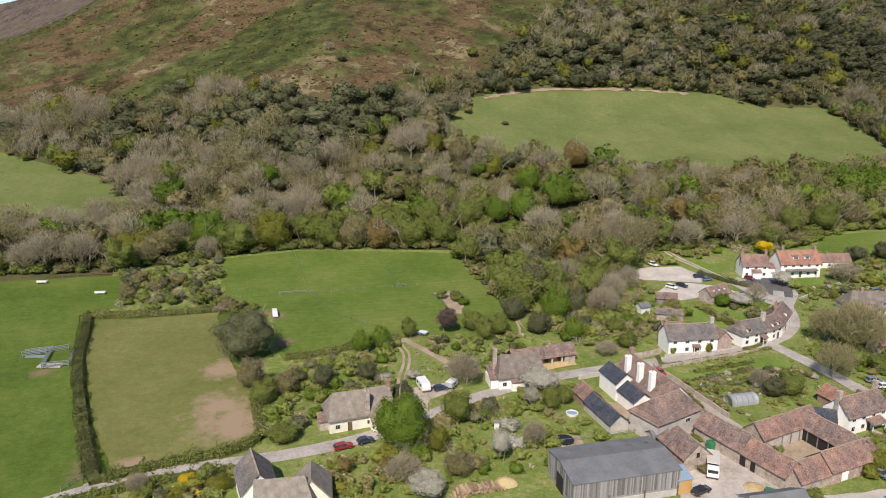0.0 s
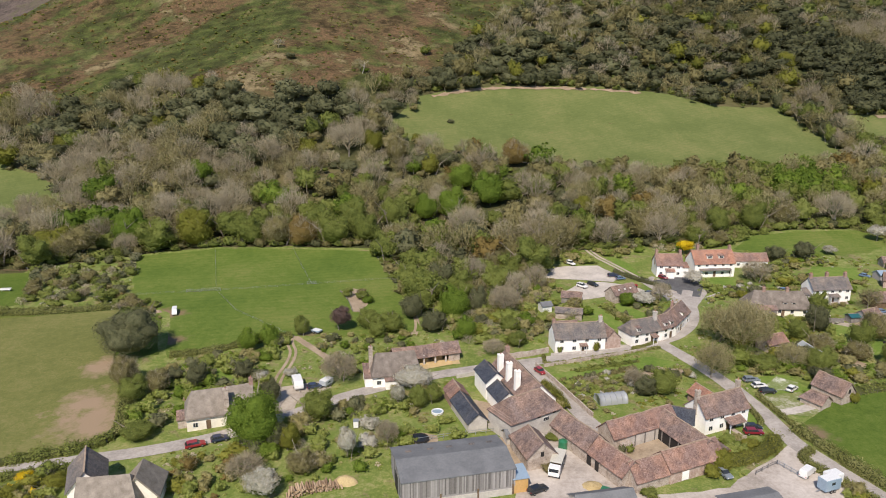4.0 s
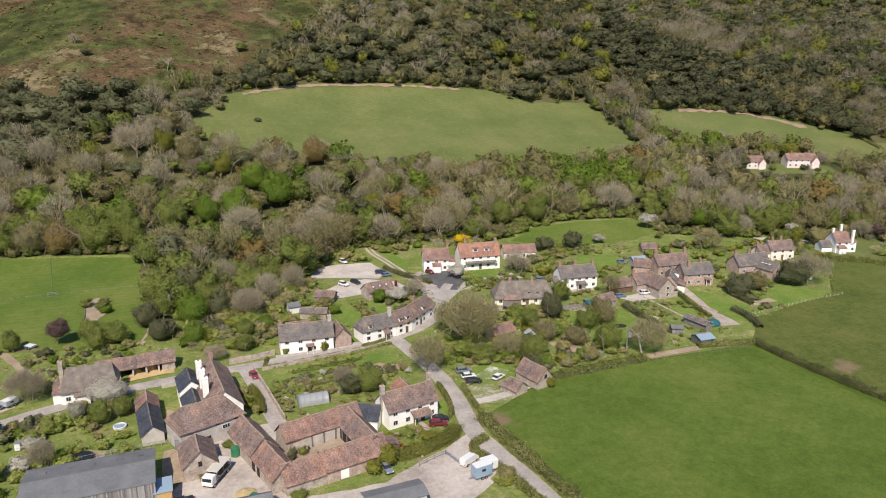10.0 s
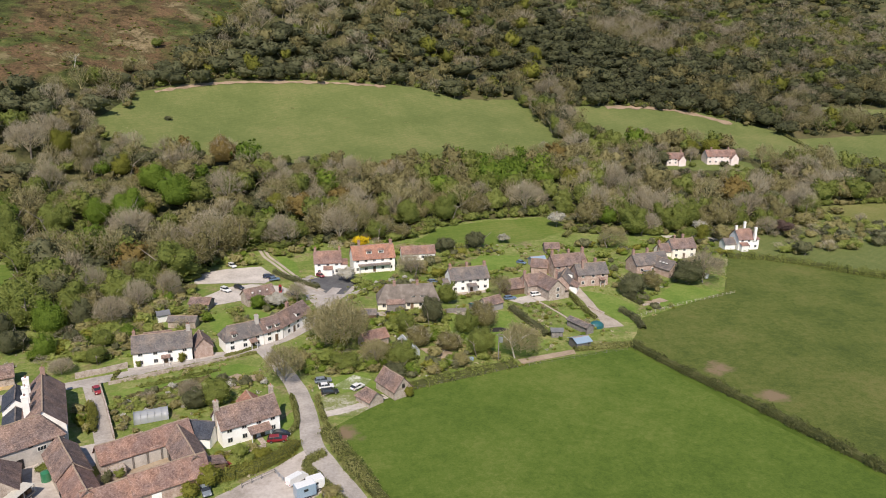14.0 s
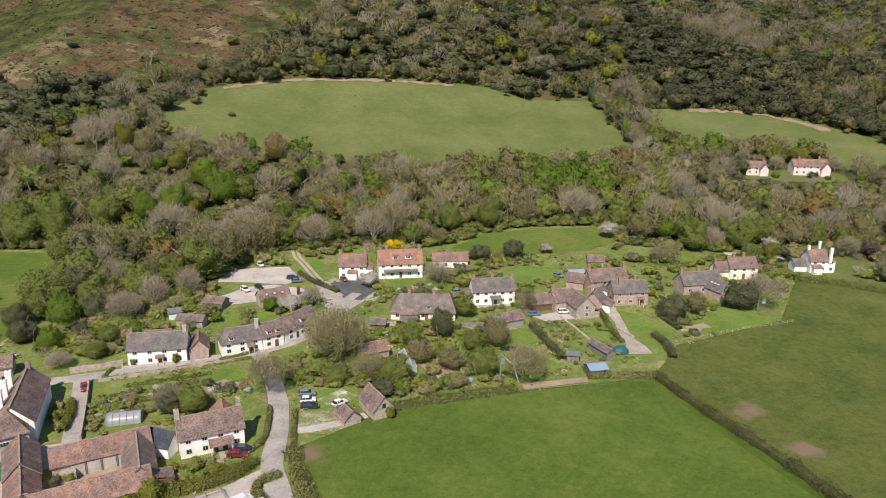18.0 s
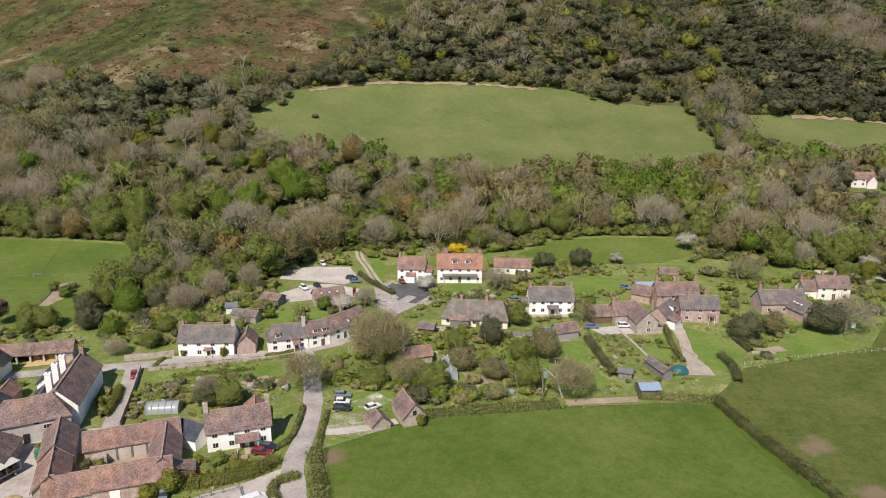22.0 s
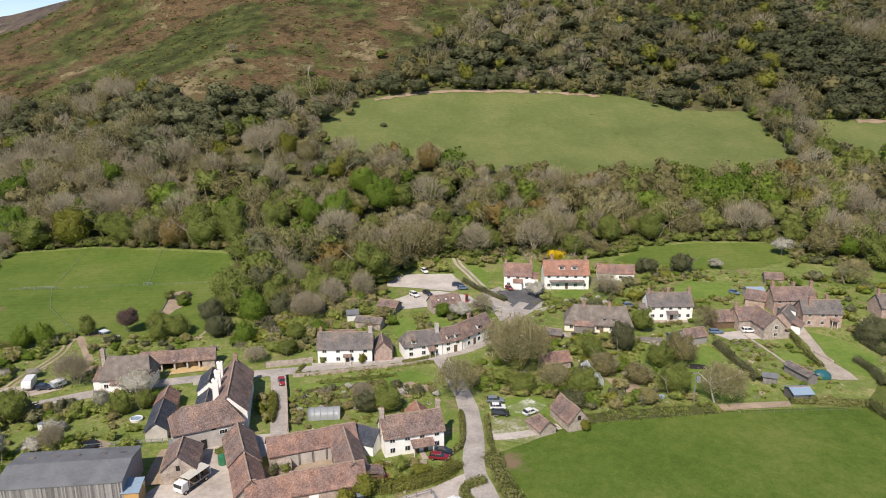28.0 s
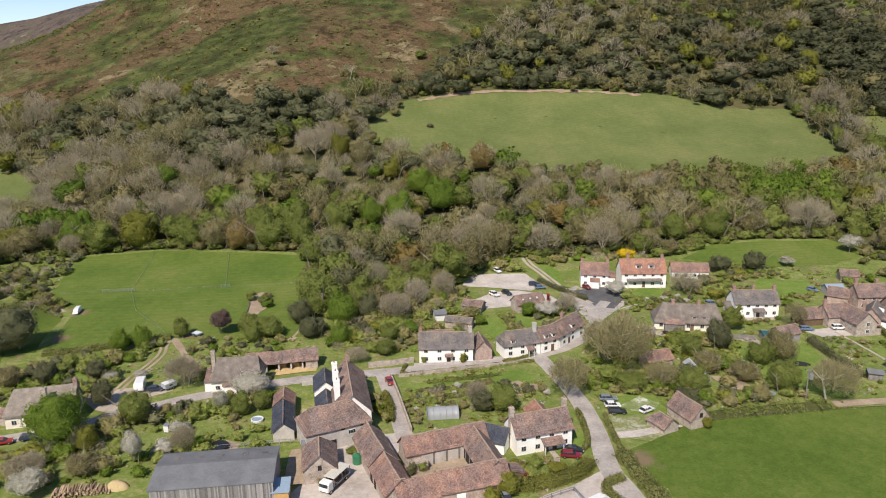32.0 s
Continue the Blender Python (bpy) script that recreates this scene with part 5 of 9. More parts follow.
def house(a, b, width, he, hr, walls, roof, label, hip=(0, 0), over=0.35, thick=0.16, rag=0.12, sag=0.08, windows=0, floors=2, rear=0, doors=(), chimneys=(), name="house", category="house", sidewin=(), win=(0.95, 0.95)):
    """A house whose ridge runs over the ground points a and b. Its front (local -y) looks towards the south."""
    a, b = (a, b) if b[0] >= a[0] else (b, a)
    length = math.hypot(b[0] - a[0], b[1] - a[1])
    root = new(name)
    cx, cy = (a[0] + b[0]) / 2, (a[1] + b[1]) / 2
    zz = min(z_at(*a), z_at(*b)) + 0.15
    root.matrix_world = Matrix.Translation((cx, cy, zz)) @ Matrix.Rotation(math.atan2(b[1] - a[1], b[0] - a[0]), 4, "Z")
    part("wall", wall_bm(length, width, he, hr, hip), MAT[walls], root)
    part("roof", roof_bm(length, width, he, hr, over, hip, thick, rag, sag), MAT[roof], root)
    HOUSES.append((a, b, width))
    if roof not in ("thatch", "palethatch", "sheet"):
        bm = bmesh.new()
        for i in range(max(3, int(length / 1.6))):
            n = max(3, int(length / 1.6))
            x0, x1 = -length / 2 + (hip[0] if hip[0] else -0.25), length / 2 - (hip[1] if hip[1] else -0.25)
            u0, u1 = i / n, (i + 1) / n
            w = (noise.noise(((u0 + u1) * 2.5 + length, width, 2)) * rag - sag * math.sin(math.pi * (u0 + u1) / 2))
            box_bm(bm, x0 + (x1 - x0) * u0, x0 + (x1 - x0) * u1 - 0.03, -0.13, 0.13, hr + w - 0.06, hr + w + 0.07)
        part("ridge_tile", bm, MAT["ridge"] if roof != "blueslate" else MAT["slate"], root)
    if windows:
        levels = [he * 0.27 + 0.35] if floors == 1 else [1.25, he - 0.85]
        for lv, z in enumerate(levels):
            for i in range(windows):
                x = -length / 2 + length * (i + 0.5) / windows
                if lv == 0 and any(abs(x - dx) < 0.95 for dx in doors):
                    continue
                window_part(root, x, z, win[0], win[1] if lv == 0 else win[1] * 0.9, -width / 2, -1)
    for x, z, w, h in sidewin:
        window_part(root, x, z, w, h, -width / 2, -1)
    for dx in doors:
        door_part(root, dx, -width / 2, -1, MAT["brownwood"])
    for cx_, cy_, up, w, d, mat, pots in chimneys:
        chimney_part(root, cx_ * length, cy_ * width, he * 0.8, hr + up, w, d, MAT[mat], pots)
    return tagged(root, label, category)


def leanto(root, x0, x1, y, depth, z_out, z_in, roof, walls=None, name="lean_to", face=-1):
    """A pent roof against a wall at y, with a closed wall below or two posts."""
    bm = bmesh.new()
    yo = y + face * depth
    t = 0.14
    top = [(x0 - 0.2, y, z_in), (x1 + 0.2, y, z_in), (x1 + 0.2, yo + face * 0.25, z_out), (x0 - 0.2, yo + face * 0.25, z_out)]
    vs = [bm.verts.new(p) for p in top] + [bm.verts.new((p[0], p[1], p[2] - t)) for p in top]
    for f in ((0, 1, 2, 3), (4, 7, 6, 5), (0, 4, 5, 1), (1, 5, 6, 2), (2, 6, 7, 3), (3, 7, 4, 0)):
        bm.faces.new([vs[i] for i in f])
    lr = part(name + "_roof", bm, MAT[roof], root)
    e = sorted((y - face * 0.1, yo))
    if walls:
        part(name + "_wall", one_box(x0, x1, e[0], e[1], -0.6, z_out - 0.12), MAT[walls], root)
    else:
        for x in (x0 + 0.1, x1 - 0.1):
            part("post", one_box(x - 0.08, x + 0.08, yo - 0.08, yo + 0.08, -0.4, z_out - 0.1), MAT["frame"], root)
    return lr


def dormer(root, x, y, z, w=1.3, h=1.1, deep=2.0, roof="tile"):
    d = part("dormer", one_box(x - w / 2, x + w / 2, y, y + deep, z, z + h), MAT["white"], root)
    bm = bmesh.new()
    vs = [bm.verts.new(p) for p in ((x - w / 2 - 0.15, y - 0.2, z + h), (x + w / 2 + 0.15, y - 0.2, z + h), (x + w / 2 + 0.15, y + deep + 0.6, z + h + 0.5), (x - w / 2 - 0.15, y + deep + 0.6, z + h + 0.5))]
    lo = [bm.verts.new(v.co - Vector((0, 0, 0.12))) for v in vs]
    bm.faces.new(vs)
    bm.faces.new(lo[::-1])
    for i in range(4):
        bm.faces.new((vs[i], lo[i], lo[(i + 1) % 4], vs[(i + 1) % 4]))
    part("dormer_roof", bm, MAT[roof], d)
    window_part(d, x, z + h / 2, w * 0.7, h * 0.6, y, -1)


# ---- courtyard and garden floors ----
sheet("courtyard", [(62.5, 112.5), (70, 114), (82, 120), (79, 132), (70, 129.5), (62.6, 126), (60.5, 121)], 0.2, MAT["dirt"], 2, "bare earth courtyard between byres", "yard", 0.4)
LAWNS = {
    "lawn_terrace": [(56.5, 158.3), (72.1, 165.2), (84.1, 169.4), (90.1, 165.0), (84.5, 161.5), (73.4, 161.0), (59.5, 155.2)],
    "lawn_row": [(73.3, 202.8), (77.6, 204.4), (81.2, 195.0), (83.5, 188.5), (77.5, 187), (74.9, 192.8)],
    "lawn_row_east": [(82.2, 206.0), (85.5, 207.8), (91, 200), (93, 193), (88, 190), (84.6, 197)],
    "lawn_track": [(90.5, 253), (95, 252), (98, 247), (99.5, 233.1), (102.5, 226), (100.4, 228), (94.6, 241)],
    "lawn_cottage": [(91.6, 133.3), (96.5, 142.0), (98.0, 143.0), (98.0, 135.4), (93.8, 131.9)],
    "lawn_middle": [(138.8, 176.2), (141.5, 192.0), (160.5, 192.0), (161.7, 177), (165.0, 168.0), (155.4, 161.5), (149, 165)],
    "lawn_drive": [(189.9, 205.8), (196.3, 200.8), (201.5, 191), (195.2, 176.3), (190.6, 179.5), (189.2, 190.0)],
    "lawn_east": [(203, 188.5), (209.7, 195.2), (224.5, 207.6), (235, 196.8), (216.9, 188.9)],
    "lawn_thatched": [(-26.4, 161.8), (-19.6, 154.2), (-23.3, 150.5), (-26.1, 157.2)],
    "lawn_hotel": [(117.5, 228), (124, 233), (131.5, 233.5), (130, 224), (119, 223)],
    "lawn_upper": [(160, 228), (176, 232), (181, 244), (166, 246), (159, 238)],
    "lawn_garden": [(176.5, 190), (183, 190), (182, 180.5), (176, 181)],
    "lawn_verge": [(89.9, 250.1), (97.6, 235.3), (99.5, 227.4), (94.0, 236.0)],
    "lawn_cars": [(103.5, 157), (115, 159), (117.5, 150.5), (104.5, 148.5)]}
for nm, poly in LAWNS.items():
    sheet(nm, poly, 0.16, MAT["lawn"], 3, "mown green lawn in a village garden", "lawn", 0.7)
sheet("vegetable_plot", [(81.8, 159.4), (89.5, 162.8), (90.4, 160.4), (83, 156.8)], 0.2, MAT["dirt"], 2, "bare dug vegetable plot", "garden bed", 0.3)
sheet("concrete_pad", [(49, 133.2), (55.5, 135), (60, 125.5), (57, 122.5), (53.5, 127), (51, 130)], 0.2, MAT["asphalt"], 2, "pale concrete apron between byres", "yard", 0.4)
sheet("junction_inn", [(97.5, 228), (103, 234), (107, 228), (113, 224), (118, 220), (112.6, 211), (108.6, 205), (104, 204), (101.8, 211.5)], 0.185, MAT["asphalt"], 2, "worn brown-grey junction before the inn", "road", 0.5)
sheet("paved_court", [(73.4, 176.9), (79.4, 176.4), (78.6, 174.2), (74.4, 172.9)], 0.22, MAT["gravel"], 1.5, "pale paved court before the small gabled outbuilding", "yard", 0.2)
sheet("stable_yard", [(41.8, 116.5), (45.4, 117.4), (44.2, 125), (42.4, 129.5), (39.4, 128.6), (40.6, 122)], 0.22, MAT["dirt"], 1.5, "trodden brown yard between barn and stable", "yard", 0.3)
sheet("pond_rim", [(21.6, 128.6), (22.6, 130.6), (25.4, 131), (28.2, 129.8), (28.4, 127.2), (25.6, 125.4), (22.6, 126)], 0.22, MAT["dirt"], 1.2, "bare tan earth round a dark trampoline in the orchard", "ground", 0.4)
sheet("patio", [(142.3, 193.4), (148.4, 189.7), (150.6, 192.0), (146, 195.6)], 0.22, MAT["tangravel"], 1.5, "trodden tan patio beside a timber shed", "patio", 0.5)
sheet("patio", [(119.5, 196.5), (126, 198.4), (134, 197.8), (133.5, 194.6), (124, 193.6)], 0.22, MAT["tangravel"], 1.5, "gravel terrace before the thatched cottage", "patio", 0.5)
sheet("patio", [(60.5, 184.2), (68, 186), (72.5, 184.4), (72, 181), (66, 182.6)], 0.22, MAT["gravel"], 1.5, "pale yard behind the white cottage", "patio", 0.4)
sheet("patio", [(144, 209.4), (159, 211), (159.5, 208.8), (145, 207)], 0.22, MAT["tangravel"], 1.5, "gravel terrace before the white cottage pair", "patio", 0.4)
sheet("patio", [(129.5, 170.5), (136, 168.8), (140, 163.4), (134, 162.8)], 0.22, MAT["dirt"], 1.5, "bare working patch beside greenhouses", "patio", 0.6)
sheet("garden_bed", [(205, 192.5), (212, 195), (213.6, 192.2), (207, 190.6)], 0.22, MAT["dirt"], 1.5, "bare earth flower bed behind a low wall", "garden bed", 0.4)
sheet("farm_garden", [(36.5, 145.5), (41, 143.5), (43.5, 138.6), (38.6, 135.4)], 0.22, MAT["dirt"], 1.5, "cluttered bare yard behind the orchard shed", "yard", 0.4)
ribbon("lane_east", [(246, 257.5), (252, 257.2), (257, 256), (262.4, 253.5), (268, 250.2)], 3.2, 0.22, MAT["gravel"], "pale gravel lane behind the cream cottage")
ribbon("path", [(171.5, 201), (174.5, 192), (177, 182), (178.5, 172)], 0.8, 0.21, MAT["tangravel"], "straight narrow garden path", "path", 1)
ribbon("path", [(90.0, 134.7), (91.8, 130.5)], 1.1, 0.2, MAT["stone"], "paved cottage garden path", "path", 1)
ribbon("path", [(104, 140), (110, 141.5), (118, 146)], 2.4, 0.21, MAT["gravel"], "stony access to the small barns", "path", 1)

# ---- houses and barns ----
W = 6.4
G = "cottages along the lane"
h = house((58.8, 173.8), (72.3, 175.6), W, 4.2, 7.3, "white", "slate", "white limewashed cottage with lichened slate roof beside the lane", windows=4, doors=(0.6,), chimneys=((0.46, 0, 1.4, 0.9, 0.7, "render", 2), (-0.47, 0.1, 0.9, 0.7, 0.7, "brick", 1)))
leanto(h, -0.2, 1.5, -W / 2, 1.0, 2.2, 2.6, "tile", None, "porch")
house((60.2, 180.4), (66.5, 181.2), 4.4, 2.8, 5.2, "stone", "tile", "low tiled rear wing of the white cottage")
h = house((75.2, 174.2), (73.5, 180.5), 4.6, 3.0, 5.3, "pinkstone", "tile", "small gabled stone outbuilding joining two cottages")
h = house((79.4, 178.0), (88.6, 182.0), 5.8, 3.6, 6.4, "white", "slate", "white terraced cottage with grey lichened roof", hip=(1.4, 0), windows=3, doors=(2.0,), chimneys=((0.42, -0.1, 1.6, 0.9, 0.9, "render", 1),))
leanto(h, 1.2, 2.8, -2.9, 1.3, 2.1, 2.7, "tile", None, "porch")
dormer(h, -2.5, -2.6, 3.7)
h = house((88.4, 181.8), (93.0, 185.0), 5.8, 3.6, 6.3, "white", "tile", "white terraced cottage in a curving row", windows=2, doors=(0.8,))
dormer(h, -1.0, -2.6, 3.7)
dormer(h, 1.4, -2.6, 3.7)
h = house((92.6, 184.8), (100.0, 195.2), 5.8, 3.6, 6.3, "white", "tile", "white terraced cottage at the end of a curving row", windows=3, doors=(-1.8,), chimneys=((0.0, 0.1, 1.2, 0.9, 0.7, "brick", 2),))
dormer(h, 0.5, -2.6, 3.7)
h = house((104.5, 236.5), (113.4, 236.3), 6.4, 4.4, 7.6, "white", "redtile", "white house with red tiled roof and porch", windows=3, doors=(0,), chimneys=((0.46, 0, 1.2, 0.8, 0.8, "brick", 2), (-0.46, 0, 1.2, 0.8, 0.8, "brick", 2)))
leanto(h, -1.4, 1.4, -3.2, 1.5, 2.3, 3.1, "redtile", "white", "porch")
leanto(h, 4.4, 6.6, 0, 3.0, 3.4, 4.6, "redtile", "white")
h = house((117.2, 236.9), (131.7, 238.4), 7.6, 5.0, 8.8, "white", "orangetile", "large white inn with red tiled roof and dormers", windows=5, doors=(0,), chimneys=((-0.3, 0.2, 1.3, 0.9, 0.8, "brick", 2), (0.45, 0, 1.3, 0.9, 0.8, "brick", 2)))
leanto(h, -5.5, 5.5, -3.8, 1.1, 2.6, 3.0, "slate", None, "veranda")
dormer(h, -1.6, -2.6, 6.0, 1.9, 1.3, 2.2, "redtile")
dormer(h, 2.6, -2.6, 6.0, 1.9, 1.3, 2.2, "redtile")
house((135.9, 246.5), (148.1, 246.5), 5.0, 2.6, 4.8, "white", "redtile", "low white annexe with red tiled roof", windows=4, floors=1)
h = house((122.4, 202.8), (140.8, 201.8), 7.2, 2.9, 6.8, "cream", "thatch", "long thatched cottage with cream walls", thick=0.4, over=0.5, windows=5, doors=(1,), hip=(2.4, 1.6), chimneys=((-0.22, 0, 1.0, 0.9, 0.8, "brick", 1), (0.16, 0, 1.0, 0.8, 0.8, "brick", 1)))
leanto(h, -6.6, -1.4, -3.5, 1.8, 2.3, 3.2, "tile", "wood")
dormer(h, 1.6, -3.0, 3.1, 1.3, 0.9, 1.6, "thatch")
dormer(h, 4.2, -3.0, 3.1, 1.3, 0.9, 1.6, "thatch")
h = house((146.5, 212.6), (159.3, 214.2), W, 4.4, 7.5, "white", "slate", "white cottage pair with grey slate roof", windows=5, doors=(0.4,), chimneys=((-0.46, 0, 1.2, 0.8, 0.8, "brick", 2), (0.0, 0.1, 1.2, 0.8, 0.8, "brick", 2), (0.46, 0, 1.2, 0.8, 0.8, "brick", 2)))
leanto(h, -1.2, 1.8, -W / 2, 1.5, 2.2, 2.8, "slate", None, "porch")
leanto(h, -8.4, -6.4, 0.5, 3.0, 2.4, 4.0, "slate", "render")
h = house((184.6, 221.8), (197.1, 223.7), 6.0, 4.2, 7.2, "pinkstone", "tile", "red stone house with brown tiled roof", windows=4, chimneys=((-0.47, 0, 1.6, 0.8, 0.8, "brick", 2), (0.05, 0.05, 1.3, 0.8, 0.8, "brick", 1), (0.47, 0, 1.6, 0.9, 0.8, "brick", 2)))
house((179.5, 226.5), (184.5, 224.0), 5.0, 2.8, 5.0, "pinkstone", "tile", "low tiled wing of the red stone house")
h = house((189.4, 211.8), (200.3, 212.5), 6.0, 4.3, 7.2, "pinkstone", "slate", "red stone house with slate roof above the drive", windows=3, doors=(3.0,), chimneys=((0.2, 0.1, 1.2, 0.8, 0.8, "brick", 1), (-0.3, -0.2, 1.2, 0.7, 0.7, "brick", 1)))
leanto(h, 2.2, 3.9, -3.0, 1.2, 2.2, 2.7, "tile", None, "porch")
h = house((176.2, 208.5), (178.6, 198.9), 6.0, 3.8, 6.6, "stone", "tile", "stone cottage with a tall gable facing the garden")
for zz in (1.3, 3.4):
    window_part(h, 0.3, zz, 0.9, 1.0, 4.95, 1, "y")
leanto(h, 3.2, 4.9, 3.0, 1.6, 2.0, 2.8, "tile", "stone", "porch", 1)
h = house((170.0, 206.6), (176.4, 208.3), 5.6, 3.4, 6.2, "stone", "tile", "stone wing with brown tiled roof", chimneys=((-0.46, 0, 1.2, 0.8, 0.7, "brick", 1),))
leanto(h, 0.2, 3.0, -2.8, 1.8, 2.2, 3.2, "redtile", None, "porch")
house((163.5, 207.2), (170.6, 208.8), 5.4, 2.4, 4.6, "brownwood", "tile", "low brown open-fronted shed with tiled roof", category="shed", name="shed")
h = house((182.4, 205.2), (187.4, 213.4), 5.2, 3.2, 5.8, "pinkstone", "slate", "tiled wing of the red stone house above the drive", chimneys=((-0.3, 0.4, 0.8, 0.7, 0.7, "brick", 1),))
dormer(h, 1.5, -2.5, 3.4, 1.8, 1.3, 1.8, "slate")
leanto(h, -4.6, 0.5, -2.6, 2.4, 2.1, 3.1, "tile", "white")
h = house((214.3, 220.6), (227.6, 222.9), 6.4, 3.4, 6.5, "pinkstone", "slate", "low stone house with dark slate roof among shrubs", windows=3, floors=1, chimneys=((-0.47, 0, 1.5, 0.8, 0.8, "brick", 1), (0.0, 0.1, 1.4, 0.8, 0.8, "brick", 1)))
h = house((224.0, 221.0), (227.0, 213.2), 5.4, 3.0, 5.6, "pinkstone", "slate", "slate-roofed front wing among shrubs")
for u in (-1.2, 0.2, 1.6):
    part("rooflight", one_box(u - 0.3, u + 0.3, -1.75, -1.15, 4.25, 4.55), MAT["frame"], h)
h = house((236.0, 234.3), (245.6, 234.5), 6.0, 4.2, 7.0, "cream", "tile", "cream cottage with brown tiled roof", windows=3, doors=(0,), chimneys=((0.1, 0.1, 1.4, 0.8, 0.8, "brick", 1), (-0.3, 0.0, 1.2, 0.7, 0.7, "brick", 1)))
house((231.5, 234.0), (236.4, 234.6), 5.0, 3.0, 5.4, "cream", "tile", "low wing of the cream cottage", chimneys=((-0.46, 0, 1.2, 0.7, 0.7, "brick", 1),))
h = house((267.3, 240.2), (276.0, 240.1), 6.6, 4.4, 7.7, "white", "redtile", "white house with red roof and tall chimneys", windows=3, hip=(0, 2.5), chimneys=((-0.46, 0, 1.3, 0.8, 0.7, "white", 1), (0.1, 0.3, 2.2, 0.8, 0.7, "white", 1), (0.25, -0.52, 1.2, 0.9, 0.8, "white", 1)))
leanto(h, -4.0, -1.0, -3.3, 1.8, 2.2, 3.0, "redtile", "white", "porch")
h = house((262.5, 240.5), (266.8, 240.4), 4.4, 2.4, 4.2, "white", "slate", "small white outhouse beside the red-roofed house", name="outhouse", category="outhouse")
house((295.4, 350.0), (305.3, 349.5), 6.0, 3.8, 6.4, "pinkwash", "redtile", "far pale pink cottage with red roof on the hillside", windows=3, chimneys=((0.4, 0, 1.2, 0.8, 0.8, "brick", 1),))
house((303.4, 351.5), (303.7, 345.6), 4.2, 3.6, 6.0, "pinkwash", "redtile", "gabled wing of the far pale pink cottage")
h = house((319.6, 350.6), (336.4, 349.6), 6.6, 4.4, 7.4, "pinkwash", "redtile", "far pale house with red roof on the hillside", windows=5, chimneys=((-0.3, 0, 1.2, 0.8, 0.8, "brick", 1), (0.3, 0, 1.2, 0.8, 0.8, "brick", 1)))
house((334.5, 351.5), (334.8, 345.0), 4.6, 4.2, 6.8, "pinkwash", "redtile", "gabled wing of the far pale house")
h = house((118.4, 151.3), (121.9, 144.6), 4.8, 2.3, 5.0, "stone", "tile", "old stone barn with brown tiled roof at the field edge", name="barn", category="barn", over=0.25)
part("loft_door", one_box(3.74, 3.84, -0.4, 0.4, 2.4, 3.4), MAT["dark"], h)
house((112.8, 146.2), (115.5, 142.0), 3.9, 1.7, 3.3, "stone", "tile", "small stone barn with tiled roof at the field edge", name="barn", category="barn", hip=(1.2, 0))
h = house((82.7, 133.2), (93.6, 138.0), 6.2, 4.2, 7.2, "white", "tile", "white farm cottage with lichened tiled roof and porch", windows=4, doors=(0.4, 2.2), chimneys=((-0.49, 0, 1.7, 0.9, 0.8, "stone", 1), (0.48, 0.05, 1.7, 0.8, 0.8, "stone", 1)))
leanto(h, -0.7, 3.4, -3.1, 1.7, 2.1, 2.9, "tile", None, "porch")
for u in (-4.0, -1.4, 1.4, 4.0):
    dormer(h, u, -2.95, 3.6, 1.0, 0.8, 0.8, "tile")
house((77.5, 134.5), (82.3, 132.9), 5.0, 2.6, 4.7, "white", "blueslate", "low slate-roofed wing of the farm cottage")
house((87.6, 146.4), (89.6, 140.6), 4.2, 2.4, 4.2, "brick", "orangetile", "low rear wing with orange tiled roof")
B = dict(name="barn", category="barn", rag=0.2, sag=0.12)
h = house((62.3, 126.0), (77.2, 133.5), 5.0, 3.2, 5.6, "stone", "redtile", "stone byre with red tiled roof on the courtyard", **B)
for u in (-4.2, -1.6, 1.0, 3.6):
    part("stall_front", one_box(u - 1.1, u + 1.1, -2.62, -2.5, 0.0, 2.4), MAT["render"], h)
    part("post", one_box(u + 1.2, u + 1.4, -2.7, -2.5, 0.0, 2.8), MAT["wood"], h)
part("lean_store", one_box(-7.2, -4.6, -4.2, -2.4, -0.3, 1.9), MAT["stone"], h)
h = house((75.6, 131.5), (80.6, 119.5), 5.2, 3.2, 5.6, "stone", "tile", "dark-roofed stone byre closing the courtyard", **B)
# dark slab on the closed wall paints the shade inside the bay
part("open_bay", one_box(-5.4, 3.8, -2.66, -2.5, 0.1, 2.6), MAT["dark"], h)
for u in (-3.6, -1.2, 1.2):
    part("post", one_box(u - 0.1, u + 0.1, -2.8, -2.6, 0.0, 2.9), MAT["wood"], h)
leanto(h, 3.6, 6.4, 2.6, 2.6, 2.2, 2.9, "tile", "brownwood", "lean_to", 1)
h = house((70.2, 115.6), (81.8, 120.6), 5.6, 2.9, 5.5, "pinkstone", "redtile", "long stone byre with mottled red tiles", **B)
part("stable_door", one_box(2.6, 3.8, -2.92, -2.8, 0, 2.1), MAT["brownwood"], h)
part("patched_wall", one_box(-3.6, -2.0, -2.88, -2.78, 0.1, 1.9), MAT["white"], h)
house((63.3, 112.6), (70.4, 115.7), 5.2, 2.5, 5.0, "stone", "redtile", "lower end of the stone byre with mossy tiles", **B)
h = house((54.4, 131.1), (59.6, 121.3), 5.6, 3.0, 5.6, "stone", "tile", "long stone byre beside the farmyard", **B)
h = house((59.4, 121.6), (64.2, 112.5), 5.2, 2.9, 5.3, "stone", "redtile", "stone byre with orange-patched tiles", **B)
# two dark slabs on the wall: shade of the doorways as colour
part("doorway", one_box(-4.6, -3.4, -2.7, -2.56, 0, 2.0), MAT["dark"], h)
part("doorway", one_box(-2.2, -1.2, -2.7, -2.56, 0, 2.0), MAT["dark"], h)
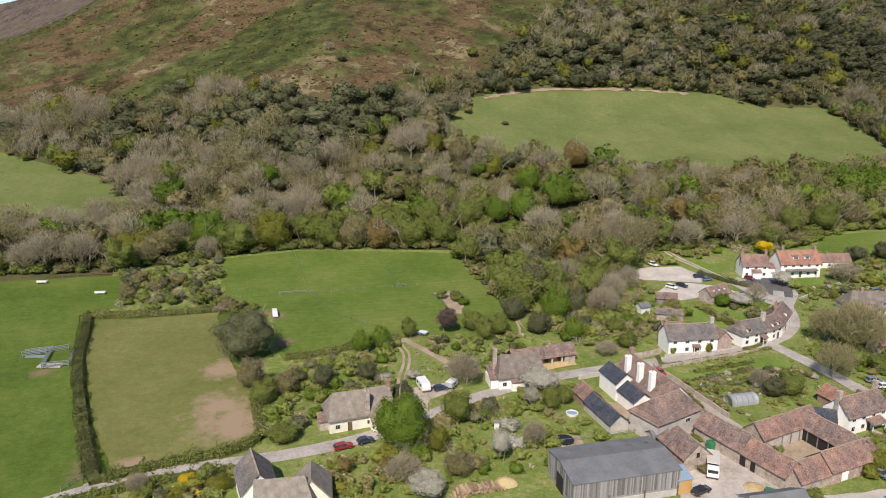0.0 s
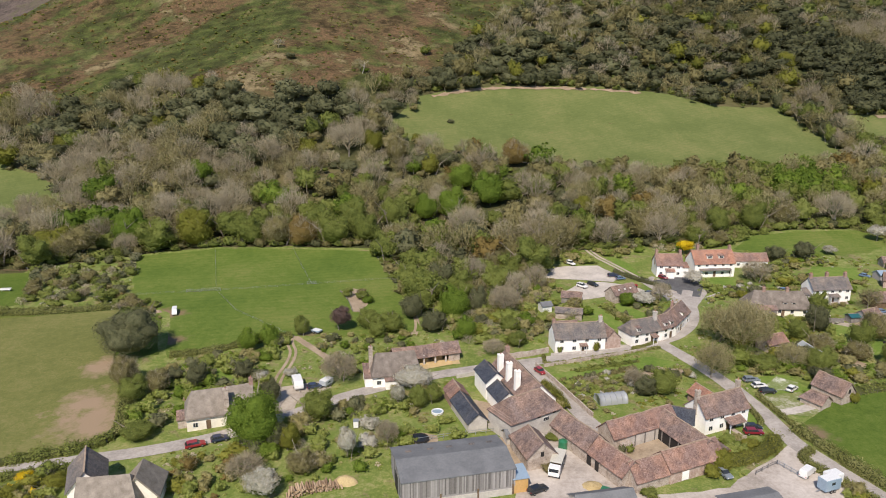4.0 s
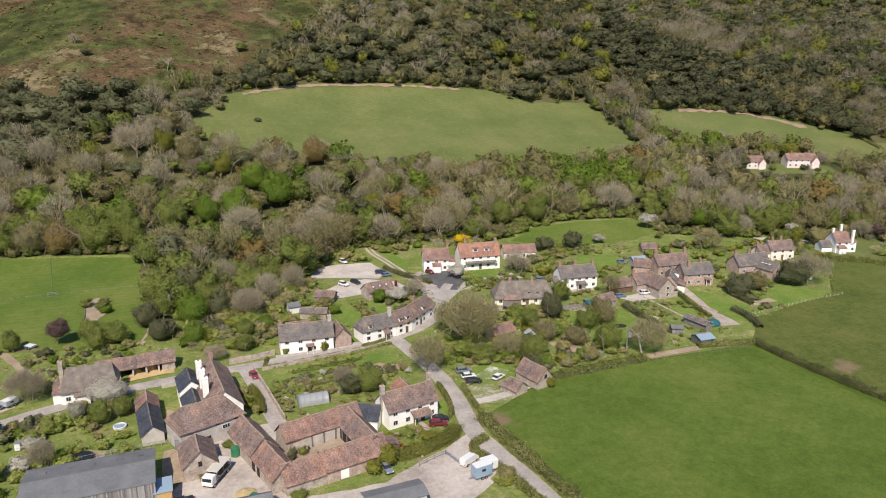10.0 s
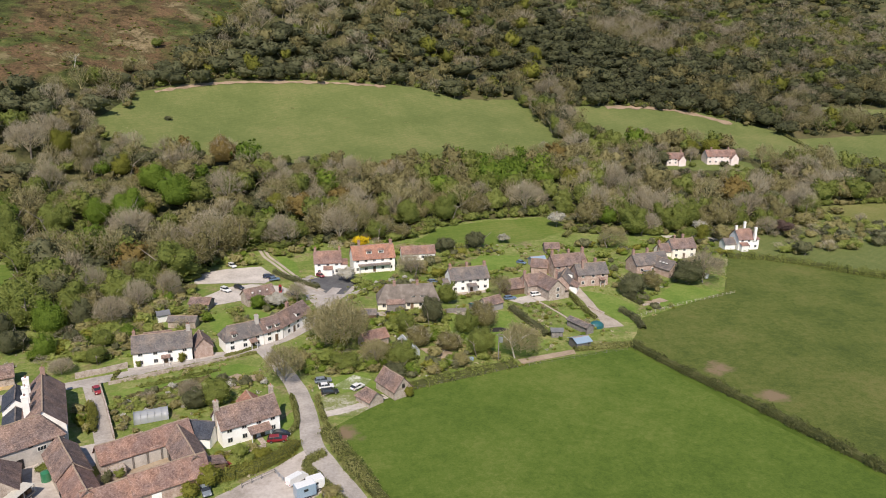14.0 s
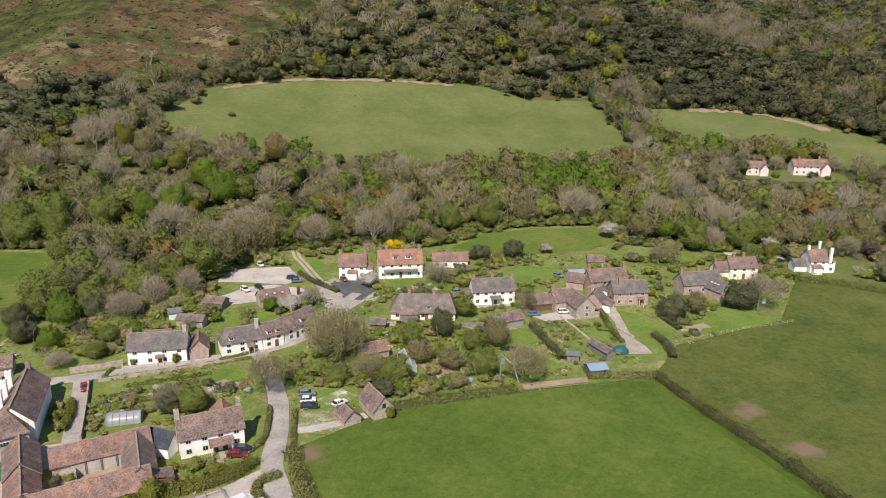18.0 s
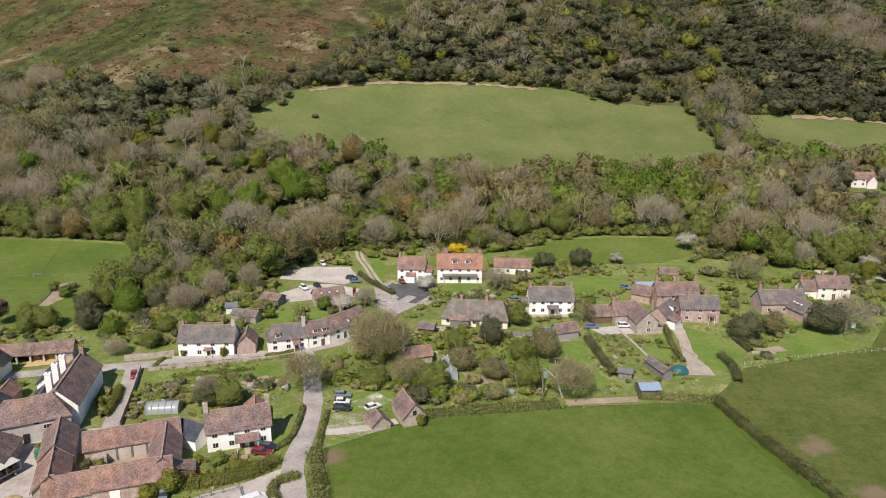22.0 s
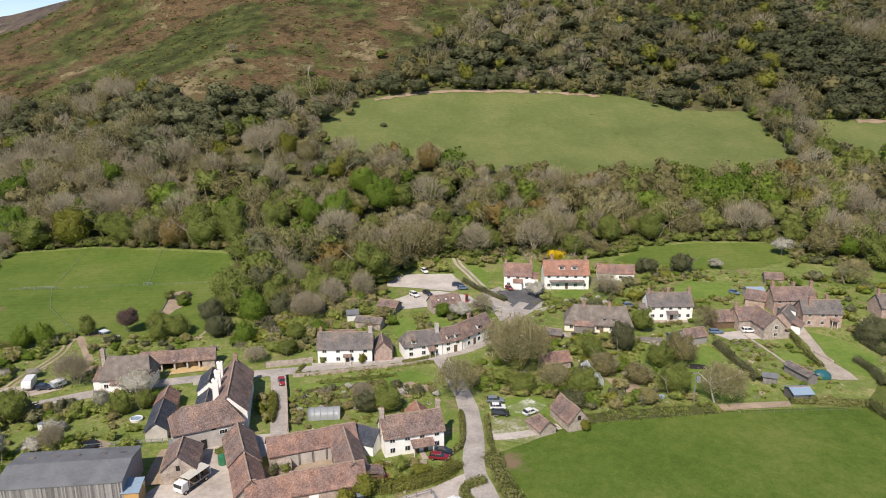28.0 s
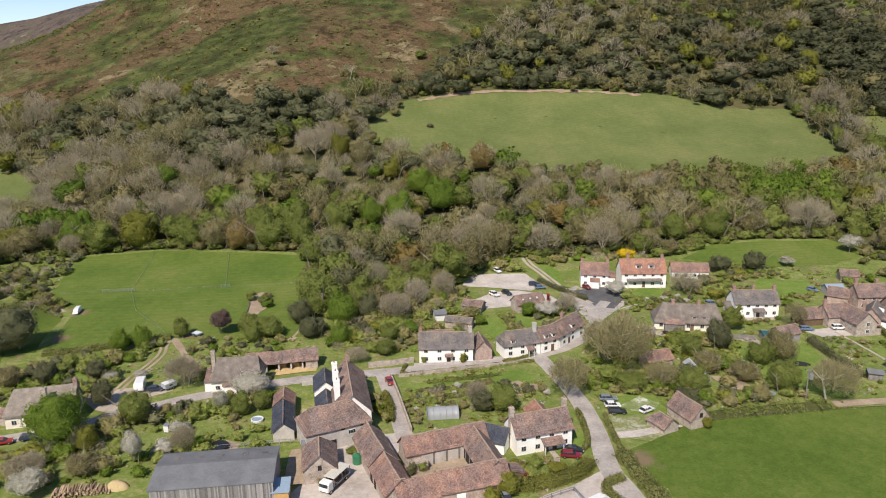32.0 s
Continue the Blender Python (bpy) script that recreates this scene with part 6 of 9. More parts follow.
h = house((45.9, 126.4), (48.4, 118.0), 6.0, 3.0, 5.7, "stone", "tile", "small stone stable with hipped tiled roof", hip=(1.8, 0), name="barn", category="barn", rag=0.15)
part("loft_hatch", one_box(4.3, 4.42, -0.35, 0.35, 2.6, 3.6), MAT["dark"], h)
house((42.2, 127.6), (45.8, 128.4), 2.6, 2.0, 2.9, "render", "sheet", "small grey lean-to store", name="shed", category="shed")
h = house((44.5, 154.8), (50.4, 136.3), 7.4, 4.8, 8.4, "white", "tile", "white farmhouse range with brown tiled roof", rag=0.2)
for u, top in ((-5.6, 2.0), (-0.6, 2.2), (4.0, 2.2)):
    chimney_part(h, u, -2.9, 3.0, 8.4 + top - 1.0, 1.0, 1.2, MAT["white"], 1)
chimney_part(h, -9.0, 0.2, 7.0, 9.6, 0.9, 0.9, MAT["brick"], 1)
h = house((39.6, 153.4), (41.8, 146.3), 5.0, 4.4, 6.4, "white", "blueslate", "white farmhouse wing with dark blue slates", over=0.25)
house((42.0, 145.8), (44.0, 139.6), 4.8, 3.2, 5.0, "white", "blueslate", "low slate-roofed farmhouse wing", over=0.25)
h = house((41.2, 130.0), (52.5, 137.2), 7.6, 4.6, 8.0, "render", "tile", "grey-rendered farmhouse front with brown tiled roof", hip=(2.2, 2.8), sidewin=((2.6, 2.9, 1.5, 0.8),), rag=0.2)
# the doorway's inner shade, put on as a near-black slab
part("doorway", one_box(-1.8, -0.7, -3.9, -3.76, 0, 2.0), MAT["dark"], h)
part("vent", one_box(0.4, 1.2, -3.9, -3.76, 3.7, 4.1), MAT["dark"], h)
part("vent", one_box(4.4, 5.2, -3.9, -3.76, 3.7, 4.1), MAT["dark"], h)
house((33.5, 142.0), (36.9, 131.7), 4.2, 2.4, 4.1, "render", "blueslate", "long black-roofed shed in the orchard", name="shed", category="shed")
house((32.0, 147.2), (33.4, 142.4), 4.2, 2.6, 4.4, "brick", "redtile", "red-roofed end of the orchard shed", name="shed", category="shed")
h = house((12.5, 154.2), (23.6, 156.5), 6.8, 3.6, 7.4, "white", "thatch", "white thatched cottage behind a blossoming tree", thick=0.4, over=0.5, hip=(1.2, 0.8), windows=4, doors=(-1.8,), chimneys=((-0.5, 0.1, 1.5, 0.9, 0.8, "stone", 1),))
leanto(h, -7.4, -5.4, 2.4, 5.0, 2.4, 4.0, "tile", "white")
leanto(h, -2.8, 0.2, -3.4, 1.4, 2.2, 2.8, "tile", "white", "porch")
h = house((-24.8, 134.4), (-12.0, 139.0), 7.0, 3.6, 7.4, "cream", "palethatch", "thatched cottage with pinkish cream walls", thick=0.4, over=0.5, hip=(1.4, 0), windows=4, doors=(-2.5,), chimneys=((0.1, -0.45, 1.0, 1.0, 1.0, "stone", 1), (0.5, 0, 1.2, 0.8, 0.8, "brick", 1)))
leanto(h, 1.8, 5.8, -3.5, 2.4, 2.2, 3.4, "palethatch", "cream", "porch")
leanto(h, -8.6, -6.4, 1.0, 2.6, 2.0, 3.0, "tile", "stone")
h = house((-34.8, 112.7), (-31.3, 104.8), 6.0, 4.6, 7.8, "white", "slate", "white gabled house with slate roof")
window_part(h, 0.0, 5.2, 0.9, 0.9, 4.35, 1, "y")
house((-31.5, 103.4), (-21.8, 104.7), 7.0, 3.8, 7.6, "cream", "palethatch", "thatched cottage with rounded hip", thick=0.4, over=0.5, hip=(0, 1.6))
house((-23.6, 111.4), (-22.4, 104.4), 6.0, 3.6, 7.2, "cream", "palethatch", "thatched rear wing with rounded hip", thick=0.4, over=0.5, hip=(1.6, 0))
h = house((82.8, 209.6), (90.7, 214.0), 4.8, 2.8, 4.9, "stone", "tile", "stone shed beside the car park", name="shed", category="shed")
for u in (-2.4, 0.0, 2.4):
    part("rooflight", one_box(u - 0.25, u + 0.25, -1.6, -1.1, 3.55, 3.9), MAT["frame"], h)
house((67.6, 210.0), (73.4, 208.4), 4.4, 2.2, 3.4, "wood", "tile", "low brown-roofed garden store", name="shed", category="shed")
house((59.4, 200.6), (62.4, 201.6), 3.0, 2.3, 3.1, "p_white", "sheet", "small white garden shed", name="shed", category="shed")
house((63.5, 196.8), (71.0, 195.2), 3.4, 2.2, 3.2, "stone", "slate", "low dark-roofed outbuilding behind the cottage", name="outhouse", category="outhouse")
house((115.1, 173.8), (121.4, 176.6), 4.4, 2.4, 4.1, "stone", "redtile", "old tiled shed among garden shrubs", name="shed", category="shed")
house((116.8, 193.6), (121.0, 193.0), 3.4, 2.0, 3.0, "brownwood", "slate", "grey-roofed garden shed beside the thatched cottage", name="shed", category="shed")
house((153.1, 193.7), (158.9, 196.3), 4.2, 2.4, 4.0, "boards", "tile", "weathered timber shed in a garden", name="shed", category="shed")
house((149.6, 194.2), (152.4, 194.8), 2.6, 2.0, 2.6, "wood", "p_teal", "small shed with teal roof", name="shed", category="shed")
house((151.4, 189.2), (153.2, 189.4), 2.0, 1.6, 2.1, "brownwood", "brownwood", "brown timber garden bunker", name="shed", category="shed")
house((181.0, 232.5), (186.2, 233.4), 3.8, 2.2, 3.4, "boards", "p_sky", "shed with pale blue sheet roof", name="shed", category="shed")
house((191.0, 246.6), (196.5, 246.0), 4.0, 2.2, 3.8, "stone", "tile", "old brown shed at the paddock edge", name="shed", category="shed")
h = house((170.3, 164.2), (174.6, 165.0), 4.0, 2.2, 2.9, "boards", "p_sky", "grey timber shed with blue sheet roof at the field edge", name="shed", category="shed")
part("vent_window", one_box(1.2, 1.7, -2.06, -1.98, 1.2, 1.6), MAT["dark"], h)
house((167.2, 172.6), (170.2, 172.0), 2.4, 2.0, 2.5, "wood", "sheet", "small open garden shelter", name="shed", category="shed")
h = house((175.6, 179.5), (178.6, 172.2), 2.6, 2.2, 2.9, "wood", "slate", "long dark garden store beside the drive", name="shed", category="shed")
h = house((21.2, 111.2), (41.0, 115.8), 11.6, 5.2, 6.2, "boards", "sheet", "large grey farm barn with boarded sides and sheet roof", name="barn", category="barn", over=0.2, rag=0.02, sag=0)
rb = random.Random(3)
u = -10.1
while u < 10.1:
    w = rb.uniform(0.2, 0.32)
    part("board", one_box(u, u + w - 0.02, -5.86, -5.8 - rb.uniform(0, 0.04), 1.6 + rb.uniform(-0.08, 0.08), 5.15), MAT["boards"], h)
    u += w
u = -5.7
while u < 5.7:
    w = rb.uniform(0.2, 0.32)
    part("board", one_box(-10.24, -10.17, u, u + w - 0.02, 1.0, 5.15 + (5.8 - abs(u)) * 0.17), MAT["boards"], h)
    u += w
for u in (-7.5, -3.4, 0.2, 4.6, 8.0):
    bm = one_box(u - 0.55, u + 0.55, -0.4, 0.4, -0.03, 0.03)
    bmesh.ops.transform(bm, matrix=Matrix.Translation((0, 2.9, 5.75)) @ Matrix.Rotation(-math.atan(1 / 5.8), 4, "X"), verts=bm.verts)
    part("rooflight", bm, MAT["slate"], h, "dark rooflight panel")
# near-black slab over the end boards, painting the shade inside the barn
part("opening", one_box(-10.27, -10.2, -1.4, 1.6, 0, 3.4), MAT["dark"], h)
for u in (-9.9, -3.4, 3.4, 9.9):
    part("post", one_box(u - 0.15, u + 0.15, -5.95, -5.7, -0.3, 2.0), MAT["brownwood"], h)
part("low_wall", one_box(-10, 10, -5.9, -5.7, -0.3, 1.2), MAT["render"], h)
leanto(h, 10.0, 12.8, -2.2, 3.6, 3.0, 3.6, "p_sky", "p_orange", "store")


def cart_shed():
    """Open-fronted cart shed: back and side walls, posts, tiled roof."""
    a, b = (17.0, 163.4), (33.3, 168.8)
    L, wd, he, hr = math.hypot(b[0] - a[0], b[1] - a[1]), 4.8, 2.6, 4.6
    root = new("cart_shed")
    root.matrix_world = Matrix.Translation(((a[0] + b[0]) / 2, (a[1] + b[1]) / 2, z_at(25, 166) + 0.15)) @ Matrix.Rotation(math.atan2(b[1] - a[1], b[0] - a[0]), 4, "Z")
    bm = one_box(-L / 2, L / 2, wd / 2 - 0.4, wd / 2, -0.6, he)
    box_bm(bm, -L / 2, -L / 2 + 0.4, -wd / 2, wd / 2 - 0.4, -0.6, he)
    box_bm(bm, L / 2 - 3.0, L / 2, -wd / 2, -wd / 2 + 0.3, -0.6, he)
    box_bm(bm, L / 2 - 0.4, L / 2, -wd / 2 + 0.3, wd / 2 - 0.4, -0.6, he)
    part("wall", bm, MAT["stone"], root)
    part("roof", roof_bm(L, wd, he, hr, 0.4, (0, 0), 0.18, 0.2, 0.15), MAT["tile"], root)
    for u in (-L / 2 + 4.6, -L / 2 + 7.6, -L / 2 + 10.6, -L / 2 + 13.4):
        part("post", one_box(u - 0.2, u + 0.2, -wd / 2, -wd / 2 + 0.4, -0.4, he), MAT["render"], root)
    HOUSES.append((a, b, wd))
    return tagged(root, "open-fronted cart shed with pale posts and tiled roof", "shed")


cart_shed()
sheet("straw", [(23.5, 160.8), (32.0, 163.6), (32.0, 167.2), (24.0, 164.4)], 0.28, MAT["hay"], 1.0, "spilled golden straw before the cart shed", "straw", 0.6)


def heap(name, x, y, rx, ry, h, material, label, category):
    n, m = 18, 6
    verts, faces = [(x, y, z_at(x, y) + h)], []
    for j in range(1, m + 1):
        for i in range(n):
            a, r = 2 * math.pi * i / n, j / m
            px, py = x + math.cos(a) * rx * r, y + math.sin(a) * ry * r
            k = 1 + 0.25 * noise.noise((px * 0.8, py * 0.8, 4))
            px, py = x + (px - x) * k, y + (py - y) * k
            verts.append((px, py, z_at(px, py) + h * (1 - r * r) * (1 + 0.4 * noise.noise((px, py, 2))) - 0.02 * (j == m)))
    faces += [(0, 1 + i, 1 + (i + 1) % n) for i in range(n)]
    for j in range(m - 1):
        faces += [(1 + j * n + i, 1 + (j + 1) * n + i, 1 + (j + 1) * n + (i + 1) % n, 1 + j * n + (i + 1) % n) for i in range(n)]
    return tagged(mesh_object(name, verts, faces, material, smooth=True), label, category)



def fallen_trunk(x, y, angle, length):
    """A barkless fallen trunk with two broken limbs."""
    root = new("fallen_trunk")
    root.matrix_world = Matrix.Translation((x, y, z_at(x, y) + 0.35)) @ Matrix.Rotation(radians(angle), 4, "Z")
    for nm, a, b, r0, r1 in (("trunk", (0, 0, 0), (length, 0.3, 0.25), 0.42, 0.2), ("limb", (length * 0.6, 0.2, 0.1), (length * 0.95, 1.6, 0.9), 0.17, 0.06), ("limb", (length * 0.75, 0.2, 0.2), (length * 1.05, -1.3, 0.6), 0.14, 0.05)):
        a, b = Vector(a), Vector(b)
        bm = bmesh.new()
        bmesh.ops.create_cone(bm, cap_ends=True, segments=9, radius1=r0, radius2=r1, depth=(b - a).length, matrix=Matrix.Translation((a + b) / 2) @ (b - a).to_track_quat("Z", "Y").to_matrix().to_4x4())
        for v in bm.verts:
            v.co += Vector((0, noise.noise(v.co * 1.7), noise.noise(v.co * 1.3 + Vector((5, 0, 0))))) * 0.08
        part(nm, bm, MAT["palebark"], root)
    return tagged(root, "pale barkless fallen trunk lying in rough scrub", "fallen tree")


fallen_trunk(24.4, 202.6, -31, 8.2)
heap("straw_mound", 25.0, 166.0, 1.5, 1.3, 1.4, MAT["hay"], "heap of golden straw in the cart shed", "straw")
heap("straw_mound", 28.2, 167.0, 1.7, 1.3, 1.6, MAT["hay"], "heap of golden straw in the cart shed", "straw")
heap("ash_mound", 153.8, 179.0, 3.4, 1.8, 0.6, MAT["dark"], "dark bonfire heap on a lawn", "heap")
heap("earth_mound", 11.6, 113.6, 2.6, 1.6, 1.3, MAT["straw"], "heap of sandy rubble beside the logs", "heap")
heap("earth_mound", -57.0, 198.5, 3.0, 1.2, 0.8, MAT["dirt"], "low heap of reddish earth", "heap")

# ---- single trees: kind, place, height, width ----
WEST_TREES = (
    ("dark", -51.6, 169, 13.5, 18, "broad dark evergreen oak beside the paddock"),
    ("fresh", -9, 126.5, 13, 14, "tall fresh green tree beside the lane"),
    ("dark", -28, 151.3, 7, 6.5, "dark clipped yew in a garden"),
    ("fresh", -21.5, 172, 7, 7, "fresh green tree beside a field"),
    ("fresh", -16.5, 174, 8, 6, "fresh green tree beside a field"),
    ("mid", -9.5, 182.3, 6.5, 5.5, "small round tree at the track's end"),
    ("dark", -18.4, 156, 5, 6.5, "dark bush on a garden lawn"),
    ("dark", -9.2, 143.4, 7, 6, "dark evergreen tree beside the track"),
    ("blossom", -14.2, 155.0, 2.6, 4.5, "low white blossom bush on a garden lawn"),
    ("gorse", -47.1, 113, 2.6, 3.8, "bright yellow flowering shrub beside the lane"),
    ("lime", -41, 112.2, 2.6, 6, "golden-green clipped bush beside the white house"),
    ("bare", -55.2, 110.8, 4, 4.5, "bare grey thorn beside the lane"),
    ("mid", -32.7, 128.7, 4, 8, "spreading green bush beside the lane"),
    ("olive", -45.3, 152, 8.5, 8, "olive budding tree at the paddock"),
    ("mid", -40.5, 145, 6.5, 8, "leafy garden thicket tree"),
    ("olive", -36.5, 149, 6, 7, "budding olive tree in a garden"),
)
ORCHARD_TREES = (
    ("mid", 2.8, 136, 8.5, 8, "round green tree in the orchard"),
    ("dark", -3.6, 126, 6, 6.5, "dark bush under a tall green tree"),
    ("blossom", -7.4, 156.5, 2.6, 4.2, "low white blossom bush beside the track"),
    ("purple", 1.2, 185.2, 8, 7.5, "dark purple-leaved tree beside the field"),
    ("bare", 5.1, 153.5, 8.5, 9.5, "bare tree beside the thatched cottage"),
    ("blossom", 22.9, 150.6, 6, 10.5, "spreading white blossom tree below the woods"),
    ("blossom", 19.5, 141.5, 6.5, 4, "small white blossom tree below the woods"),
    ("mid", 24.0, 141.5, 5.5, 5, "leafy green tree in the orchard"),
    ("mid", 27.5, 144.5, 5, 5, "leafy green tree in the orchard"),
    ("blossom", 11, 120.5, 8, 4.2, "tall pale budding orchard tree"),
    ("bare", 18.3, 126, 6, 5.5, "small bare orchard tree"),
    ("bare", -7.3, 115, 5, 8, "spreading bare orchard tree"),
    ("blossom", -2.9, 109.5, 5, 8, "low white blossom tree below the woods"),
    ("lime", -1, 124.8, 6, 5.2, "small yellow-green tree behind the white house"),
    ("olive", 3, 117, 4.5, 7, "grey-green bush in the orchard"),
    ("dark", 28.5, 186, 6.5, 6, "dark evergreen bush at the field corner"),
    ("mid", 8.6, 187, 7, 8, "leafy tree beside the playing field"),
    ("mid", 12, 181.5, 5.5, 7, "leafy thicket tree behind the cart shed"),
    ("mid", 15.3, 184.6, 7, 9, "leafy tree beside the playing field"),
    ("mid", 10.2, 186, 6, 6, "leafy tree beside the playing field"),
)
LANE_TREES = (
    ("fresh", 36.1, 181, 7, 7.5, "round bright green tree behind the cart shed"),
    ("bud", 109.6, 173, 15, 16, "large half-bare budding ash at the road bend"),
    ("bud", 104.5, 179, 11, 10, "half-bare budding tree at the road bend"),
    ("bud", 95.2, 156.5, 10.5, 10.5, "budding olive-green tree beside the lane"),
    ("mid", 110, 161.5, 5, 9, "leafy shrub on the lane bank"),
    ("mid", 80.8, 149.2, 6.5, 8.5, "dense garden thicket tree"),
    ("dark", 76.5, 147.5, 5.5, 6, "dark evergreen tree in a garden"),
    ("bare", 75, 151.5, 5.5, 6, "bare spring tree in a garden"),
)
WOOD_FOOT_TREES = (
    ("fresh", 33.1, 195, 11.5, 10.5, "tall fresh green tree behind the cart shed"),
    ("dark", 40.2, 199, 9, 8, "dark evergreen tree behind the cart shed"),
    ("bare", 47.9, 198.5, 9.5, 11, "spreading bare tree above the lane cottages"),
    ("dark", 26.7, 184.5, 7.5, 7, "dark evergreen tree at the field corner"),
    ("dark", 20.5, 194.5, 8, 8, "dark evergreen tree at the field corner"),
    ("mid", 23.4, 201, 10, 11, "broad brown-green tree at the field corner"),
    ("dark", 29, 213, 12, 12, "broad dark pine above the cart shed"),
    ("mid", 49.6, 175.5, 4.6, 6.5, "spreading green bush above the lane wall"),
    ("bare", 43, 170.6, 4.2, 7, "low spreading bare tree above the lane wall"),
    ("mid", 48.6, 186, 5, 7, "leafy thicket behind the lane cottages"),
    ("dark", 40.7, 187.5, 4.4, 6, "dark bush behind the cart shed"),
    ("mid", -0.5, 211.5, 3.4, 4.5, "leafy bush in an allotment plot"),
    ("mid", 4.5, 210, 3.0, 5, "leafy bush in an allotment plot"),
    ("fresh", 6.5, 206.5, 2.6, 4.5, "fresh green bush in an allotment plot"),
    ("olive", 3.6, 214, 2.2, 4, "budding bush in an allotment plot"),
    ("bare", 39.4, 215, 14, 10, "tall bare ash above the gardens"),
    ("mid", 46.5, 214, 12, 11, "dense dark green tree above the gardens"),
    ("bare", 53, 208, 11, 10, "bare tree behind cottages"),
    ("bare", 60, 218, 10, 9, "bare tree beside the car park"),
    ("olive", 56, 229, 9, 9, "budding tree beside the car park"),
    ("fresh", 87, 206, 5, 6, "pale leafy green tree in a garden"),
    ("blossom", 92.5, 206.5, 4.5, 9, "pale blossoming garden tree"),
    ("bare", 98.6, 209, 7, 8, "bare tree at the road bend"),
)
MIDDLE_TREES = (
    ("dark", 136.2, 187, 9.5, 8, "dark conifer in a cottage garden"),
    ("mid", 145.1, 164, 8.5, 9, "brown-green thorn tree at the field edge"),
    ("mid", 143.6, 200.4, 8, 7.5, "leafy green tree in a garden"),
    ("gorse", 122.6, 257, 6.5, 7.5, "bright yellow flowering shrub"),
    ("bare", 136.7, 228.4, 8.5, 11.5, "bare purple-grey tree beside the inn"),
    ("blossom", 114.6, 226.2, 5, 8, "pink-white blossom tree below the woods"),
    ("mid", 124.1, 161, 7, 9.5, "dense brown-green thicket tree"),
    ("bud", 117.5, 163, 7, 9, "budding tree in a garden thicket"),
    ("mid", 128, 180.5, 6, 7, "leafy green tree in a garden"),
    ("olive", 150, 181.5, 8.5, 10, "budding olive tree in a garden"),
    ("mid", 144.5, 178, 7, 9, "leafy green tree in a garden"),
    ("olive", 130, 172, 6, 8, "budding olive tree in a garden"),
    ("olive", 137.5, 168, 5.5, 8, "budding olive tree in a garden"),
)
EAST_TREES = (
    ("bare", 154.8, 161.2, 9.5, 12.5, "spreading bare tree with pale trunk"),
    ("dark", 204.6, 199.5, 7.5, 11, "dark evergreen tree in a garden"),
    ("olive", 213, 203, 7, 8, "budding olive tree in a garden"),
    ("dark", 165.4, 253, 8.5, 9.5, "round dark holly behind cottages"),
    ("dark", 153, 250.5, 7, 8.5, "round dark holly behind cottages"),
    ("blossom", 178.4, 259, 4, 6.5, "round white blossom bush"),
    ("blossom", 206.4, 275, 7.5, 9, "white blossom tree in a paddock"),
    ("bud", 161.5, 204, 8, 8, "half-bare budding tree beside the stone cottages"),
)
FAR_EAST_TREES = (
    ("dark", 290.5, 347, 9, 12, "dark round evergreen beside the far cottage"),
    ("mid", 309, 344.5, 3, 5, "green shrub before the far cottage"),
    ("dark", 327.5, 343.5, 3.5, 6, "dark clipped shrub before the far house"),
    ("mid", 334, 341.5, 2.2, 4, "green shrub before the far house"),
    ("bare", 313, 353, 9, 9, "bare tree between the far houses"),
    ("olive", 305, 357, 8, 11, "budding tree behind the far cottage"),
    ("bare", 343, 352, 8, 10, "bare tree beside the far house"),
    ("dark", 228, 205.5, 10.5, 12, "dark evergreen tree at the pasture's edge"),
    ("bare", 234, 206, 12, 15, "bare tree at the pasture's edge"),
    ("bud", 219, 247, 8.5, 14, "spreading half-bare tree behind the low house"),
    ("blossom", 264, 259, 6.5, 7.5, "white blossom tree below the woods"),
    ("mid", 250, 246, 8, 9, "green tree behind the cream cottage"),
    ("lime", 259, 250, 8, 7, "yellow-green tree behind the white house"),
    ("bare", 290, 252, 9, 10, "bare tree behind the white house"),
    ("purple", 297, 250, 7, 9, "russet tree behind the white house"),
    ("dark", 286, 356, 9, 11, "dark tree beside the far houses"),
    ("lime", 330, 362, 10, 14, "yellow-green tree behind the far house"),
    ("lime", 318, 362, 10, 12, "yellow-green tree behind the far house"),
    ("olive", 352, 330, 10, 12, "budding tree in a far hedge"),
    ("mid", 385, 318, 12, 13, "green tree in a far hedge"),
    ("dark", 312, 372, 7, 8, "dark tree in a hillside hedge"),
)
HEATH_EDGE_TREES = (
    ("bare", 300, 385, 9, 12, "bare tree in the hill pasture"),
    ("dark", 34.5, 392.5, 2.6, 4.5, "dark gorse bush in the hill pasture"),
    ("bare", -19, 429, 9, 12, "bare pale tree on the heath's edge"),
    ("bare", -20.7, 405, 7, 10, "bare pale tree on the heath's edge"),
    ("mid", 5, 411, 6, 8, "green bush on the heath's edge"),
    ("olive", -2, 418, 8, 10, "budding tree on the heath's edge"),
    ("fresh", -16, 431, 3, 6, "green bush on the heath's edge"),
    ("dark", 36, 462, 9, 12, "dark evergreen at the heath's edge"),
    ("olive", 9, 436, 8, 9, "budding tree on the heath's edge"),
    ("mid", 19, 470, 6, 9, "green bush on the heath's edge"),
    ("dark", -30, 400, 4, 7, "dark bush on the heath's edge"),
    ("dark", -60, 430, 4, 7, "dark holly bush on the heath"),
    ("bare", -70, 445, 6, 8, "bare thorn tree on the heath"),
    ("olive", 0, 404, 7, 9, "budding tree on the heath's edge"),
)
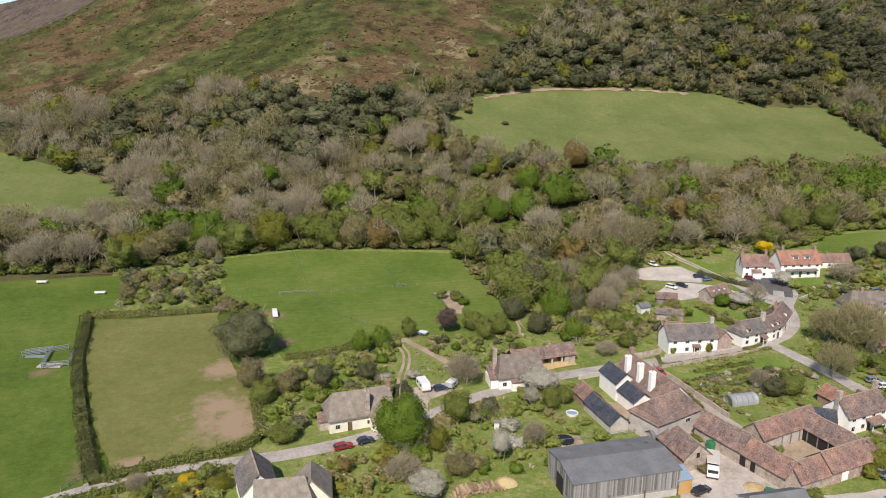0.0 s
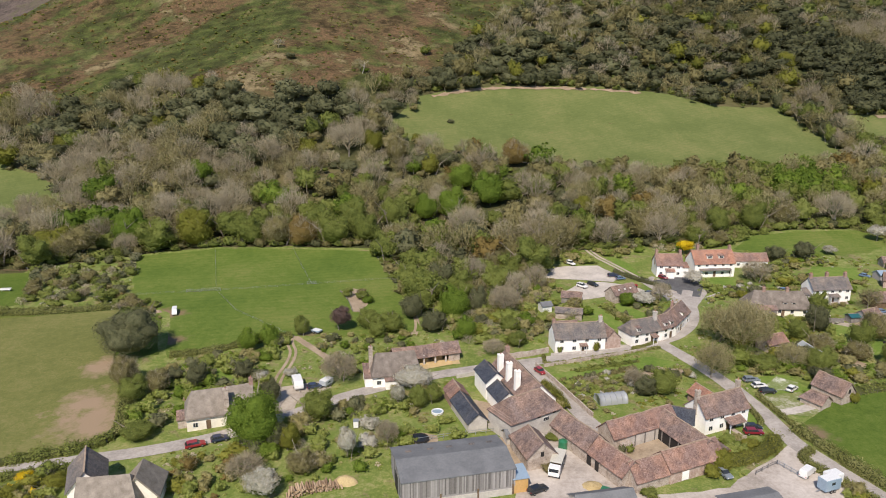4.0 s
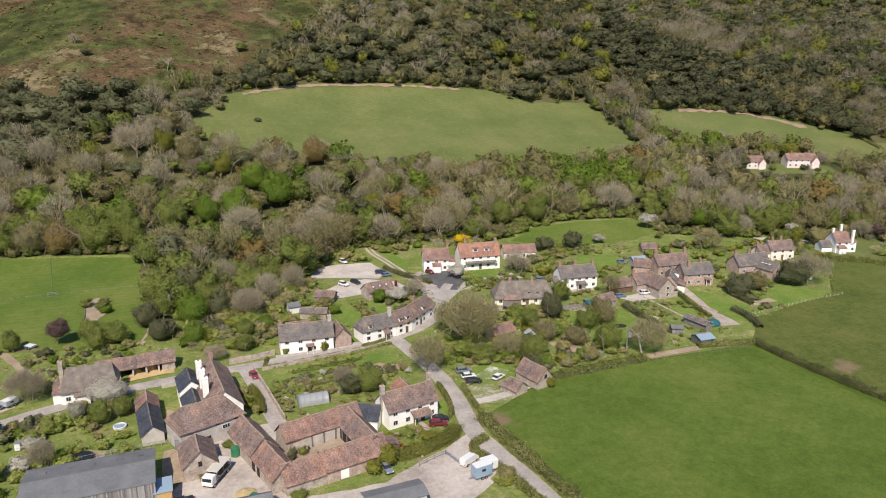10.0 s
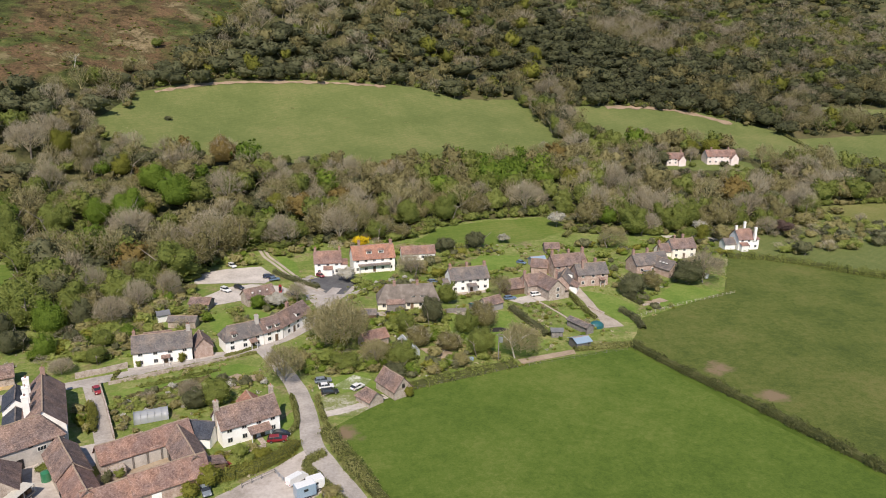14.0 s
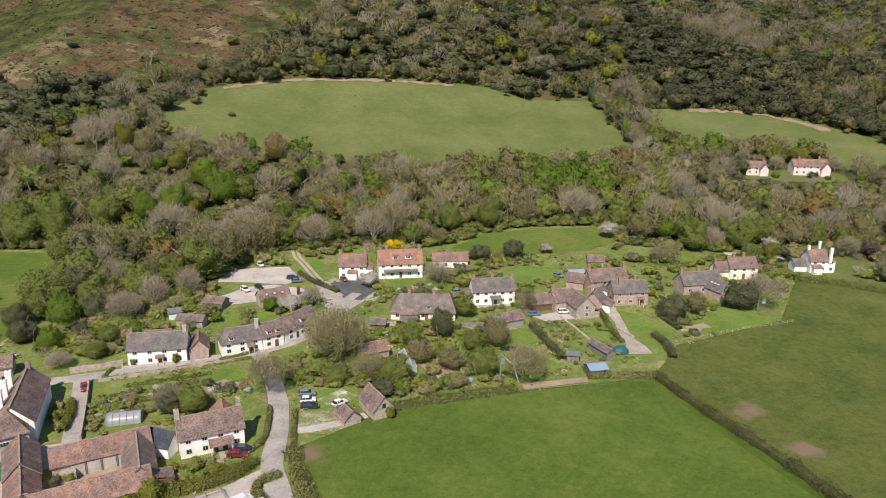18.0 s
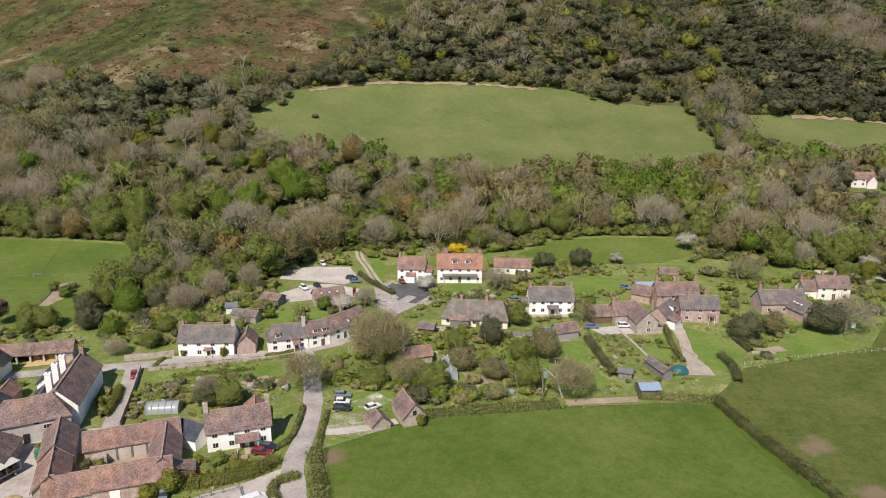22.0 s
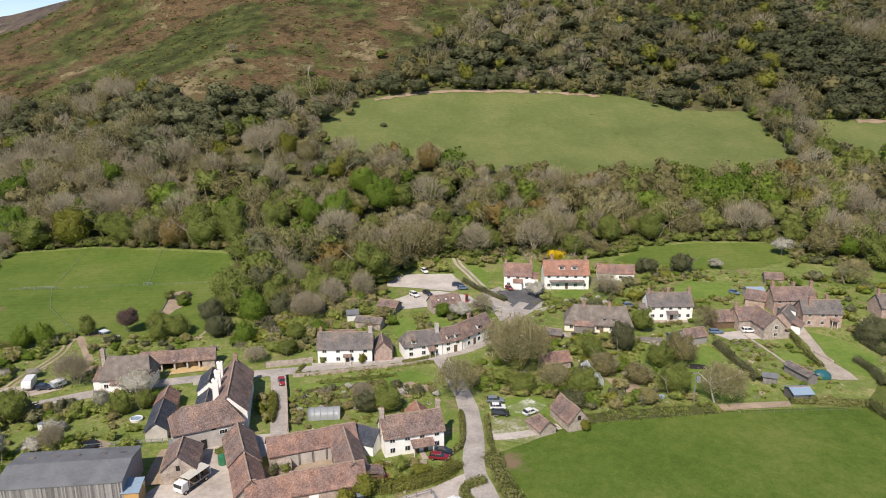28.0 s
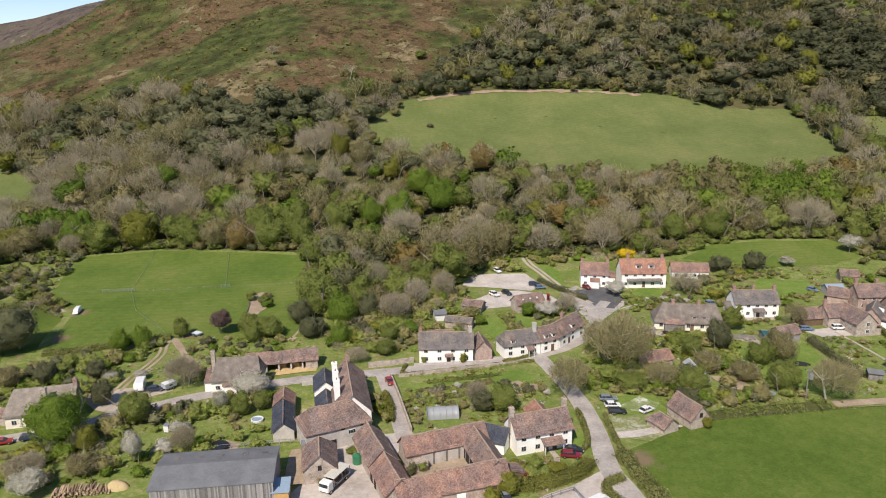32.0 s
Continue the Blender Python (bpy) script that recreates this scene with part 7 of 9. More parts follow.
for k, x, y, h, w, lab in WEST_TREES + ORCHARD_TREES + LANE_TREES + WOOD_FOOT_TREES + MIDDLE_TREES + EAST_TREES + FAR_EAST_TREES + HEATH_EDGE_TREES:
    tree(k, x, y, h, w, lab, detail=(3600 if w > 11 else 1800) if y < 200 else 900, low=k in ("mid", "fresh", "dark", "lime", "olive"))


# ---- hedges ----
def hedge(line, width, height, label, material="hedge", per=60, name="hedge", rag=0.3):
    """A hedge along a line: a dense ragged bank of leaf clumps over a woody core."""
    rng = np.random.default_rng(int(abs(line[0][0]) * 10 + abs(line[0][1])))
    pts = dense(smooth_line(line, 1), 1.2, False)
    P = np.array(pts)
    seg = np.linalg.norm(np.diff(P, axis=0), axis=1)
    total = seg.sum()
    n = int(total * per * 2.0)
    s = rng.uniform(0, total, n)
    cum = np.concatenate([[0], np.cumsum(seg)])
    i = np.clip(np.searchsorted(cum, s) - 1, 0, len(seg) - 1)
    u = ((s - cum[i]) / seg[i])[:, None]
    c = P[i] * (1 - u) + P[i + 1] * u
    d = (P[i + 1] - P[i]) / seg[i][:, None]
    side = np.stack([-d[:, 1], d[:, 0]], 1)
    swell = 1 + rag * np.array([noise.noise((a * 0.35, b * 0.35, 5)) + 0.6 * noise.noise((a * 1.1, b * 1.1, 8)) for a, b in c])
    ang = rng.uniform(-0.15, math.pi + 0.15, n)
    r = rng.uniform(0.6, 1.1, n) * swell
    off, up = np.cos(ang) * r * width / 2, np.clip(np.abs(np.sin(ang)) ** 0.6, 0, 1) * height * r
    xy = c + side * off[:, None]
    z = land(xy[:, 0], xy[:, 1]) + np.maximum(up * rng.uniform(0.75, 1.05, n), 0.1)
    p = np.concatenate([xy, z[:, None]], 1)
    out = np.concatenate([side * np.cos(ang)[:, None], np.sin(ang)[:, None]], 1) + rng.normal(size=(n, 3)) * 0.4
    out /= np.linalg.norm(out, axis=1)[:, None]
    t = np.cross(out, rng.normal(size=(n, 3)))
    t /= np.linalg.norm(t, axis=1)[:, None]
    b = np.cross(out, t)
    k = (rng.uniform(0.09, 0.19, n) * (70 / per) ** 0.4)[:, None]
    leaves = np.stack([p - t * k - b * k * 0.6, p + t * k - b * k * 0.5, p + t * k * 0.8 + b * k * 0.7, p - t * k * 0.7 + b * k * 0.6], 1)
    core = []
    for a, bb in zip(pts, pts[1:]):
        dd = np.array(bb) - np.array(a)
        nn = np.array([-dd[1], dd[0]]) / max(1e-6, np.linalg.norm(dd)) * width * 0.3
        for sgn in (-1, 1):
            q0, q1 = np.array(a) + nn * sgn, np.array(bb) + nn * sgn
            core.append([(*q0, z_at(*q0) - 0.1), (*q1, z_at(*q1) - 0.1), (*q1, z_at(*q1) + height * 0.6), (*q0, z_at(*q0) + height * 0.6)])
        q = [np.array(a) - nn, np.array(bb) - nn, np.array(bb) + nn, np.array(a) + nn]
        core.append([(*v, z_at(*v) + height * 0.6) for v in q])
    root = new(name)
    f = new("foliage", quads_mesh("foliage", leaves, MAT[material], np.repeat(np.clip(0.5 + np.array([0.7 * noise.noise((a * 0.25, b * 0.25, 2)) + 0.5 * noise.noise((a * 1.3, b * 1.3, 4)) for a, b in c]), 0, 1), 4)))
    g = new("stem_core", quads_mesh("stem_core", np.array(core), MAT["hedgecore"]))
    f.parent = g.parent = root
    return tagged(root, label, "hedge")


hedge([(-106, 197), (-100, 183), (-95, 169), (-87, 153), (-79.5, 139.5), (-72, 126), (-64, 113)], 3.2, 2.0, "overgrown field hedge beside the paddock", "darkhedge", per=80, rag=0.8)
hedge([(-106, 196), (-88, 197), (-69, 202)], 3.2, 2.0, "mixed hedge along the paddock's top", per=70, rag=0.8)
hedge([(-65, 113.5), (-55, 119), (-42, 124), (-38, 128), (-39, 140)], 2.8, 1.9, "roadside hedge below the paddock", "leaf_mid", per=70, rag=0.8)
hedge([(-73, 103.5), (-66, 107.6), (-56, 112.8), (-45, 116), (-38, 117.6)], 2.2, 2.0, "overgrown hedge on the near side of the lane", "leaf_mid", per=60, rag=0.9)
hedge([(187, 163), (191, 149), (197.5, 132), (206, 104), (224, 50)], 2.7, 2.0, "dark field hedge between pastures", "darkhedge", per=70, rag=0.7)
hedge([(104.2, 133), (107, 124), (110.5, 114), (114.5, 103), (120, 85), (130, 55)], 3.3, 1.8, "rough brown-green hedge along the lane", "hedge", per=80, rag=0.6)
hedge([(122.5, 148.3), (135, 152.2), (152, 156.4)], 3.6, 2.0, "rough bramble hedge at the field edge", "leaf_mid", per=60, rag=1.0)
hedge([(170, 162.5), (178, 162.8), (187, 163)], 2.4, 1.5, "rough bramble hedge at the field edge", per=60)
hedge([(258, 230), (275, 224), (296, 201), (330, 186), (365, 170)], 4.0, 2.6, "thick hedge along the far pasture", "leaf_mid", per=70, rag=0.7)
hedge([(80.5, 118.5), (84, 120.0), (88, 120.5), (92, 122.5), (96.5, 126.0), (97.8, 129)], 3.6, 2.2, "tall yellow-green hedge around the farm cottage garden", "limehedge", per=120)
hedge([(97.0, 149.5), (98.0, 143), (98.4, 136), (96.5, 133)], 1.2, 1.4, "clipped hedge beside the lane", per=80)
hedge([(102.6, 148), (103.6, 140), (104.5, 134)], 1.3, 1.3, "clipped lane hedge beside parked cars", per=80)
hedge([(90.7, 237.7), (96.8, 229.3), (105.4, 220.5)], 1.6, 1.8, "dark clipped hedge along the track", "leaf_dark", per=80)
hedge([(79.6, 204.1), (82.0, 197.0), (84.2, 190.1)], 1.8, 1.9, "tall clipped garden hedge", per=90)
hedge([(161.8, 193.6), (164.5, 181), (166.0, 172)], 2.2, 2.2, "tall dark garden hedge", "leaf_dark", per=90)
hedge([(194.6, 187), (196.2, 180), (194.8, 172.5)], 2.2, 1.8, "dark garden hedge beside the drive", "leaf_dark", per=90)
hedge([(201.6, 199), (203.5, 190.5)], 1.8, 1.6, "dark clipped garden hedge", "leaf_dark", per=90)
hedge([(184.6, 204.5), (183.6, 190), (184.6, 182)], 1.6, 1.6, "hedge along the gravel drive", per=80)
hedge([(53.6, 153), (56.0, 147), (57.2, 140.6)], 2.0, 1.9, "rounded garden hedge beside the farm lane", "limehedge", per=110)
hedge([(80.2, 173.6), (85, 176), (88.0, 178.3)], 1.0, 0.9, "low clipped hedge before a white cottage", per=90)
hedge([(56, 169.5), (64, 170.0), (75, 174.0), (83, 177.6)][:1] + [(55.5, 163.2), (64, 166.2), (73, 169.4), (84, 173.2), (88, 174.6)], 1.0, 0.9, "low straggling hedge along the garden wall", per=60)
for line, mat in (([(60.5, 155.6), (69, 158.4), (78, 162.2)], "leaf_olive"), ([(62, 151.4), (70, 154.2), (77, 157)], "hedge"), ([(62.5, 160.2), (72, 163.4), (80, 166.2)], "leaf_mid"), ([(64, 148.6), (70, 150.4)], "leaf_olive")):
    hedge(line, 1.5, 0.8, "low row of herbs and bushes in the walled garden", mat, per=70, name="planting_row", rag=0.9)
hedge([(-12, 181), (-20, 178), (-32, 170), (-41, 168)], 3.0, 1.7, "mixed garden hedge below the playing field", per=60)
hedge([(-44, 149), (-40.5, 139), (-36.5, 128.5)], 3.0, 2.2, "overgrown garden hedge beside the paddock", per=70)
hedge([(103.5, 124.5), (106.5, 116), (110, 108), (115, 95)][:1] + [(99, 121.5), (103, 114.5), (107, 106), (112, 92)], 2.0, 1.6, "scrubby hedge beside the yard entrance", per=80)
hedge([(204, 292), (216, 276), (205, 262)], 2.6, 1.8, "hedge around the small paddock", per=50)
for i in range(30):
    r1, r2 = (i * 0.618) % 1, (i * 0.377 + 0.2) % 1
    k = ("bare", "bud", "mid", "bare", "olive", "dark")[i % 6]
    tree(k, 248 + 9 * r2 - 6 * max(0, i - 20) / 10, 379 + 2.6 * i, 6.5 + 5 * r1, 7 + 4 * r2, EDGE_WORDS[k], group="trees along the wood's edge", detail=400, low=k in ("mid", "dark", "olive"))
hedge([(398, 345), (399, 372), (399, 394)], 3.0, 2.0, "hillside hedge between far pastures", per=40)
hedge([(330, 266), (338, 286), (400, 330), (440, 340)], 4.0, 3.0, "hedge below the far pastures", per=40)

# ---- shrubs in the gardens ----
def near_house(x, y, m=1.4):
    for a, b, w in HOUSES:
        ax, ay, bx, by = *a, *b
        L2 = (bx - ax) ** 2 + (by - ay) ** 2
        t = max(-0.05, min(1.05, ((x - ax) * (bx - ax) + (y - ay) * (by - ay)) / L2))
        if math.hypot(x - ax - t * (bx - ax), y - ay - t * (by - ay)) < w / 2 + m:
            return True
    return False


ROADS = [([(-75, 104), (-42, 120), (-16.8, 129.2), (5.9, 146), (14.6, 151.4), (35.7, 160.7), (59.1, 167.6), (89.8, 178.9), (96.9, 184.3), (102.9, 192.4), (106.5, 202.3), (111.1, 220.1)], 3.2), ([(88.5, 179), (97, 157.8), (100.8, 137), (101, 128), (108, 110)], 3.0), ([(50.5, 165), (54.9, 153.9), (60.8, 136.2), (64.5, 128)], 2.6), ([(84, 262), (90, 241), (104, 219)], 2.4), ([(187, 207), (186.3, 195), (189.4, 175)], 3.0), ([(-10, 183), (-10.5, 150)], 2.0), ([(171.5, 201), (178.5, 172)], 1.2)]
YARDS = [[(46, 133), (61, 137), (61, 126), (82, 113), (101, 128), (104, 112), (90, 96), (30, 96)], [(63, 245), (93, 245), (98, 218), (73, 209), (68, 217)], [(101, 229), (117, 236), (118, 224), (106, 214)], [(163, 202), (180, 204), (178, 198), (166, 196)], [(-19, 147), (2, 155), (3, 150), (-10, 141)], [(101, 148), (114, 150), (116, 141), (104, 139)], [(64, 115), (80, 121), (76, 130), (64, 125)], [(64, 140), (72, 140), (72, 147), (64, 147)], [(22, 160), (33, 163), (33, 168), (22, 165)]]


def blocked(x, y):
    if near_house(x, y):
        return True
    for line, w in ROADS:
        for (ax, ay), (bx, by) in zip(line, line[1:]):
            L2 = (bx - ax) ** 2 + (by - ay) ** 2
            t = max(0, min(1, ((x - ax) * (bx - ax) + (y - ay) * (by - ay)) / L2))
            if math.hypot(x - ax - t * (bx - ax), y - ay - t * (by - ay)) < w:
                return True
    polys = YARDS + [v for k, v in LAWNS.items()] + [F_BIG, F_RIGHT, F_PITCH, F_KHAKI, F_LEFT, F_HOTEL]
    return any(within(p, x, y) for p in polys)


SHRUB_WORDS = {"garden": "leafy light green shrub in a village garden", "tawny": "budding tawny shrub in a village garden", "mid": "leafy green shrub in a village garden", "dark": "dark evergreen shrub in a village garden", "olive": "budding olive-green shrub in a village garden", "fresh": "fresh light green shrub in a village garden", "lime": "yellow-green shrub in a village garden", "bare": "bare twiggy shrub in a village garden", "blossom": "white blossoming shrub in a village garden", "purple": "russet-leaved shrub in a village garden", "orange": "bronze budding shrub in a village garden", "gorse": "bright yellow shrub in a village garden"}


def scatter_shrubs():
    rs = random.Random(21)
    # rough outline, how many, least and greatest height, kinds
    walled_gardens = [
        ([(-2, 133), (8, 142), (20, 148.5), (31, 152.5), (32, 148), (22, 144), (10, 137), (2, 129)], 16, 1.8, 4.2, "mid dark mid fresh olive"),
        ([(-12, 128), (-4, 137), (-1, 144), (4, 141), (0, 131), (-8, 122)], 9, 2.0, 4.5, "dark mid dark olive"),
        ([(-60, 98), (-38, 104), (-36, 116), (-46, 120), (-62, 112)], 12, 1.6, 3.4, "mid dark olive lime"),
        ([(50.5, 160), (54, 160.5), (59.5, 141), (56, 139.5), (52.6, 146)], 16, 1.0, 2.6, "mid fresh lime olive"),
        ([(56.5, 158), (58.5, 158), (64.5, 141), (62.5, 139.5)], 12, 0.9, 2.4, "mid olive bare olive"),
        ([(56, 140), (75, 148), (92, 157), (90, 163), (60, 156)], 24, 1.0, 2.6, "mid olive bare dark blossom mid"),
    ]
    lane_gardens = [
        ([(36, 176), (60, 176), (75, 200), (66, 230), (40, 205)], 44, 1.6, 5.0, "mid olive mid fresh bare dark olive"),
        ([(74, 184), (95, 196), (100, 212), (78, 207)], 20, 1.0, 3.0, "mid dark olive fresh"),
        ([(97, 150), (107, 160), (104, 178), (92, 168)], 10, 1.2, 3.0, "mid olive fresh"),
        ([(104, 160), (120, 152), (150, 160), (144, 195), (118, 198), (108, 190)], 56, 1.2, 4.4, "mid fresh mid fresh dark olive lime olive"),
        ([(112, 198), (160, 203), (162, 212), (118, 224)], 16, 1.0, 2.8, "mid dark olive fresh"),
        ([(118, 212), (165, 218), (164, 256), (146, 258), (118, 246)], 34, 1.4, 4.2, "mid dark olive mid lime"),
    ]
    middle_gardens = [
        ([(162, 214), (182, 230), (182, 256), (163, 258)], 14, 1.0, 2.6, "mid dark olive fresh"),
        ([(163, 170), (184, 172), (184, 198), (164, 198)], 18, 0.8, 2.0, "mid olive fresh bare"),
        ([(190, 205), (232, 208), (262, 232), (262, 256), (190, 250)], 52, 1.4, 4.4, "mid olive dark mid lime fresh"),
        ([(202, 186), (214, 186), (226, 210), (204, 206)], 14, 1.0, 2.6, "dark mid fresh olive"),
        ([(-12, 108), (34, 122), (34, 150), (16, 150), (-10, 122)], 40, 1.0, 3.4, "mid fresh olive bare mid fresh mid blossom olive mid"),
        ([(-42, 130), (-26, 128), (-8, 150), (-12, 180), (-38, 166)], 52, 1.2, 4.0, "mid dark mid olive fresh mid"),
    ]
    east_gardens = [
        ([(-107, 200), (-70, 203), (-82, 250), (-112, 236)], 50, 1.6, 4.6, "mid dark mid bare dark olive"),
        ([(-70, 200), (-52, 192), (-62, 212), (-74, 214)], 14, 1.2, 3.6, "orange mid olive bare"),
        ([(-64, 96), (-38, 100), (-38, 118), (-60, 112)], 14, 1.2, 3.0, "lime mid mid gorse"),
        ([(-22, 108), (-8, 108), (-6, 126), (-22, 122)], 16, 1.2, 3.2, "mid orange olive lime"),
        ([(0, 155), (24, 160), (20, 186), (-8, 184)], 26, 1.0, 2.8, "mid olive dark mid fresh"),
        ([(76, 113), (90, 120), (94, 130), (82, 130)], 12, 1.2, 2.8, "lime olive lime mid"),
    ]
    west_gardens = [
        ([(99, 108), (106, 108), (104, 119), (98, 118)], 8, 1.2, 2.4, "mid lime olive"),
        ([(-1, 210), (2, 200), (9, 200), (11, 208), (4, 218)], 12, 1.0, 2.6, "mid olive fresh bare"),
        ([(14, 188), (24, 186), (36, 178), (58, 181), (62, 200), (54, 212), (40, 214), (24, 222), (16, 226)], 46, 1.6, 4.6, "mid olive fresh bare mid olive lime"),
        ([(56, 232), (70, 254), (104, 262), (140, 266), (142, 262), (106, 257), (74, 250), (64, 231)], 30, 1.5, 4.0, "mid olive fresh bare"),
        ([(112, 178), (126, 176), (150, 180), (150, 198), (122, 198)], 34, 0.7, 2.2, "mid lime fresh olive mid fresh blossom"),
        ([(140, 217), (164, 219), (180, 232), (178, 250), (150, 250)], 26, 0.8, 2.4, "mid lime fresh olive mid dark"),
    ]
    fringes = [
        ([(98, 213), (140, 208), (146, 222), (120, 232)], 24, 0.7, 2.2, "mid olive blossom fresh dark lime"),
        ([(164, 168), (184, 168), (184, 196), (166, 196)], 16, 0.6, 1.5, "mid olive fresh lime"),
        ([(284, 226), (345, 232), (344, 278), (300, 258), (263, 256), (263, 247), (284, 246)], 44, 2.4, 6.5, "mid olive bare dark mid olive bare"),
        ([(248, 232), (262, 230), (262, 254), (246, 254)], 12, 1.2, 3.5, "mid olive dark fresh"),
        ([(50, 100), (92, 148), (60, 150)], 8, 0.8, 1.6, "mid lime olive"),
        ([(66, 232), (92, 246), (104, 262), (72, 256)], 16, 1.4, 4.0, "mid olive fresh"),
    ]
    zones = walled_gardens + lane_gardens + middle_gardens + east_gardens + west_gardens + fringes
    n, rest, protos, rng = 0, {}, {}, np.random.default_rng(9)
    for poly, count, h0, h1, kinds in zones:
        xs, ys = [p[0] for p in poly], [p[1] for p in poly]
        ks = kinds.split()
        count = int(count * 2.5)
        for _ in range(count * 3):
            if count <= 0:
                break
            x, y = rs.uniform(min(xs), max(xs)), rs.uniform(min(ys), max(ys))
            if not within(poly, x, y) or blocked(x, y):
                continue
            k = rs.choice(ks)
            k = {"mid": "garden", "olive": "tawny"}.get(k, k) if x > -48 else k
            hh = rs.uniform(h0, h1) * (1.0 if n % 5 == 0 else 0.78)
            ww = hh * rs.uniform(1.1, 1.9)
            if n % 5 == 0 and (y < 225 or x > 262):
                tree(k, x, y, hh, ww, SHRUB_WORDS[k], "shrub", "shrub", 330, True, "garden shrubs")
            else:
                mat, wide, _, lobes, bare = KINDS[k]
                if k not in protos:
                    protos[k] = [crown(rng, 170, 0.062, (wide, wide, 0.52), lobes, (8, 5), 0.88) if bare < 1 else (fan(rng, 260, (wide, wide, 0.46), 0.1, 0.007, 7), None) for _ in range(3)]
                q, t, skins, st = rest.setdefault(mat, ([], [], [], []))
                sprays, skin = rs.choice(protos[k])
                s = ww / (2 * wide)
                size, at = np.array([s * rs.choice((-1, 1)), s, hh]), np.array([x, y, z_at(x, y) + (0.45 * hh if bare < 1 else 0.0)])
                q.append(sprays * size + at)
                t.append(np.full(len(sprays) * 3, 0.2 + 0.8 * rs.random()))
                if skin is not None:
                    skins.append(skin * size + at)
                    st.append(0.75)
            count -= 1
            n += 1
    for mat, (q, t, skins, st) in sorted(rest.items()):
        tagged(new("shrubbery", crown_mesh("shrubbery", np.concatenate(q), skins, MAT[mat], np.concatenate(t), st)), "low mixed undergrowth in the village gardens", "shrubbery", kind="stuff")


scatter_shrubs()


def herbage():
    """Flowers, herbs, dead stalks and low plants that fill the gardens and orchards between the shrubs."""
    rng = np.random.default_rng(31)
    protos = [crown(rng, 16, 0.2, (0.5, 0.5, 0.4), 4, (5, 4))[0] for _ in range(6)]
    bins = {}
    mats = ("leaf_garden", "leaf_fresh", "leaf_tawny", "leaf_lime", "leaf_garden", "leaf_tawny", "twig", "leaf_garden", "leaf_fresh", "blossom")
    for (x0, y0, x1, y1), n in (((-42, 104, 36, 186), 1500), ((54, 138, 100, 176), 800), ((36, 174, 104, 232), 1100), ((98, 148, 166, 222), 1900), ((118, 222, 200, 262), 900), ((162, 166, 262, 256), 1500), ((76, 110, 104, 136), 200), ((-108, 198, -52, 250), 700)):
        x, y = rng.uniform(x0, x1, n), rng.uniform(y0, y1, n)
        for a, b in zip(x, y):
            bed = noise.noise((a * 0.11, b * 0.11, 21))
            if bed < rng.uniform(-0.25, 0.2) or blocked(a, b):
                continue
            k = int(min(max(noise.noise((a * 0.2, b * 0.2, 40)) * 8 + 5 + rng.normal() * 1.6, 0), len(mats) - 1))
            h = rng.uniform(0.3, 1.0)
            w = h * rng.uniform(1.0, 2.4)
            q, t = bins.setdefault(mats[k], ([], []))
            q.append(protos[rng.integers(6)] * np.array([w, w, h]) + np.array([a, b, z_at(a, b) + 0.3 * h]))
            t.append(np.full(48, rng.uniform(0.2, 1.1)))
    for mat, (q, t) in sorted(bins.items()):
        tagged(new("herbage", crown_mesh("herbage", np.concatenate(q), [], MAT[mat], np.concatenate(t))), "low herbs, flowers and stalks filling the gardens", "herbage", kind="stuff")


herbage()

# climbing plants against walls
for k, x, y, h, w, lab in (("lime", 70.2, 171.9, 3.2, 2.6, "yellow-green climber on a white cottage wall"), ("mid", 60.4, 170.6, 2.6, 1.6, "dark climber beside a cottage door"), ("lime", 82.4, 117.6, 4.6, 5.0, "golden ivy over the byre's end"), ("lime", 80.0, 115.4, 3.0, 4.0, "golden ivy over the byre's end"), ("lime", 123.2, 144.5, 3.0, 2.6, "ivy on the stone barn"), ("mid", 66.4, 123.6, 2.6, 2.6, "green bush in the courtyard"), ("dark", 64.6, 122.2, 2.8, 2.4, "dark bush in the courtyard"), ("mid", 66.5, 109.4, 1.8, 4.0, "weeds along the byre wall"), ("olive", 49.5, 116.8, 2.2, 3.0, "weeds under the stable gable"), ("mid", 52, 128.6, 1.4, 3.6, "rough grass clump beside the byre")):
    tree(k, x, y, h, w, lab, "climber" if "ivy" in lab or "climber" in lab else "shrub", "climbing plant" if "ivy" in lab or "climber" in lab else "shrub", 330, True)


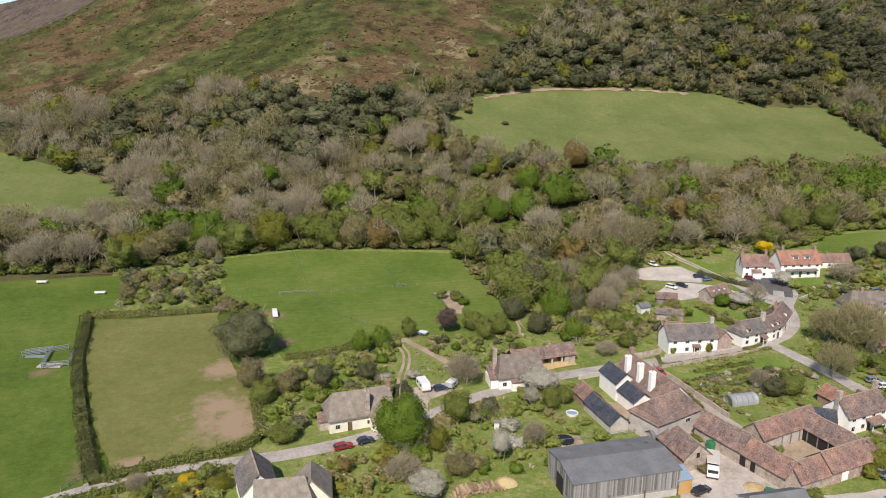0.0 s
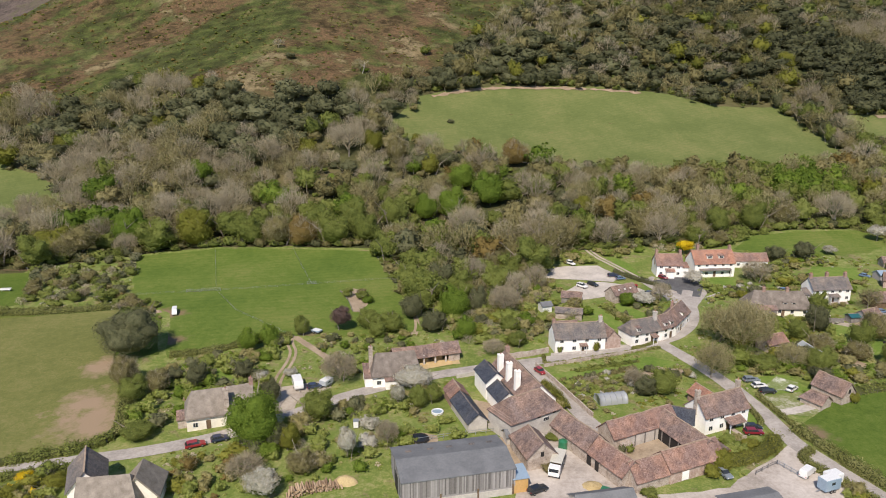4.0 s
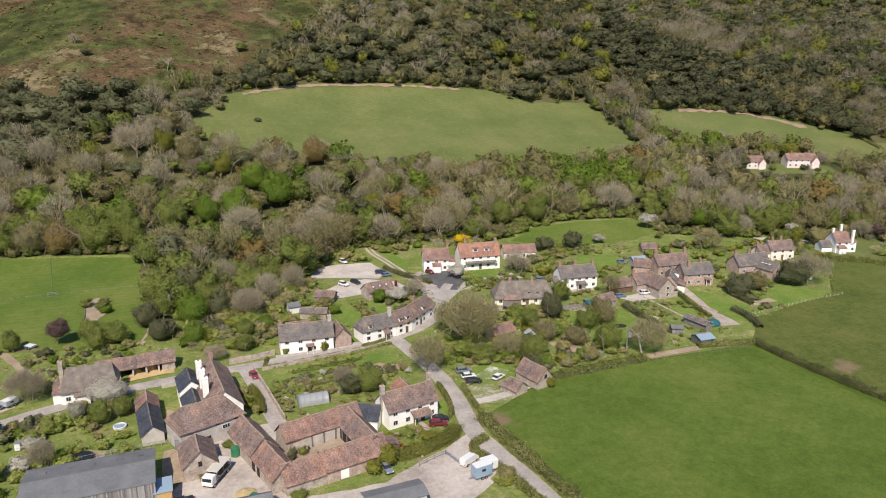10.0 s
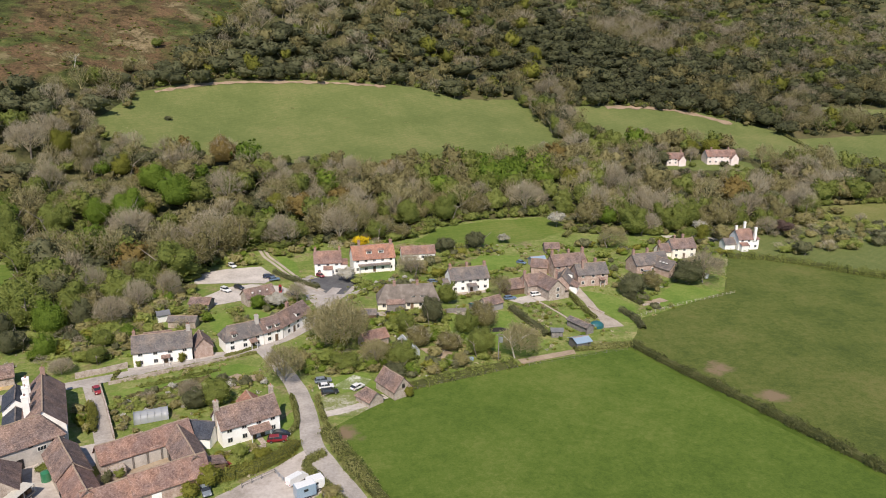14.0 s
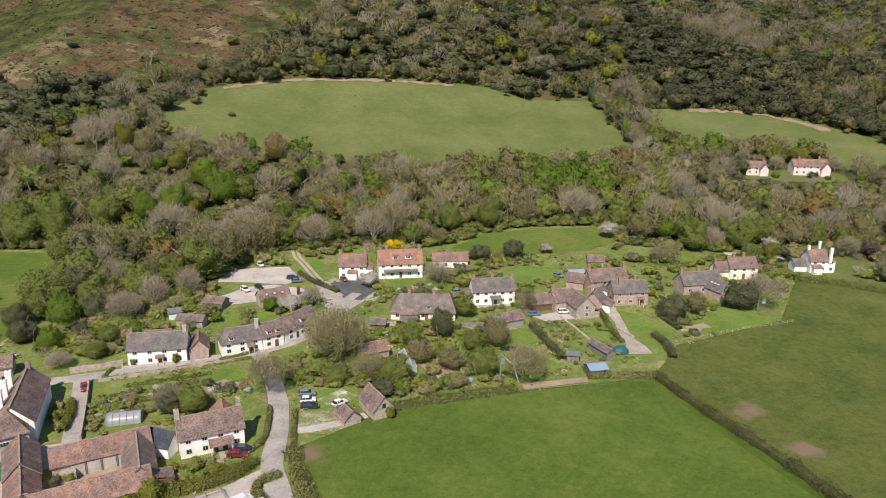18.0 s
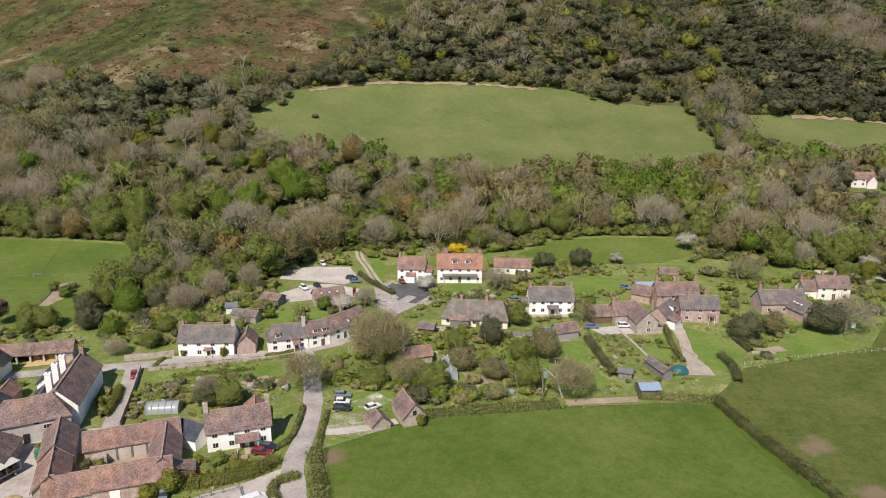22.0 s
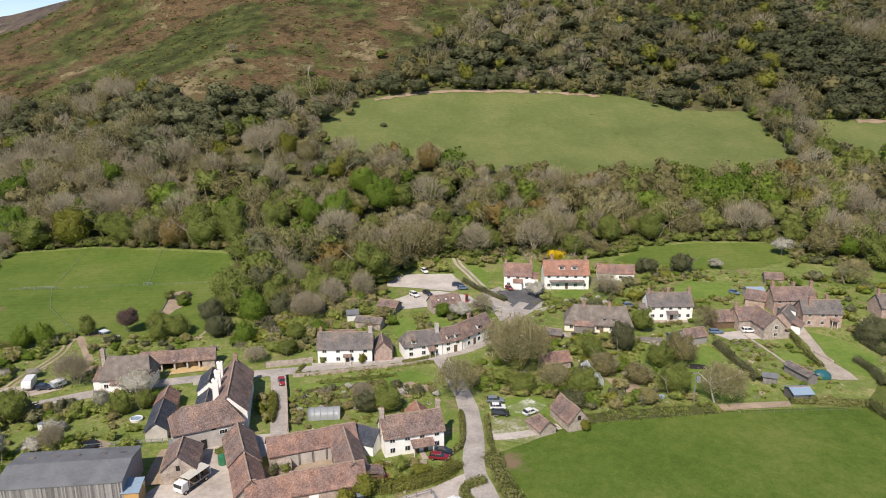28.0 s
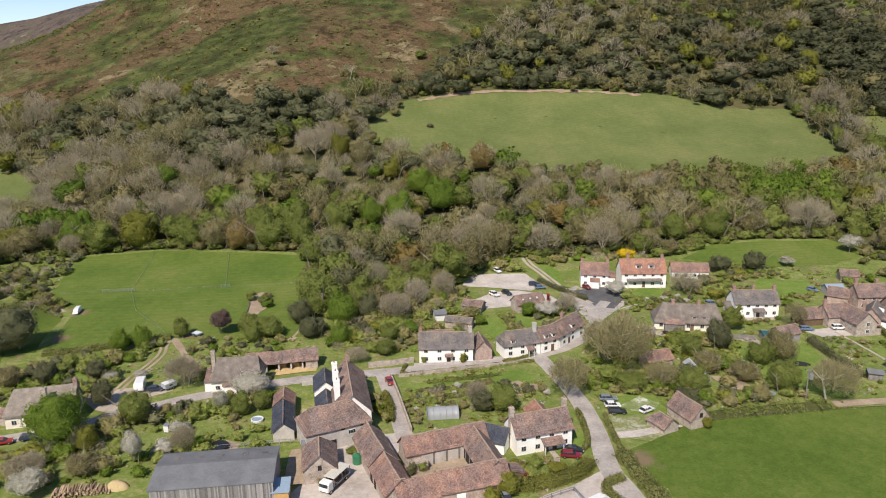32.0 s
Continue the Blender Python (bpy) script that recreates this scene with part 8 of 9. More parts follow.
# ---- scrub on the heath and in the hill pasture ----
def scrub():
    rng = np.random.default_rng(77)
    qs, ss, qb, sb = [], [], [], []
    protos = [crown(rng, 30, 0.13, (0.5, 0.5, 0.5), 5, (6, 4)) for _ in range(6)]
    fringe_kinds = [crown(rng, 110, 0.09, (0.5, 0.5, 0.5), 7, (8, 5)) for _ in range(5)]
    tufts = [crown(rng, 12, 0.22, (0.5, 0.5, 0.5), 3, (5, 3)) for _ in range(8)]
    x, y = rng.uniform(-330, 140, 13000), rng.uniform(395, 700, 13000)
    n1 = np.array([noise.noise((a * 0.02, b * 0.02, 11)) for a, b in zip(x, y)])
    edge = np.interp(x, [p[0] for p in HEATH_EDGE], [p[1] for p in HEATH_EDGE])
    ok = (heath_amount(x, y) > 0.6) & (rng.uniform(-0.45, 0.75, x.size) < n1 * 1.2 + np.clip(40 - (y - edge), 0, 40) / 60)
    z = land(x, y)
    for a, b, c in zip(x[ok], y[ok], z[ok]):
        big = rng.uniform() < 0.035
        s = rng.uniform(1.9, 3.2) if big else 0.5 + 1.5 * rng.uniform() ** 2
        m = np.diag((s * rng.uniform(1.1, 1.9), s * 1.3, s * (1.0 if big else 0.75)))
        dst, skins = (qb, sb) if rng.uniform() < 0.3 else (qs, ss)
        sprays, skin = protos[rng.integers(6)] if big else tufts[rng.integers(8)]
        at = np.array([a, b, c + 0.3 * s])
        dst.append(sprays @ m.T + at)
        skins.append(skin @ m.T + at)
    tagged(new("heath_scrub", crown_mesh("heath_scrub", np.concatenate(qs), ss, MAT["leaf_mid"])), "low green gorse and bramble scrub on the heath", "scrub", kind="stuff")
    tagged(new("heath_scrub", crown_mesh("heath_scrub", np.concatenate(qb), sb, MAT["leaf_orange"])), "dead brown bracken tufts on the heath", "scrub", kind="stuff")
    # bushes where the woods meet the tops of the hill pastures
    fringe = {"leaf_mid": ([], []), "leaf_olive": ([], []), "leaf_dark": ([], []), "leaf_tawny": ([], [])}
    for line, count, off in ((F_HILL[1:9], 230, 7.5), (F_RUP[0:4], 120, 7.0)):
        pts = dense(smooth_line(line, 2), 1.0, False)
        for k in range(count):
            i = rng.integers(1, len(pts) - 1)
            p, d = np.array(pts[i]), np.array(pts[i + 1]) - np.array(pts[i - 1])
            p = p + np.array([-d[1], d[0]]) / np.linalg.norm(d) * (off + rng.uniform(-1.0, 9.0))
            s = rng.uniform(2.2, 5.5)
            m = np.diag((s * rng.uniform(1.0, 1.5), s * 1.2, s))
            at = np.array([p[0], p[1], z_at(*p) + 0.32 * s])
            q = fringe[rng.choice(list(fringe), p=(0.34, 0.3, 0.2, 0.16))]
            sprays, skin = fringe_kinds[rng.integers(5)]
            q[0].append(sprays @ m.T + at)
            q[1].append(skin @ m.T + at)
    for key, (q, skins) in fringe.items():
        tagged(new("fringe_bushes", crown_mesh("fringe_bushes", np.concatenate(q), skins, MAT[key])), "low bushes along the top of the hill pastures", "bushes", kind="stuff")
    qs = []
    for f, k in ((F_HILL, 46), (F_UPLEFT, 14), (F_RUP, 10)):
        c = np.mean(np.array(f), 0)
        while k:
            p = c + (np.array(f[rng.integers(len(f))]) - c) * rng.uniform(0, 0.95) + rng.normal(size=2) * 8
            if not within(f, p[0], p[1]):
                continue
            s = rng.uniform(0.5, 1.5)
            qs.append(protos[rng.integers(6)][0] * np.array([s * 2.4, s * 1.4, s * 0.6]) + np.array([p[0], p[1], z_at(*p) + 0.2]))
            k -= 1
    tagged(new("pasture_tussock", crown_mesh("pasture_tussock", np.concatenate(qs), [], MAT["leaf_olive"])), "rush and thistle tussocks in the pastures", "tussock", kind="stuff")


scrub()


# ---- vehicles ----
def prism(profile, half, inset=0.0, z_in=None):
    """A side profile drawn across the car's width; points above z_in lean inwards."""
    bm = bmesh.new()
    L = [bm.verts.new((x, -half + (inset if z_in is not None and z > z_in else 0), z)) for x, z in profile]
    R = [bm.verts.new((x, half - (inset if z_in is not None and z > z_in else 0), z)) for x, z in profile]
    bm.faces.new(L)
    bm.faces.new(R[::-1])
    n = len(profile)
    for i in range(n):
        bm.faces.new((L[i], R[i], R[(i + 1) % n], L[(i + 1) % n]))
    return bm


CAR_SHAPES = {  # length scale, roof profile, bonnet
    "hatch": (4.1, [(-2.0, 0.35), (2.0, 0.35), (2.02, 0.62), (1.9, 0.82), (1.0, 0.95), (-1.95, 0.98), (-2.05, 0.7)], [(0.95, 0.95), (0.3, 1.42), (-1.35, 1.46), (-1.92, 0.98)]),
    "estate": (4.6, [(-2.3, 0.35), (2.25, 0.35), (2.28, 0.62), (2.15, 0.82), (1.1, 0.95), (-2.2, 0.98), (-2.32, 0.7)], [(1.05, 0.95), (0.35, 1.42), (-1.8, 1.46), (-2.2, 0.98)]),
    "suv": (4.5, [(-2.2, 0.4), (2.2, 0.4), (2.24, 0.75), (2.1, 0.98), (1.1, 1.08), (-2.15, 1.1), (-2.25, 0.8)], [(1.05, 1.08), (0.45, 1.66), (-1.85, 1.7), (-2.15, 1.1)]),
    "van": (5.0, [(-2.5, 0.35), (2.45, 0.35), (2.5, 0.8), (2.35, 1.05), (1.7, 1.2), (0.95, 1.9), (-2.4, 1.95), (-2.5, 1.7)], [(1.62, 1.25), (1.0, 1.82), (0.2, 1.84), (0.2, 1.25)])}


def wheel(root, x, y, r=0.32):
    bm = bmesh.new()
    bmesh.ops.create_cone(bm, cap_ends=True, segments=14, radius1=r, radius2=r, depth=0.22, matrix=Matrix.Translation((x, y, r)) @ Matrix.Rotation(radians(90), 4, "X"))
    w = part("wheel", bm, MAT["tyre"], root)
    bm = bmesh.new()
    bmesh.ops.create_cone(bm, cap_ends=True, segments=10, radius1=r * 0.6, radius2=r * 0.6, depth=0.24, matrix=Matrix.Translation((x, y, r)) @ Matrix.Rotation(radians(90), 4, "X"))
    part("rim", bm, MAT["chrome"], w)


def car(x, y, angle, colour, label, shape="hatch", name="car", category="car"):
    L, body, cabin = CAR_SHAPES[shape]
    root = new(name)
    root.matrix_world = Matrix.Translation((x, y, z_at(x, y) + 0.24)) @ Matrix.Rotation(radians(angle), 4, "Z") @ Matrix.Scale(0.87, 4)
    bm = prism(body, 0.86, 0.06, 0.9)
    bmesh.ops.bevel(bm, geom=bm.edges[:], offset=0.06, segments=2, affect="EDGES")
    part("body", bm, MAT[colour], root)
    bm = prism(cabin, 0.80, 0.14, 1.2)
    part("window_glass", bm, MAT["glass"], root)
    tops = [p for p in cabin if p[1] > 1.3]
    x0, x1 = min(p[0] for p in tops) - 0.05, max(p[0] for p in tops) + 0.05
    zt = max(p[1] for p in tops)
    if shape != "van":
        bm = one_box(x0, x1, -0.7, 0.7, zt - 0.03, zt + 0.04)
        bmesh.ops.bevel(bm, geom=bm.edges[:], offset=0.03, segments=1, affect="EDGES")
        part("roof_panel", bm, MAT[colour], root)
        for px in (x0 + 0.12, (x0 + x1) / 2 - 0.1):
            for s in (-1, 1):
                part("pillar", one_box(px, px + 0.1, s * 0.72 - 0.06, s * 0.72 + 0.06, 0.95, zt), MAT[colour], root)
    e = L / 2 - 0.03
    for s in (-1, 1):
        part("headlight", one_box(e - 0.1, e + 0.02, s * 0.62 - 0.17, s * 0.62 + 0.17, 0.6, 0.74), MAT["lamp"], root)
        part("tail_light", one_box(-e - 0.04, -e + 0.1, s * 0.7 - 0.1, s * 0.7 + 0.1, 0.66, 0.86), MAT["redlamp"], root)
        for wx in (L * 0.31, -L * 0.3):
            wheel(root, wx, s * 0.8)
    part("number_plate", one_box(-e - 0.05, -e - 0.02, -0.26, 0.26, 0.5, 0.61), MAT["lamp"], root)
    return tagged(root, label, category)


for x, y, a, c, lab, sh in (
        (104.3, 155.2, 4, "p_grey", "grey-blue estate car parked on grass", "estate"), (104.9, 152.1, 6, "p_white", "white car parked on grass", "hatch"), (105.6, 149.3, 6, "p_black", "black car parked on grass", "estate"), (112.0, 150.6, 40, "p_white", "white car parked beside a stone barn", "hatch"),
        (82.3, 116.0, -72, "p_grey", "grey-blue car parked beside the byre", "estate"), (94.4, 130.9, -2, "p_red", "dark red car parked beside the garden hedge", "estate"), (95.2, 132.8, -2, "p_black", "black car parked before the cottage", "hatch"), (53.7, 159.2, -62, "p_bright", "red car parked in the farm lane", "hatch"),
        (76.2, 221.8, -48, "p_white", "white car in the lower car park", "suv"), (80.2, 223.6, -50, "p_black", "black car in the lower car park", "estate"), (76.4, 244.4, -60, "p_white", "white car in the upper car park", "suv"), (89.2, 232.9, 8, "p_navy", "dark blue car in the upper car park", "estate"), (91.0, 229.9, 12, "p_blue", "blue car in the upper car park", "hatch"), (97.2, 215.2, 20, "p_navy", "dark car parked beside the track", "suv"),
        (-20.0, 125.4, 25, "p_bright", "red car parked on the lane verge", "estate"), (-15.8, 127.6, 25, "p_navy", "dark blue car parked on the lane verge", "hatch"), (-0.6, 150.8, 20, "p_navy", "dark blue car parked beside the caravan", "hatch"),
        (173.2, 203.0, 8, "p_white", "white car before the stone cottages", "suv"), (164.0, 201.4, 5, "p_blue", "blue car parked on gravel", "estate"), (219.0, 217.2, 20, "p_grey", "grey car parked beside the low house", "estate"), (178.2, 234.6, -50, "p_blue", "blue car parked beside a shed", "hatch"), (143.0, 219.8, 10, "p_blue", "blue car parked beside the white cottage", "estate"), (46.6, 110.6, 30, "p_black", "black car parked beside the big barn", "estate"), (106.2, 231.4, -60, "p_red", "dark car before the white house", "hatch"), (254.6, 254.6, 5, "p_silver", "silver car parked on the far lane", "hatch"), (262.4, 248.4, 10, "p_black", "black car parked beside the red-roofed house", "estate")):
    car(x, y, a, c, lab, sh)
car(-50.3, 197.2, -72, "p_white", "white van parked on the field", "van", "van", "van")
car(98.2, 116.2, 40, "p_white", "white van parked at the yard entrance", "van", "van", "van")


def caravan(x, y, angle):
    root = new("caravan")
    root.matrix_world = Matrix.Translation((x, y, z_at(x, y) + 0.2)) @ Matrix.Rotation(radians(angle), 4, "Z")
    bm = prism([(-2.4, 0.45), (2.2, 0.45), (2.5, 0.9), (2.35, 1.7), (1.9, 2.4), (-2.1, 2.45), (-2.45, 2.1)], 1.05)
    bmesh.ops.bevel(bm, geom=bm.edges[:], offset=0.09, segments=2, affect="EDGES")
    part("body", bm, MAT["p_white"], root)
    for u in (-1.3, 0.9):
        part("window", one_box(u - 0.5, u + 0.5, -1.08, -1.03, 1.3, 1.85), MAT["glass"], root)
    part("window", one_box(-2.5, -2.43, -0.7, 0.7, 1.3, 1.85), MAT["glass"], root)
    part("door", one_box(-0.25, 0.4, -1.08, -1.02, 0.55, 2.2), MAT["p_cream"], root)
    for s in (-1, 1):
        wheel(root, 0, s * 0.95, 0.3)
    part("drawbar", one_box(2.3, 3.4, -0.08, 0.08, 0.4, 0.5), MAT["galv"], root)
    return tagged(root, "white touring caravan on the track junction", "caravan")


caravan(-4.6, 151.2, -70)


def lorry(x, y, angle):
    root = new("lorry")
    root.matrix_world = Matrix.Translation((x, y, z_at(x, y) + 0.2)) @ Matrix.Rotation(radians(angle), 4, "Z")
    bm = prism([(1.9, 0.6), (3.5, 0.6), (3.55, 1.4), (3.3, 2.3), (1.9, 2.35)], 1.05)
    bmesh.ops.bevel(bm, geom=bm.edges[:], offset=0.08, segments=2, affect="EDGES")
    part("cab", bm, MAT["p_white"], root)
    part("windscreen", one_box(3.36, 3.52, -0.9, 0.9, 1.45, 2.1), MAT["glass"], root)
    part("flatbed", one_box(-3.4, 1.8, -1.1, 1.1, 0.85, 1.05), MAT["wood"], root)
    bm = one_box(-3.4, 1.8, -1.15, 1.15, 2.5, 2.62)
    bmesh.ops.bevel(bm, geom=bm.edges[:], offset=0.05, segments=1, affect="EDGES")
    part("canopy", bm, MAT["p_cream"], root)
    for u in (-3.3, -0.8, 1.7):
        for s in (-1, 1):
            part("canopy_post", one_box(u - 0.05, u + 0.05, s * 1.05 - 0.05, s * 1.05 + 0.05, 1.05, 2.5), MAT["galv"], root)
    for u in (-2.2, 2.7):
        for s in (-1, 1):
            wheel(root, u, s * 0.95, 0.42)
    for u in (-2.6, -1.2, 0.2):
        part("crate", one_box(u - 0.5, u + 0.5, -0.8, 0.6, 1.05, 1.75), MAT["brownwood"], root)
    return tagged(root, "old white lorry with a canopied flatbed in the farmyard", "lorry")


lorry(51.2, 117.6, -110)


def box_trailer(name, x, y, angle, L, H, col, label):
    root = new(name)
    root.matrix_world = Matrix.Translation((x, y, z_at(x, y) + 0.2)) @ Matrix.Rotation(radians(angle), 4, "Z")
    bm = one_box(-L / 2, L / 2, -1.0, 1.0, 0.5, H)
    bmesh.ops.bevel(bm, geom=bm.edges[:], offset=0.07, segments=2, affect="EDGES")
    part("body", bm, MAT[col], root)
    part("roof_panel", one_box(-L / 2 + 0.1, L / 2 - 0.1, -0.9, 0.9, H, H + 0.05), MAT["p_white"], root)
    part("ramp_door", one_box(L / 2, L / 2 + 0.06, -0.85, 0.85, 0.55, H * 0.7), MAT["p_grey"], root)
    part("side_window", one_box(-0.5, 0.3, -1.04, -0.98, H * 0.62, H * 0.8), MAT["glass"], root)
    for s in (-1, 1):
        for u in (-0.4, 0.4):
            wheel(root, u, s * 0.98, 0.32)
    part("drawbar", one_box(-L / 2 - 1.0, -L / 2, -0.07, 0.07, 0.45, 0.55), MAT["galv"], root)
    return tagged(root, label, "trailer")


box_trailer("horse_box", 99.6, 111.4, 20, 3.6, 2.7, "p_sky", "pale blue horse box beside the lane hedge")
box_trailer("horse_box", 101.4, 113.4, 20, 3.0, 2.4, "p_white", "white horse trailer beside the lane hedge")
box_trailer("trailer", -5.6, 183.6, -25, 2.6, 0.9, "p_sky", "low pale blue covered trailer beside the playing field")
box_trailer("trailer", -0.8, 180.4, -15, 2.4, 0.8, "p_white", "low white covered trailer beside the playing field")
box_trailer("trailer", 2.0, 152.2, 60, 3.0, 1.7, "p_silver", "silver box trailer beside the bare tree")


# ---- walls, fences and gates ----
def stone_wall(line, height, thick, label, material="stone"):
    bm = bmesh.new()
    pts = dense(line, 1.5, False)
    for (x0, y0), (x1, y1) in zip(pts, pts[1:]):
        d = Vector((x1 - x0, y1 - y0)).normalized()
        nr = Vector((-d.y, d.x)) * thick / 2
        q = []
        for (x, y) in ((x0, y0), (x1, y1)):
            hz = z_at(x, y)
            t = height * (1 + 0.12 * noise.noise((x, y, 3)))
            q.append([(x - nr.x, y - nr.y, hz - 0.4), (x + nr.x, y + nr.y, hz - 0.4), (x + nr.x * 0.8, y + nr.y * 0.8, hz + t), (x - nr.x * 0.8, y - nr.y * 0.8, hz + t)])
        a = [bm.verts.new(p) for p in q[0]]
        b = [bm.verts.new(p) for p in q[1]]
        for i in range(4):
            bm.faces.new((a[i], b[i], b[(i + 1) % 4], a[(i + 1) % 4]))
        bm.faces.new(a)
        bm.faces.new(b[::-1])
    me = bpy.data.meshes.new("garden_wall")
    bmesh.ops.recalc_face_normals(bm, faces=bm.faces)
    bm.to_mesh(me)
    bm.free()
    me.materials.append(MAT[material])
    return tagged(new("garden_wall", me), label, "wall")


stone_wall([(46.8, 167.4), (53.2, 169.6), (57.6, 171.6)], 1.5, 0.5, "rubble stone wall above the lane")
stone_wall([(53.2, 163.0), (57.6, 151.0), (62.2, 137.6)], 1.3, 0.4, "stone wall along the farm lane")
stone_wall([(55.2, 162.8), (64, 165.8), (74, 169.4), (84, 173.0)], 0.9, 0.4, "low stone wall of the walled garden")
stone_wall([(33.0, 156.4), (38.5, 158.4)], 1.1, 0.4, "short pale wall beside the lane", "render")
stone_wall([(58.0, 169.6), (66, 171.0), (73.5, 172.6)], 0.7, 0.35, "low wall before the white cottage", "render")
stone_wall([(83.6, 127.8), (89.6, 128.4), (92.2, 129.3)], 0.8, 0.4, "low rubble wall of the cottage garden")
stone_wall([(-28.5, 158), (-31, 150), (-29, 144.5)], 1.1, 0.35, "brick wall of a cottage garden", "brick")
stone_wall([(203.5, 190), (209.5, 190.5)], 0.7, 0.4, "low stone garden wall")
stone_wall([(186.0, 191.2), (188.6, 185.4)], 0.7, 0.5, "low stone wall beside the drive")
stone_wall([(138.5, 193.8), (143, 193.5), (148, 193.2)], 1.6, 0.2, "grey timber fence between gardens", "wood")
stone_wall([(113.8, 211.8), (118, 215), (122.6, 218.9)], 0.9, 0.4, "low rendered wall before the inn", "render")


def fence(line, height, spacing, label, rails=2, material="wood", name="fence", thin=False):
    root = new(name)
    pts = dense(line, spacing, False)
    root.location = (pts[0][0], pts[0][1], z_at(*pts[0]))
    o = Vector(root.location)
    me = None
    for x, y in pts:
        if me is None:
            ob = part("post", one_box(-0.07, 0.07, -0.07, 0.07, -0.4, height) if not thin else one_box(-0.03, 0.03, -0.03, 0.03, -0.4, height), MAT[material], root)
            me = ob.data
        else:
            ob = new("post", me)
            ob.parent = root
        ob.location = Vector((x, y, z_at(x, y))) - o
    for r in range(rails):
        zz = height * (0.9 - 0.4 * r)
        rw = 0.012 if thin else 0.05
        bm = bmesh.new()
        rings = []
        for x, y in pts:
            p = Vector((x, y, z_at(x, y) + zz)) - o
            rings.append([bm.verts.new(p + Vector((dx, dx, dz))) for dx, dz in ((-rw * 0.6, -rw), (rw * 0.6, -rw), (rw * 0.6, rw), (-rw * 0.6, rw))])
        for q0, q1 in zip(rings, rings[1:]):
            for i in range(4):
                bm.faces.new((q0[i], q1[i], q1[(i + 1) % 4], q0[(i + 1) % 4]))
        bm.faces.new(rings[0])
        bm.faces.new(rings[-1][::-1])
        part("rail", bm, MAT[material], root)
    return tagged(root, label, "fence")


fence([(197.4, 181.6), (216.1, 188.7), (238.6, 195.2)], 1.1, 1.9, "pale post and wire fence along the pasture", 2, "palebark", thin=True)
fence([(122.8, 147.2), (152.1, 154.8), (184, 160.2)], 1.1, 3.0, "post and wire fence along the field edge", 2, thin=True)
fence([(24.7, 127.4), (32.1, 129.6), (40.7, 131.4)], 1.2, 2.0, "wire orchard fence behind the barn", 2, "galv")
fence([(-69, 212), (-40.5, 217), (-13, 223), (12, 228.5)], 0.9, 4.0, "low wire fence across the playing field", 2, "galv", thin=True)
fence([(-57, 258.5), (-44, 217), (-33, 200), (-13, 182)], 0.9, 4.0, "low wire fence across the playing field", 2, "galv", thin=True)
fence([(-27, 258), (-14, 223)], 0.9, 4.0, "low wire fence across the playing field", 2, "galv", thin=True)
fence([(3.5, 255.5), (12.9, 227.4), (24.4, 185.5)], 1.1, 3.0, "post and wire fence beside the scrub", 2, thin=True)
fence([(-69.2, 111.0), (-67.2, 114.9)], 1.2, 1.3, "weathered timber field gate beside the lane", 4, "wood", "field_gate")
fence([(88.5, 116.2), (91.8, 118.4), (94.2, 119.8)], 1.1, 1.4, "timber rail fence at the yard entrance", 3)
fence([(94.2, 119.8), (95.6, 117.2), (97, 114.8)], 1.1, 1.4, "galvanised steel field gate at the yard", 3, "galv", "field_gate")
fence([(-3.4, 216), (0.2, 208), (2.4, 199.6)], 0.9, 2.0, "timber allotment fence in the playing field", 2)
fence([(-134, 231), (-120, 234), (-113, 234)], 1.1, 2.2, "dark post and rail fence below the wood", 2, "brownwood")


def pole(x, y, h, box, label):
    root = new("utility_pole")
    root.location = (x, y, z_at(x, y))
    bm = bmesh.new()
    bmesh.ops.create_cone(bm, cap_ends=True, segments=8, radius1=0.17, radius2=0.11, depth=h + 0.5, matrix=Matrix.Translation((0, 0, h / 2 - 0.25)))
    part("post", bm, MAT["wood"], root)
    part("cross_arm", one_box(-0.9, 0.9, -0.06, 0.06, h - 0.6, h - 0.45), MAT["wood"], root)
    for u in (-0.8, 0, 0.8):
        part("insulator", one_box(u - 0.06, u + 0.06, -0.06, 0.06, h - 0.45, h - 0.2), MAT["dark"], root)
    if box:
        bm = one_box(0.15, 0.95, -0.45, 0.45, h - 2.6, h - 1.2)
        bmesh.ops.bevel(bm, geom=bm.edges[:], offset=0.12, segments=2, affect="EDGES")
        part("transformer", bm, MAT["galv"], root)
    return tagged(root, label, "utility pole")


pole(148.6, 160.2, 7.5, True, "wooden pole with a grey transformer at the field edge")


def goal(x, y, angle, w, label):
    root = new("goal")
    root.matrix_world = Matrix.Translation((x, y, z_at(x, y) + 0.2)) @ Matrix.Rotation(radians(angle), 4, "Z")
    for u in (-w / 2, w / 2):
        part("goal_post", one_box(u - 0.035, u + 0.035, -0.035, 0.035, 0, 1.0), MAT["galv"], root)
        part("stay", one_box(u - 0.03, u + 0.03, 0.05, 1.0, 0.0, 0.06), MAT["galv"], root)
    part("crossbar", one_box(-w / 2, w / 2, -0.05, 0.05, 0.95, 1.02), MAT["galv"], root)
    for zz in (0.2, 0.45, 0.7):
        part("rail", one_box(-w / 2, w / 2, -0.015, 0.015, zz, zz + 0.03), MAT["galv"], root)
    return tagged(root, label, "goal")


goal(-45.5, 216.4, 5, 6.0, "grey metal sheep hurdle on the field")
goal(-51, 215.2, 5, 4.0, "pale metal hurdle on the field")
goal(-14.0, 223.2, 5, 3.0, "small grey metal hurdle on the field")


